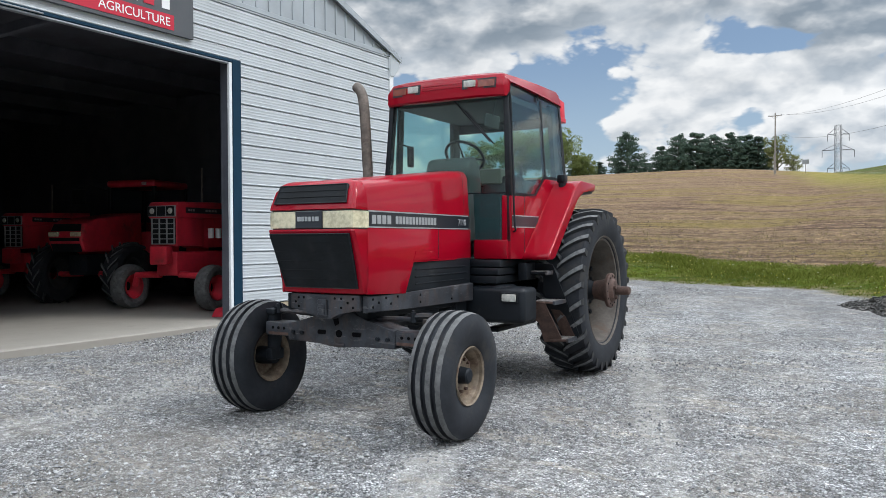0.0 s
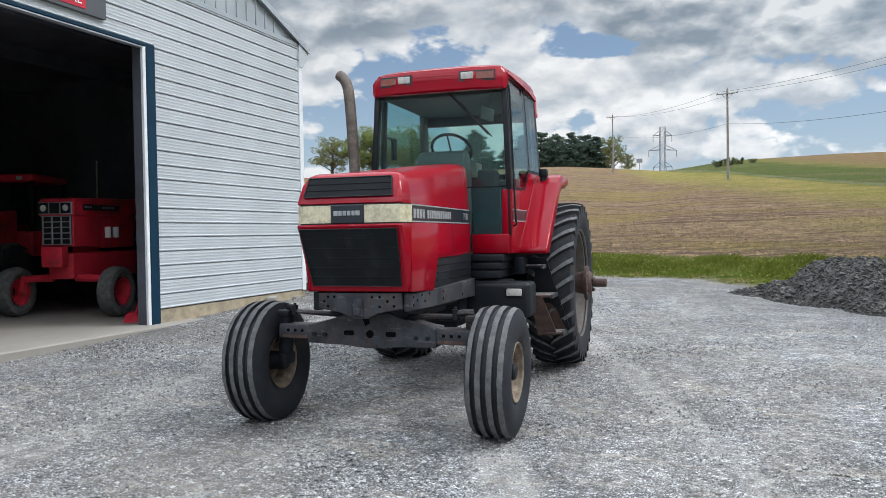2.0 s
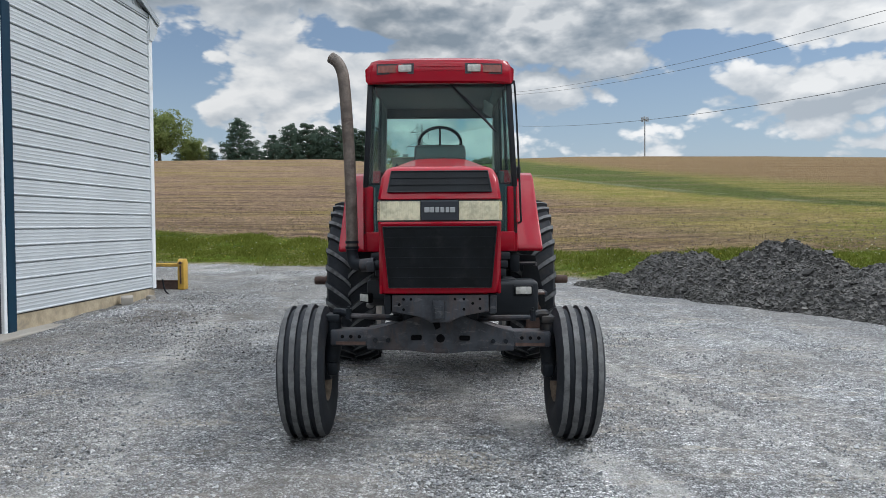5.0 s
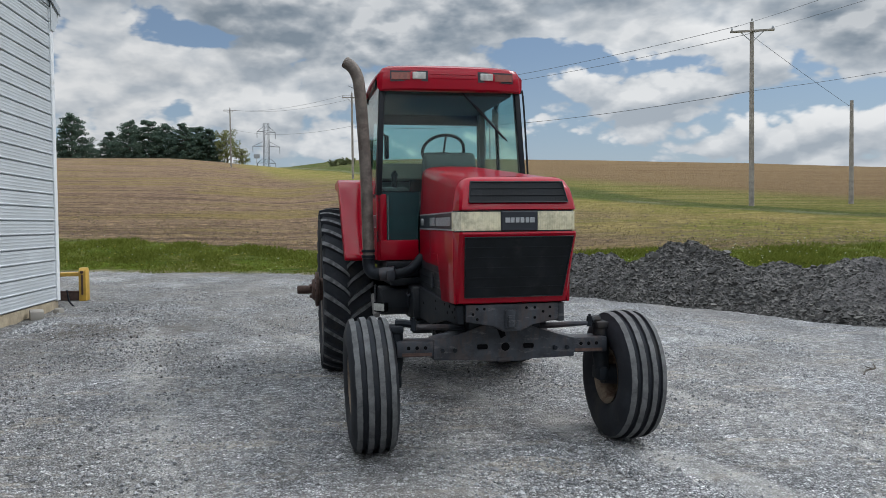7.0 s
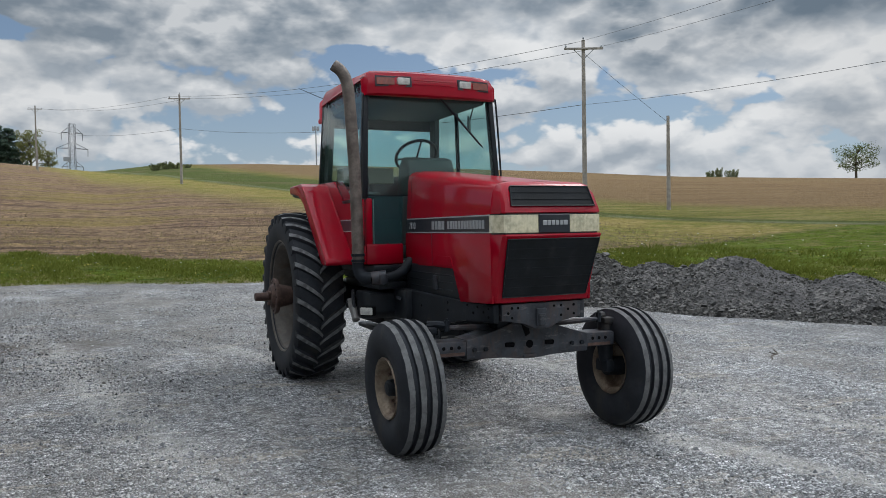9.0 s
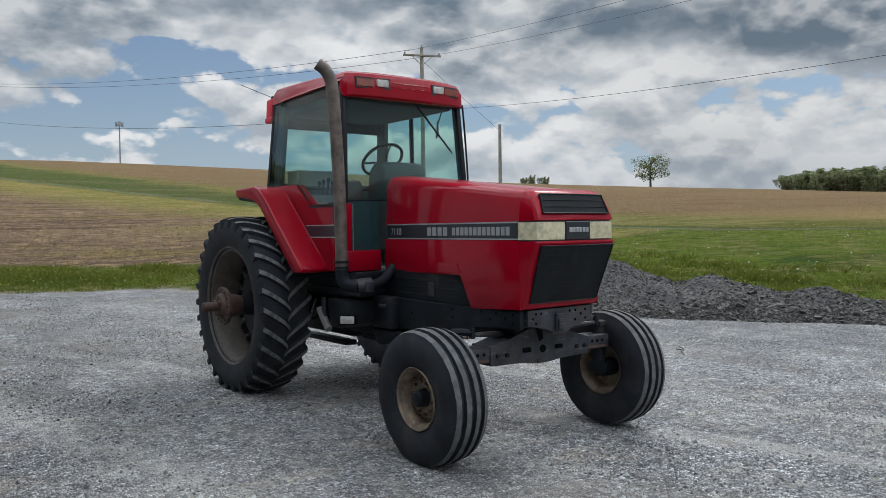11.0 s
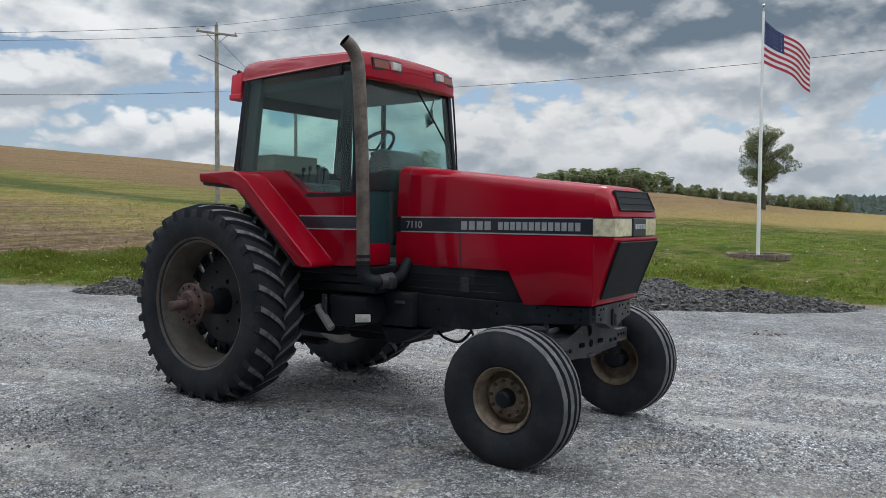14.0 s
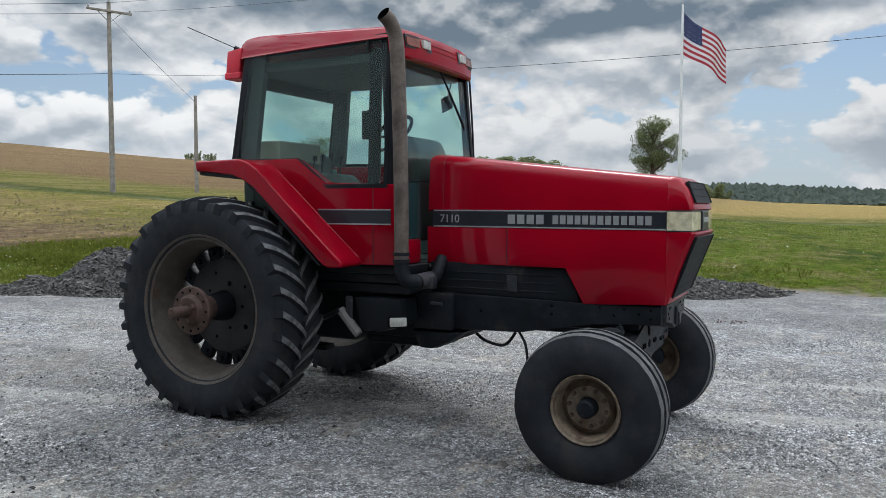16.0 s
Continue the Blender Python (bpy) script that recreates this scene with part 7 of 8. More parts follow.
    scatter_rocks("dark_stones", px[pick], py[pick], land(px[pick], py[pick]), size[pick] * 0.85, M["rubble"], "darker stones along the shed side of the yard", "gravel", 29)


build_shed_clutter()


# ---- rubble heap at the edge of the yard ----
def heap_height(x, y):
    def hill(cx, cy, h, a, b, rot):
        c, s = math.cos(rot), math.sin(rot)
        u, v = (x - cx) * c + (y - cy) * s, -(x - cx) * s + (y - cy) * c
        q = np.sqrt((u / a) ** 2 + (v / b) ** 2)
        return h * np.clip(1 - q ** 1.35, 0, 1)
    z = np.maximum(hill(2.3, 14.6, 1.27, 2.2, 1.8, -0.9), hill(0.7, 16.4, 1.04, 1.75, 1.5, -0.8))
    z = np.maximum(z, hill(3.3, 13.4, 0.90, 2.3, 1.7, -0.9))
    z = np.maximum(z, hill(4.4, 12.0, 0.98, 3.0, 2.0, -0.9))
    z = np.maximum(z, hill(5.8, 10.2, 0.72, 2.8, 1.9, -0.85))
    z = np.maximum(z, hill(6.9, 8.8, 0.58, 1.9, 1.3, -0.7))
    z = np.maximum(z, hill(8.0, 7.4, 0.40, 3.2, 1.6, -0.75))
    z = np.maximum(z, hill(-0.4, 17.4, 0.30, 1.3, 1.0, -0.6))
    foot = np.maximum(0.792 * x + 0.61 * y - 9.05, 0.952 * x + 0.305 * y - 5.85)
    return np.clip(np.minimum(z, 0.62 * foot), 0, None)


def build_heap():
    n = 190
    xs, ys = np.meshgrid(np.linspace(-4, 12, n), np.linspace(4.5, 20.5, n), indexing="ij")
    h = heap_height(xs, ys)
    bumps = np.array([[noise.fractal(Vector((x * 1.3, y * 1.3, 0)), 0.9, 2.1, 5) for y in ys[0]] for x in xs[:, 0]])
    z = land(xs, ys) - 0.05 + np.where(h > 0, h * (1 + 0.16 * bumps) + 0.05 * bumps * np.clip(h * 4, 0, 1), -0.05)
    verts = np.stack([xs, ys, z], -1).reshape(-1, 3)
    keep = (h > 0.0).reshape(-1)
    faces = []
    for i in range(n - 1):
        for j in range(n - 1):
            q = (i * n + j, (i + 1) * n + j, (i + 1) * n + j + 1, i * n + j + 1)
            if any(keep[k] for k in q):
                faces.append(q)
    ob = new("gravel_mound", arrays("gravel_mound", verts.tolist(), faces, M["pile"], True))
    tagged(ob, "long dark grey heap of crushed stone at the yard edge", "gravel heap")
    rng = np.random.default_rng(5)
    px, py = rng.uniform(-3.5, 11.5, 260000), rng.uniform(5, 20, 260000)
    hh = heap_height(px, py)
    ok = (hh > 0.02) & (rng.uniform(0, 1, 260000) < 0.55 + 0.4 * (0.25 > hh))
    px, py, hh = px[ok][:66000], py[ok][:66000], hh[ok][:66000]
    size = np.clip(rng.lognormal(-3.98, 0.50, len(px)), 0.008, 0.10)
    soft_top = np.clip(1.5 - np.hypot(px - 4.6, py - 10.6) / 2.4, 0, 1) * np.clip((hh - 0.12) / 0.25, 0, 1)
    size = np.where(rng.uniform(0, 1, len(px)) < 0.85 * soft_top, size * 0.42, size)
    gi, gj = (px + 4) / 16 * (n - 1), (py - 4.5) / 16 * (n - 1)
    i0, j0 = gi.astype(int), gj.astype(int)
    fi, fj = gi - i0, gj - j0
    pz = z[i0, j0] * (1 - fi) * (1 - fj) + z[i0 + 1, j0] * fi * (1 - fj) + z[i0, j0 + 1] * (1 - fi) * fj + z[i0 + 1, j0 + 1] * fi * fj
    scatter_rocks("rubble_stones", px, py, pz, size, M["rubble"], "loose dark grey broken stones on the heap", "stones", 7, True)


build_heap()


def build_yard_stones():
    rng = np.random.default_rng(11)
    n = 420000
    x, y = rng.uniform(-12, 10, n), rng.uniform(-0.5, 20, n)
    near = np.minimum(np.hypot(x + 2, y - 1.5), np.hypot(x + 7.5, y - 3.0))
    patch = np.sin(x * 1.7 + 2 * np.sin(y * 0.9)) * np.sin(y * 1.3 + 1.5 * np.sin(x * 0.7))
    ok = (yard_edge(x, y) < 0.1) & (rng.uniform(0, 1, n) < np.clip(1.25 - near / 11, 0.08, 1) * (0.62 + 0.35 * patch)) & (x > WX + 0.4) & (heap_height(x, y) < 0.02)
    x, y = x[ok][:165000], y[ok][:165000]
    size = np.clip(rng.lognormal(-4.66, 0.36, len(x)), 0.004, 0.021)
    scatter_rocks("yard_stones", x, y, land(x, y), size, M["stones"], "loose pale grey crushed stones over the yard", "gravel", 3)


build_yard_stones()


def build_grass():
    rng = np.random.default_rng(21)

    def blades(name, x, y, height, width, mat, label, per=4):
        n = len(x)
        x, y, height = np.repeat(x, per), np.repeat(y, per), np.repeat(height, per) * rng.uniform(0.55, 1.15, n * per)
        a = rng.uniform(0, 2 * math.pi, n * per)
        lean = rng.uniform(0.25, 1.15, n * per) * height
        jx, jy = rng.normal(0, 0.05, n * per), rng.normal(0, 0.05, n * per)
        z = land(x, y) - 0.01
        c, s = np.cos(a), np.sin(a)
        w = width * rng.uniform(0.6, 1.4, n * per)
        p0 = np.stack([x + jx - s * w, y + jy + c * w, z], -1)
        p1 = np.stack([x + jx + s * w, y + jy - c * w, z], -1)
        p2 = np.stack([x + jx + c * lean * 0.4 + s * w * 0.6, y + jy + s * lean * 0.4 - c * w * 0.6, z + height * 0.6], -1)
        p3 = np.stack([x + jx + c * lean, y + jy + s * lean, z + height], -1)
        v = np.stack([p0, p1, p2, p3], 1).reshape(-1, 3)
        f = (np.array([(0, 1, 2), (0, 2, 3)])[None] + 4 * np.arange(n * per)[:, None, None]).reshape(-1, 3)
        ob = new(name, arrays(name, v.tolist(), f.tolist(), mat))
        tagged(ob, label, "grass", kind="stuff")
    n = 100000
    x, y = rng.uniform(-24, 14, n), rng.uniform(5, 36, n)
    d = yard_edge(x, y)
    f = np.minimum(0.387 * x + 0.922 * y - 22.4, y - 22.5)
    ok = (d > -0.15) & (f < 0.2) & (d < 12) & (heap_height(x, y) < 0.05) & (rng.uniform(0, 1, n) < np.clip((13.5 - x) / 6, 0, 1))
    x, y, d = x[ok][:28000], y[ok][:28000], d[ok][:28000]
    blades("verge_grass", x, y, np.clip(0.055 + 0.020 * rng.normal(size=len(x)) + 0.022 * (np.sin(x * 0.9) * np.sin(y * 1.3)) + 0.15 * np.clip(d / 2.2 - 0.25, 0, 1) * np.clip(0.35 + np.sin(x * 1.7 + 2.0 * np.sin(x * 0.61)) * np.sin(y * 1.1 + x * 0.4), 0, 1), 0.02, 0.27), 0.015, M["grass_blade"], "uneven green verge grass along the yard")
    sel = rng.uniform(0, 1, len(x)) < 0.030
    fx, fy = x[sel], y[sel]
    scatter_rocks("dandelions", fx, fy, land(fx, fy) + rng.uniform(0.06, 0.16, len(fx)), rng.uniform(0.016, 0.030, len(fx)), M["dandelion"], "yellow-green dandelion heads in the verge", "flowers", 23)
    sel = rng.uniform(0, 1, len(x)) < 0.022
    fx, fy = x[sel], y[sel]
    scatter_rocks("seed_heads", fx, fy, land(fx, fy) + rng.uniform(0.08, 0.24, len(fx)), rng.uniform(0.011, 0.024, len(fx)), M["flower"], "white dandelion seed heads in the verge", "flowers", 9)
    n = 44000
    x, y = 7 + 39 * rng.uniform(0, 1, n) ** 1.5, rng.uniform(-12, 26, n)
    ok = (yard_edge(x, y) > -0.1) & (heap_height(x, y) < 0.05)
    x, y = x[ok][:24000], y[ok][:24000]
    blades("lawn_grass", x, y, rng.uniform(0.02, 0.06, len(x)), 0.012, M["grass_blade"], "short green lawn grass round the flagpole", 3)
    sel = rng.uniform(0, 1, len(x)) < 0.012
    fx, fy = x[sel], y[sel]
    scatter_rocks("lawn_flowers", fx, fy, land(fx, fy) + 0.06, rng.uniform(0.018, 0.04, len(fx)), M["flower"], "white flower heads in the lawn", "flowers", 12)
    n = 16000
    x, y = rng.uniform(-26, 16, n), rng.uniform(22, 52, n)
    f = np.minimum(0.387 * x + 0.922 * y - 22.4, y - 22.5)
    ok = (f > -0.5) & (rng.uniform(0, 1, n) < 0.75 * np.exp(-f / 14))
    x, y = x[ok][:8000], y[ok][:8000]
    blades("field_stubble", x, y, rng.uniform(0.03, 0.13, len(x)), 0.014, M["straw"], "dry stubble and weeds on the brown field", 2)
    # plough clods
    n = 34000
    x, y = rng.uniform(-30, 16, n), rng.uniform(22, 60, n)
    f = np.minimum(0.387 * x + 0.922 * y - 22.4, y - 22.5)
    ok = (f > 0.3) & (rng.uniform(0, 1, n) < np.exp(-f / 9))
    x, y = x[ok], y[ok]
    scatter_rocks("soil_clods", x, y, land(x, y), np.clip(rng.lognormal(-3.75, 0.45, len(x)), 0.012, 0.07), M["clod"], "brown soil clods on the field", "soil", 14)


M["clod"] = rock_stuff("brown_soil_clods", (0.085, 0.060, 0.045), (0.15, 0.108, 0.078), (0.23, 0.175, 0.125))
build_grass()


# ---- poles, wires, towers, flag ----
def build_pole(x, y, top, arm=True, turn=0.0, label="weathered wooden utility pole with a crossarm", radius=0.16):
    z = on_land(x, y)
    ob = thing("utility_pole", pose(x, y, z), label, "utility pole", "poles along the lane")
    bm = bm_new()
    tube(bm, [(0, 0, -0.3), (0, 0, (top - z) * 0.5), (0, 0, top - z)], [radius, radius * 0.85, radius * 0.68], 14)
    part("shaft", bm, M["pole_wood"], ob, "grey weathered shaft")
    if arm:
        h = top - z - 0.55
        m = pose(0, 0, 0, 0, 0, turn)
        bm = bm_new()
        box(bm, (-1.25, -0.18, h - 0.06), (1.25, -0.06, h + 0.06), 0.01, 1, m=m)
        part("crossarm", bm, M["pole_wood"], ob, "wooden crossarm")
        for e in (-1.15, 0.0, 1.15):
            bm = bm_new()
            hh = h + (0.55 if e == 0 else 0)
            lathe(bm, [(hh + 0.05, 0.0), (hh + 0.06, 0.03), (hh + 0.14, 0.06), (hh + 0.20, 0.05), (hh + 0.24, 0.02), (hh + 0.24, 0.0)], 10, axis="z", centre=tuple(m @ Vector((e, -0.12 if e else 0.0, 0))))
            part("insulator", bm, M["galv"], ob, "grey insulator")
        for e in (-1, 1):
            bm = bm_new()
            tube(bm, [m @ Vector((e * 0.7, -0.12, h)), m @ Vector((0, -0.05, h - 0.65))], 0.025, 6)
            part("brace", bm, M["galv"], ob, "steel brace")
    return ob


POLE_C, POLE_A, POLE_E, POLE_R = (20.0, 42.8), (-2.2, 98.0), (19.5, -12.0), (-24.5, 158.0)
LINE_TURN = -12.0
build_pole(*POLE_C, 13.4, turn=-20)
build_pole(*POLE_A, 18.1, turn=LINE_TURN)
build_pole(*POLE_E, on_land(*POLE_E) + 11.6, turn=0)
build_pole(*POLE_R, 1.45 + 160 * math.tan(radians(8.34)), turn=LINE_TURN)
build_pole(27.6, 44.2, 9.05, False, label="plain grey wooden guy pole", radius=0.15)


def build_ridge_marks():
    post = thing("marker_post", pose(-23.3, 149.0, on_land(-23.3, 149.0)), "thin grey marker post on the ridge", "post")
    bm = bm_new()
    tube(bm, [(0, 0, -0.2), (0, 0, 3.9)], 0.07, 8)
    part("post_shaft", bm, M["pole_wood"], post)
    sign = thing("ridge_sign", pose(-20.1, 165.1, on_land(-20.1, 165.1)), "small grey sign plate on a post at the ridge", "sign")
    bm = bm_new()
    tube(bm, [(0, 0.05, -0.2), (0, 0.05, 2.7)], 0.05, 8)
    part("post_shaft", bm, M["pole_wood"], sign)
    bm = bm_new()
    box(bm, (-0.6, -0.02, 1.9), (0.6, 0.0, 2.75), 0.01, 1)
    part("sign_plate", bm, M["galv"], sign, "plain grey plate")


build_ridge_marks()


def wire(name, a, b, sag, r=0.013, label="dark overhead power line"):
    bm = bm_new()
    pts = []
    for i in range(25):
        t = i / 24
        p = Vector(a).lerp(Vector(b), t)
        p.z -= sag * 4 * t * (1 - t)
        pts.append(p)
    tube(bm, pts, r, 5)
    tagged(part(name, bm, M["wire"]), label, "cable", "overhead wires")


def string_wires():
    tops = [(*POLE_R, 1.45 + 160 * math.tan(radians(8.34))), (*POLE_A, 18.1), (*POLE_C, 13.4), (*POLE_E, on_land(*POLE_E) + 11.6)]
    for (xa, ya, za), (xb, yb, zb) in zip(tops, tops[1:]):
        d = Vector((xb - xa, yb - ya, 0)).normalized()
        side = Vector((-d.y, d.x, 0))
        sag = 0.9
        r = 0.009 if ya < 60 else 0.015
        for off, dz in ((-1.15, -0.35), (1.15, -0.35)):
            wire("power_line", Vector((xa, ya, za + dz)) + side * off, Vector((xb, yb, zb + dz)) + side * off, sag, r)
        wire("telephone_line", (xa, ya, za - 4.1), (xb, yb, zb - 4.1), sag * 1.2, r * 1.15, "dark telephone cable below the power lines")
    wire("guy_wire", (*POLE_C, 12.6), (27.6, 44.2, 8.6), 0.05, 0.012, "thin guy wire between two poles")


string_wires()


def build_flag():
    x, y = 17.0, 9.45
    z = on_land(x, y)
    top = 8.35
    ob = thing("flagpole", pose(x, y, z), "tall white flagpole with a ball finial in a stone ring", "flagpole")
    bm = bm_new()
    tube(bm, [(0, 0, -0.1), (0, 0, 4), (0, 0, top - z)], [0.062, 0.055, 0.036], 16)
    part("shaft", bm, M["alu"], ob, "white painted shaft")
    bm = bm_new()
    tube(bm, [(0, 0, top - z), (0, 0, top - z + 0.12)], 0.012, 8)
    bmesh.ops.create_uvsphere(bm, u_segments=12, v_segments=8, radius=0.05, matrix=Matrix.Translation((0, 0, top - z + 0.2)))
    part("finial", bm, M["chrome"], ob, "metal ball finial")
    bm = bm_new()
    tube(bm, [(0.09, -0.02, 0.9), (0.085, -0.02, 4), (0.05, -0.02, top - z - 0.1)], 0.006, 5)
    part("halyard", bm, M["white"], ob, "white halyard")
    ring = thing("stone_ring", pose(x, y, z), "low ring of brown edging blocks round the flagpole", "edging")
    for row in range(2):
        for i in range(18):
            a = 2 * math.pi * (i + 0.5 * row) / 18
            bm = bm_new()
            box(bm, (-0.158, -0.07, -0.06 + 0.125 * row), (0.158, 0.07, 0.062 + 0.058 * row + 0.006 * (i % 3)), 0.008, 1, m=pose(0.91 * math.cos(a), 0.91 * math.sin(a), 0, 0, 0, math.degrees(a) + 90))
            part("edging_block", bm, M["edge_stone"], ring)
    # cloth hanging in soft folds from its hoist
    nu, nv, L, H = 40, 26, 2.15, 1.35
    verts, faces, mats = [], [], []
    for i in range(nu + 1):
        u = i / nu
        for j in range(nv + 1):
            v = j / nv
            fold = 0.16 * math.sin(u * 7.5 + v * 1.1) * (0.25 + u)
            out = u * L * 0.70
            drop = u * L * 0.56 + 0.20 * u * u * v
            verts.append((0.06 + out * 0.80 + 0.25 * fold, -0.55 * out + fold, -v * H * (1 - 0.30 * u) - drop))
    for i in range(nu):
        for j in range(nv):
            a = i * (nv + 1) + j
            faces.append((a, a + nv + 1, a + nv + 2, a + 1))
            u, v = (i + 0.5) / nu, (j + 0.5) / nv
            stripe = int(v * 13) % 2
            mats.append(2 if (u < 0.40 and v < 7 / 13) else stripe)
    me = arrays("flag", verts, faces, [M["flag_red"], M["flag_white"], M["flag_blue"]], True)
    me.polygons.foreach_set("material_index", mats)
    fl = thing("flag", pose(x, y, top - 0.28, 0, 0, -35), "red and white striped flag with navy canton, hanging limp", "flag")
    cloth = new("cloth", me)
    cloth.parent = fl
    for r in range(5):
        for c in range(6):
            bm = bm_new()
            u, v = 0.035 + 0.062 * c + 0.01, 0.05 + 0.105 * r
            i, j = int(u * nu), int(v * nv)
            p, q, w = (Vector(verts[i * (nv + 1) + j]), Vector(verts[(i + 1) * (nv + 1) + j]), Vector(verts[i * (nv + 1) + j + 1]))
            nn = (q - p).cross(w - p).normalized()
            e, g = (q - p).normalized() * 0.018, (w - p).normalized() * 0.018
            for sg in (0.006, -0.006):
                o = p + nn * sg
                bm.faces.new([bm.verts.new(o + k) for k in (e, g, -e, -g)])
            part("star_patch", bm, M["flag_white"], cloth, "small white patch", smooth=False)


build_flag()


def build_lattice_tower():
    x, y = -0.087 * 560, 0.996 * 560
    base = on_land(x, y)
    top = 1.44 + 560 * math.tan(radians(7.29))
    base = base - 0.5
    ob = thing("transmission_tower", pose(x, y, base, 0, 0, 20), "grey steel lattice transmission tower beyond the ridge", "pylon")
    H = top - base

    def half(z):
        return 1.7 + max(0.0, H - 28 - z) * 0.10
    bm = bm_new()
    for sx in (-1, 1):
        for sy in (-1, 1):
            tube(bm, [(sx * half(z), sy * half(z), z) for z in (0, H * 0.3, H * 0.62, H)], 0.13, 5)
    part("legs", bm, M["far_steel"], ob, "steel corner legs")
    bm = bm_new()
    zs = [H - 5.0 * q for q in range(int(H / 5.0), -1, -1)]
    for a, b in zip(zs, zs[1:]):
        for sx, sy, tx, ty in ((-1, -1, 1, -1), (1, -1, 1, 1), (1, 1, -1, 1), (-1, 1, -1, -1)):
            p, q = (sx * half(a), sy * half(a), a), (tx * half(b), ty * half(b), b)
            r, s = (tx * half(a), ty * half(a), a), (sx * half(b), sy * half(b), b)
            tube(bm, [p, q], 0.075, 4)
            tube(bm, [r, s], 0.075, 4)
            tube(bm, [q, s], 0.075, 4)
    tagged(part("bracing", bm, M["far_steel"], ob, "steel cross bracing"), kind="stuff")
    for z, w in ((H - 27.5, 6.5), (H - 15.8, 9.6), (H - 5.6, 6.5)):
        for s in (-1, 1):
            bm = bm_new()
            tube(bm, [(s * 2.2, -2, z), (s * w, 0, z - 0.4)], 0.18, 4)
            tube(bm, [(s * 2.2, 2, z), (s * w, 0, z - 0.4)], 0.18, 4)
            tube(bm, [(s * 2.2, 0, z + 3.2), (s * w, 0, z - 0.4)], 0.18, 4)
            tube(bm, [(s * w, 0, z - 0.4), (s * w, 0, z - 4.8)], 0.2, 5)
            part("cross_arm", bm, M["far_steel"], ob, "tapered steel arm with hanging insulators")
    # distant mobile mast
    r = 600
    x, y = -2.5 + r * math.sin(radians(11.6)), r * math.cos(radians(11.6))
    top = 1.45 + r * math.tan(radians(7.53))
    low = on_land(x, y) - 0.5
    up = top - low - 36
    mast = thing("cell_mast", pose(x, y, top - 36), "slender grey mobile mast on the far ridge", "mast")
    bm = bm_new()
    tube(bm, [(0, 0, -up), (0, 0, 36)], [0.8, 0.4], 10)
    part("shaft", bm, M["galv"], mast, "grey tubular shaft")
    for i in range(9):
        a = 2 * math.pi * i / 9
        bm = bm_new()
        box(bm, (-0.3, -0.15, 32.2), (0.3, 0.15, 35.6), 0.05, 1, m=pose(2.6 * math.cos(a), 2.6 * math.sin(a), 0, 0, 0, math.degrees(a) + 90))
        part("antenna_panel", bm, M["galv"], mast)
    bm = bm_new()
    lathe(bm, [(33.2, 2.5), (33.5, 2.6), (33.8, 2.5), (33.5, 2.3)], 18, axis="z", closed=True)
    part("platform_ring", bm, M["galv"], mast, "grey platform ring")


build_lattice_tower()


# ---- trees ----
def leaf_cloud(rng, centres, radii, n, size, flatten=1.0):
    """Small tilted leaf clumps, as quads, spread through a set of balls."""
    k = rng.integers(0, len(centres), n)
    d = rng.normal(size=(n, 3))
    d /= np.linalg.norm(d, axis=1)[:, None]
    c = centres[k] + d * (radii[k] * rng.uniform(0.35, 1.08, n) ** 0.6)[:, None] * np.array([1, 1, flatten])
    u = rng.normal(size=(n, 3))
    u /= np.linalg.norm(u, axis=1)[:, None]
    v = np.cross(u, rng.normal(size=(n, 3)))
    v /= np.linalg.norm(v, axis=1)[:, None]
    s = (size * rng.uniform(0.5, 1.5, n))[:, None]
    q = np.stack([c - u * s, c + v * s * 0.6, c + u * s, c - v * s * 0.6], 1).reshape(-1, 3)
    f = np.arange(4 * n).reshape(-1, 4)
    return q, f


def broad_tree(seed, h, w, leaf_mat, n, size, open_crown=0.5):
    rng = np.random.default_rng(seed)
    bm = bm_new()
    tube(bm, smooth_path([(0, 0, -0.4), (0.1, 0.05, h * 0.25), (0.0, 0.1, h * 0.5), (0.15, 0, h * 0.8)], 4), np.linspace(0.035 * h, 0.006 * h, 13).tolist(), 8)
    tips = []
    for i in range(16):
        a = 2 * math.pi * i * 0.381966 * 1.0
        z0 = h * (0.22 + 0.5 * i / 16)
        reach = w * 0.5 * (0.55 + 0.45 * rng.uniform()) * math.sin(math.pi * min(0.95, 0.30 + 0.62 * i / 16)) ** 0.6
        p0 = Vector((0.05, 0.05, z0))
        p2 = Vector((reach * math.cos(a), reach * math.sin(a), z0 + h * rng.uniform(0.10, 0.26)))
        p1 = p0.lerp(p2, 0.5) + Vector((0, 0, h * 0.02))
        tube(bm, [p0, p1, p2], [0.012 * h, 0.008 * h, 0.003 * h], 5)
        tips += [p2, p1.lerp(p2, 0.4)]
    tips += [Vector((0, 0, h * 0.88)), Vector((0.1 * w, 0, h * 0.8)), Vector((-0.1 * w, 0.05 * w, h * 0.78))]
    for i in range(34):
        d = Vector(rng.normal(size=3)).normalized() * rng.uniform(0.25, 0.95)
        tips.append(Vector((d.x * w * 0.42, d.y * w * 0.42, h * (0.52 + 0.40 * d.z))))
    cen = np.array([tuple(t) for t in tips])
    rad = rng.uniform(0.08, 0.17, len(cen)) * w * (1.2 - open_crown * 0.5)
    q, f = leaf_cloud(rng, cen, rad, n, size, 0.85)
    return finish(bm, "trunk", M["bark"]), arrays("crown", q.tolist(), f.tolist(), leaf_mat)


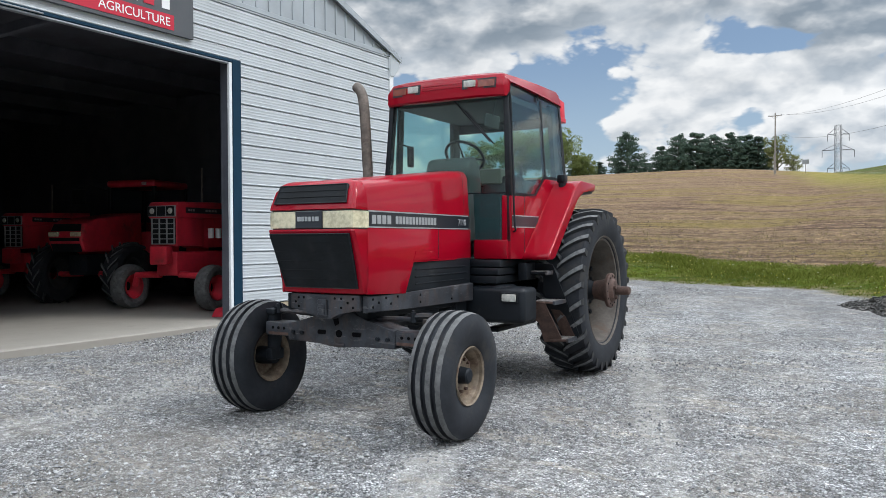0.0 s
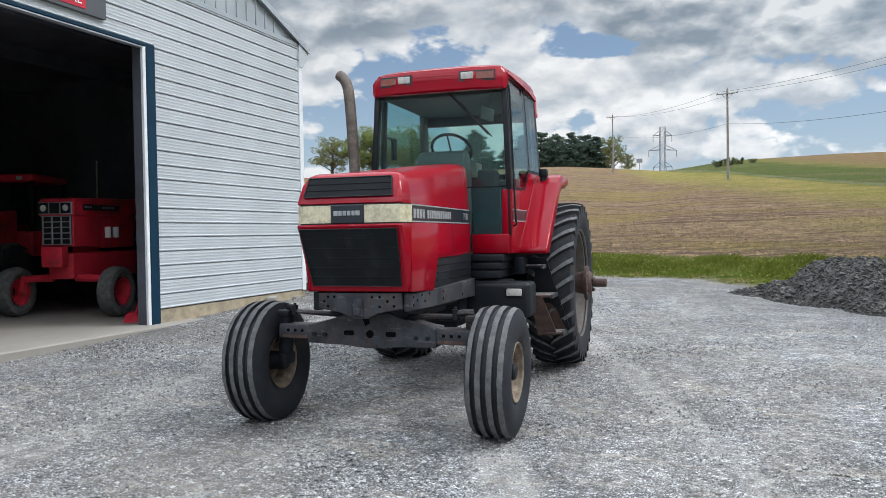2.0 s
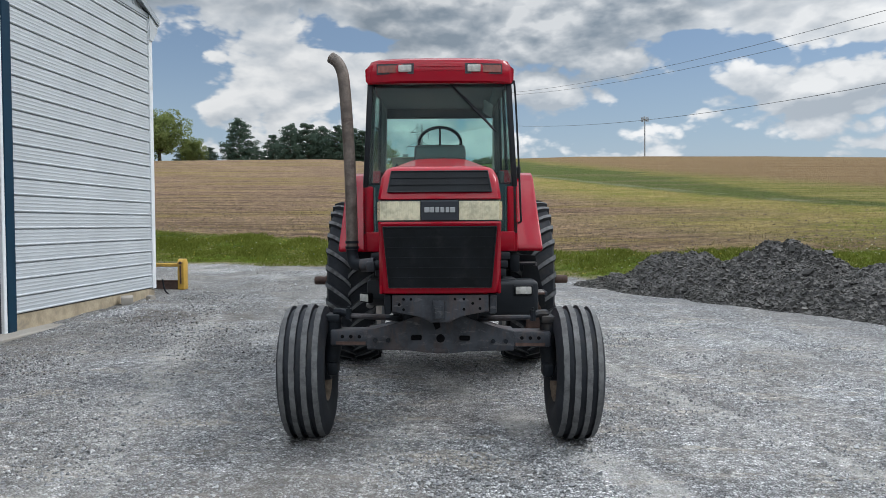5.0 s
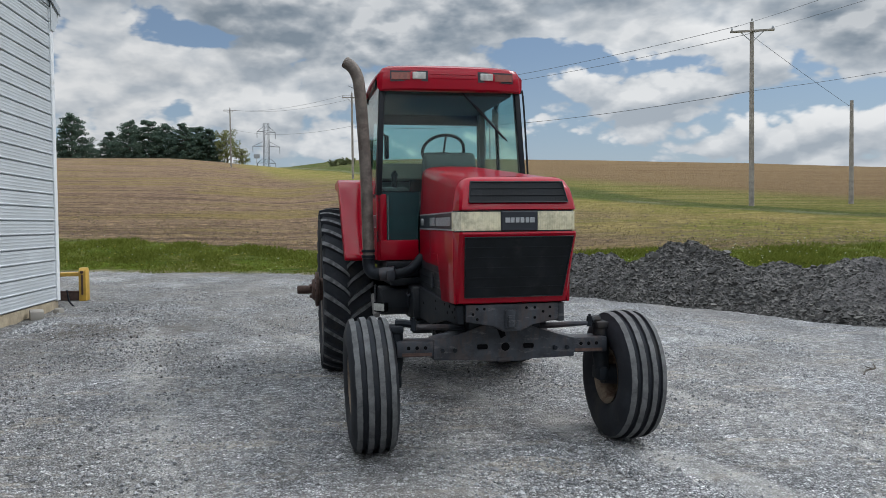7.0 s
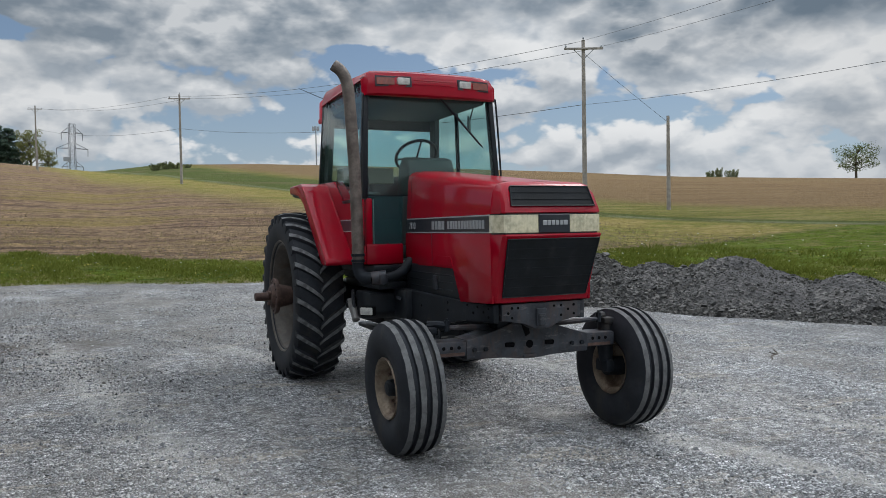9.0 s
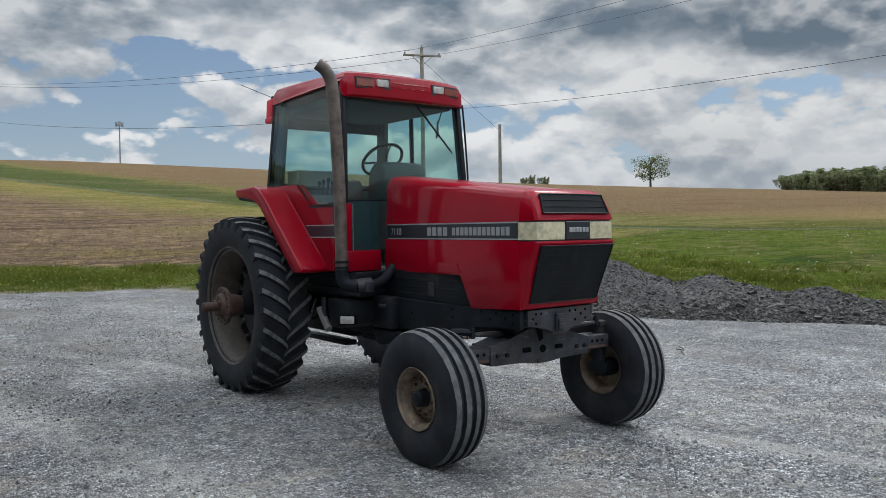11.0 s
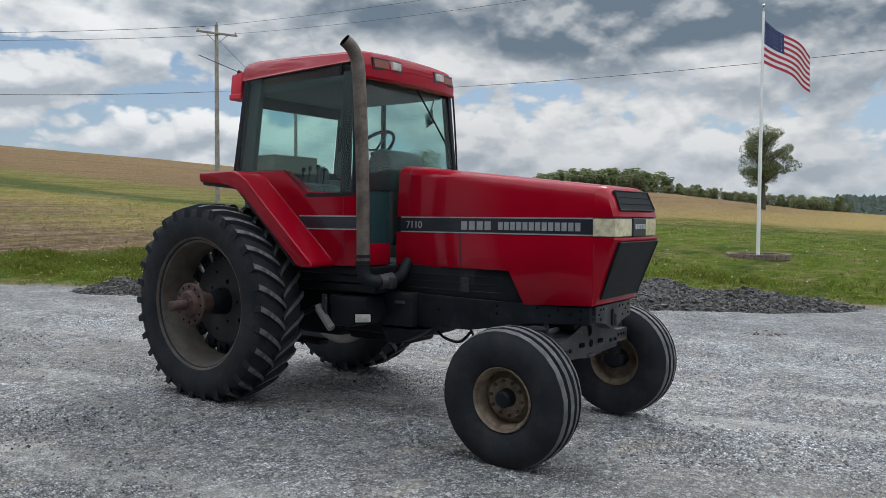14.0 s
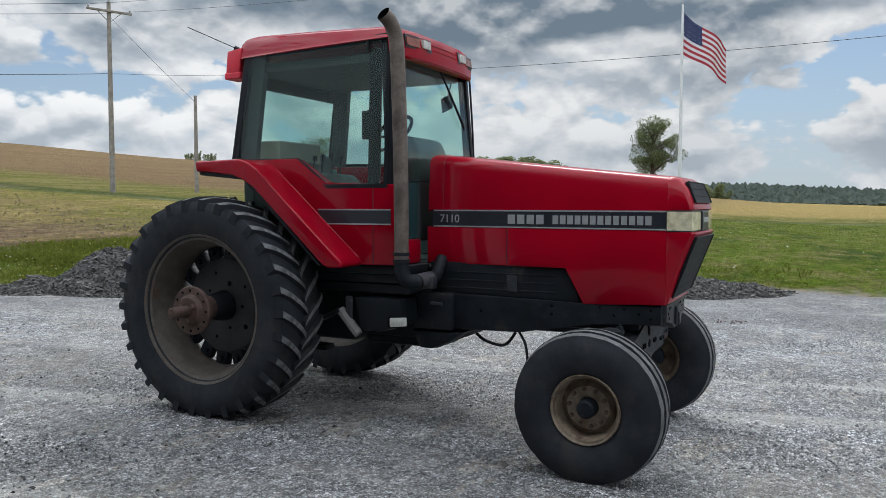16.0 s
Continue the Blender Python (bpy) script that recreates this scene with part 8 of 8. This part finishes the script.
def pine_tree(seed, h, w, n=2600):
    rng = np.random.default_rng(seed)
    bm = bm_new()
    tube(bm, [(0, 0, -0.4), (0.05, 0, h * 0.5), (0, 0.05, h * 0.97)], [0.022 * h, 0.014 * h, 0.003 * h], 8)
    cen, rad = [], []
    for i in range(16):
        t = 0.13 + 0.84 * i / 15
        reach = w * 0.5 * (1 - ((t - 0.28) / 0.76) ** 2 * (1 if t > 0.28 else 0.4)) ** 0.8 * rng.uniform(0.62, 1.20)
        m = max(3, int(7 * (1 - t) + 3))
        for j in range(m):
            a = 2 * math.pi * (j + rng.uniform(-0.25, 0.25)) / m + i
            tip = Vector((reach * math.cos(a), reach * math.sin(a), h * t + h * rng.uniform(-0.035, 0.055)))
            tube(bm, [(0, 0, h * t - 0.02 * h), tip * 0.5 + Vector((0, 0, h * t * 0.5 - 0.008 * h)), tip], [0.006 * h, 0.004 * h, 0.0015 * h], 4)
            for s in (0.45, 0.72, 0.98):
                cen.append((tip.x * s, tip.y * s, h * t + (tip.z - h * t) * s))
                rad.append(w * rng.uniform(0.075, 0.125))
    cen.append((0, 0, h * 0.97))
    rad.append(w * 0.06)
    q, f = leaf_cloud(rng, np.array(cen), np.array(rad), n, 0.0155 * h, 0.52)
    return finish(bm, "trunk", M["bark"]), arrays("crown", q.tolist(), f.tolist(), M["needle"])


def shrub_clump(seed, h, w, leaf_mat, n, size):
    """Many thin stems fanning up from the ground, leafy from near the foot to the uneven top."""
    rng = np.random.default_rng(seed)
    bm = bm_new()
    cen, rad = [], []
    for i in range(13):
        a, lean = rng.uniform(0, 2 * math.pi), rng.uniform(0.05, 0.5) * w
        top = Vector((lean * math.cos(a), lean * math.sin(a), h * rng.uniform(0.62, 0.98)))
        foot = Vector((lean * 0.45 * math.cos(a), lean * 0.45 * math.sin(a), -0.3))
        tube(bm, [foot, foot.lerp(top, 0.5), top], [0.012 * h, 0.009 * h, 0.003 * h], 5)
        for q in (0.18, 0.36, 0.54, 0.72, 0.88, 1.0):
            p = foot.lerp(top, q)
            cen.append(tuple(p))
            rad.append(w * rng.uniform(0.09, 0.15) * (1.15 - 0.6 * q))
    q, f = leaf_cloud(rng, np.array(cen), np.array(rad), n, size, 1.1)
    return finish(bm, "stems", M["bark"]), arrays("crown", q.tolist(), f.tolist(), leaf_mat)


KINDS = {
    "pine_a": (pine_tree(1, 12, 9.0, 13000), 12), "pine_b": (pine_tree(2, 12, 7.5, 12000), 12), "pine_c": (pine_tree(3, 12, 6.0, 10000), 12),
    "leafy_a": (broad_tree(4, 12, 12.0, M["leaf"], 14000, 0.19), 12), "leafy_b": (broad_tree(5, 12, 10.0, M["leaf_light"], 3600, 0.20, 0.9), 12),
    "sparse": (broad_tree(12, 12, 15.0, M["leaf_dark"], 3000, 0.20, 1.0), 12), "tall": (broad_tree(6, 12, 7.6, M["leaf_dark"], 22000, 0.085, 0.55), 12), "bush": (shrub_clump(8, 5, 5.0, M["leaf_pale"], 2600, 0.15), 5), "bush_b": (shrub_clump(9, 5, 5.6, M["leaf_hedge"], 3000, 0.15), 5),
}


def plant(kind, eye, az_deg, dist, el_top, label, group, turn=0.0, wide=1.0, sink=0.0):
    x, y = eye[0] + dist * math.sin(radians(az_deg)), eye[1] + dist * math.cos(radians(az_deg))
    z = on_land(x, y) - sink
    (trunk, crown), h = KINDS[kind]
    s = (1.5 + dist * math.tan(radians(el_top)) - z) / (h * 1.03)
    ob = thing("pine_tree" if "pine" in kind else "shrub" if "bush" in kind else "tree", pose(x, y, z, 0, 0, turn), label, "shrub" if "bush" in kind else "tree", group)
    for nm, me in (("stems" if "bush" in kind else "trunk", trunk), ("crown", crown)):
        o = new(nm, me)
        o.parent = ob
        o.scale = (s * wide, s * wide, s)


E0, E3, E10, E12, E14 = (0, 0), (-2.5, -0.7), (-7.3, 0.2), (-8.7, 1.1), (-9.3, 2.0)
PINES = "pines on the ridge"
for kind, a, d, e, t, wd in (("pine_a", -18.7, 200, 7.47, 10, 1.0), ("pine_b", -16.3, 205, 6.5, 40, 1.05), ("pine_a", -15.1, 200, 7.2, 80, 1.05), ("pine_b", -13.9, 202, 7.35, 120, 1.2), ("pine_a", -12.8, 205, 7.1, 200, 1.1),
                             ("pine_c", -11.7, 200, 7.25, 260, 1.3), ("pine_b", -10.7, 204, 7.0, 300, 1.3), ("pine_c", -9.9, 203, 6.9, 330, 1.3), ("pine_b", -17.5, 212, 5.6, 15, 1.4), ("pine_c", -20.6, 210, 5.5, 50, 1.5), ("pine_c", -22.3, 212, 5.7, 70, 1.5)):
    plant(kind, E0, a, d, e, "dark green pine on the field ridge", PINES, t, wd)
LEAFY = "trees on the ridge"
for kind, eye, a, d, e, t, wd in (("leafy_b", E0, -8.7, 200, 7.15, 0, 0.85), ("leafy_b", E0, -7.7, 198, 5.7, 60, 0.9), ("leafy_a", E3, -25.6, 195, 8.0, 0, 1.15), ("leafy_a", E3, -23.3, 197, 8.1, 100, 1.1), ("leafy_b", E3, -28.5, 196, 7.6, 200, 1.2), ("leafy_a", E0, -21.8, 205, 6.2, 30, 0.8)):
    plant(kind, eye, a, d, e, "green spring tree on the field ridge", LEAFY, t, wd)
plant("sparse", E10, 49.6, 190, 5.25, "round open-crowned tree on the skyline", LEAFY, 30, 1.05)
plant("tall", E14, 74.4, 130, 7.0, "tall sparse spring tree by the hedgerow", LEAFY, 10, 1.0)
HEDGE = "hedgerow shrubs"
for i, (a, e) in enumerate(((40.6, 3.7), (41.2, 3.85), (42.0, 3.75))):
    plant("bush" if i % 2 else "bush_b", E10, a, 190 + i, e, "pale green shrub on the field edge", HEDGE, 37 * i, 1.1)
for i, (a, e) in enumerate(((-0.6, 4.82), (0.1, 4.96), (0.7, 4.90), (1.5, 4.80))):
    plant("bush_b", E3, a, 150 + 3 * i, e, "low green shrub on the grass bank", HEDGE, 41 * i, 2.0)
for i in range(36):
    a = 59.6 + 0.56 * i + 0.12 * math.sin(i * 2.3)
    e = float(np.interp(a, [59.6, 61, 65, 67, 68, 73, 76, 79.5], [3.2, 3.6, 3.65, 3.1, 2.55, 1.9, 1.6, 1.35])) + 0.16 * math.sin(i * 1.9) + 0.10 * math.sin(i * 4.1)
    plant("bush" if i % 3 == 0 else "bush_b", E14, a, 180 + 5 * (i % 3), e, "green hedgerow shrub along the field edge", HEDGE, 53 * i, 2.3)


def build_far_hill():
    rng = np.random.default_rng(31)
    n = 5200
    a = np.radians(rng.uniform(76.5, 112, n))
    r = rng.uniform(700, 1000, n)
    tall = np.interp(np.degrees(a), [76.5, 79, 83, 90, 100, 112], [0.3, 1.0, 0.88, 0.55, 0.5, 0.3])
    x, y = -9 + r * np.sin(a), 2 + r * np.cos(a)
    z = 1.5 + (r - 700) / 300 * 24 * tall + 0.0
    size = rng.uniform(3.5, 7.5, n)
    scatter_rocks("far_wood", x, y, z, size, M["needle_far"], "distant wooded hill, paled with painted haze", "woods", 33)


# Leaf colour is paled and blued to carry the distance haze.
M["needle_far"] = leaf("haze_painted_far_woods", (0.115, 0.145, 0.125), (0.155, 0.180, 0.150))
build_far_hill()


def build_litter():
    st = thing("stick", pose(0.75, 7.1, on_land(0.75, 7.1), 0, 0, 40), "dark broken stick lying on the gravel", "stick")
    bm = bm_new()
    tube(bm, smooth_path([(-0.32, 0.0, 0.012), (-0.1, 0.03, 0.02), (0.12, -0.01, 0.014), (0.30, 0.05, 0.03)], 4), [0.008] * 13, 6)
    tube(bm, [(0.05, 0.0, 0.016), (0.14, 0.09, 0.02)], 0.006, 5)
    part("branch", bm, M["bark"], st)
    rng = np.random.default_rng(41)
    x, y = rng.normal(3.6, 0.18, 26), rng.normal(5.4, 0.12, 26)
    scatter_rocks("rust_clods", x, y, land(x, y), rng.uniform(0.012, 0.03, 26), M["rust"], "small patch of reddish crumbs on the gravel", "debris", 4)


build_litter()
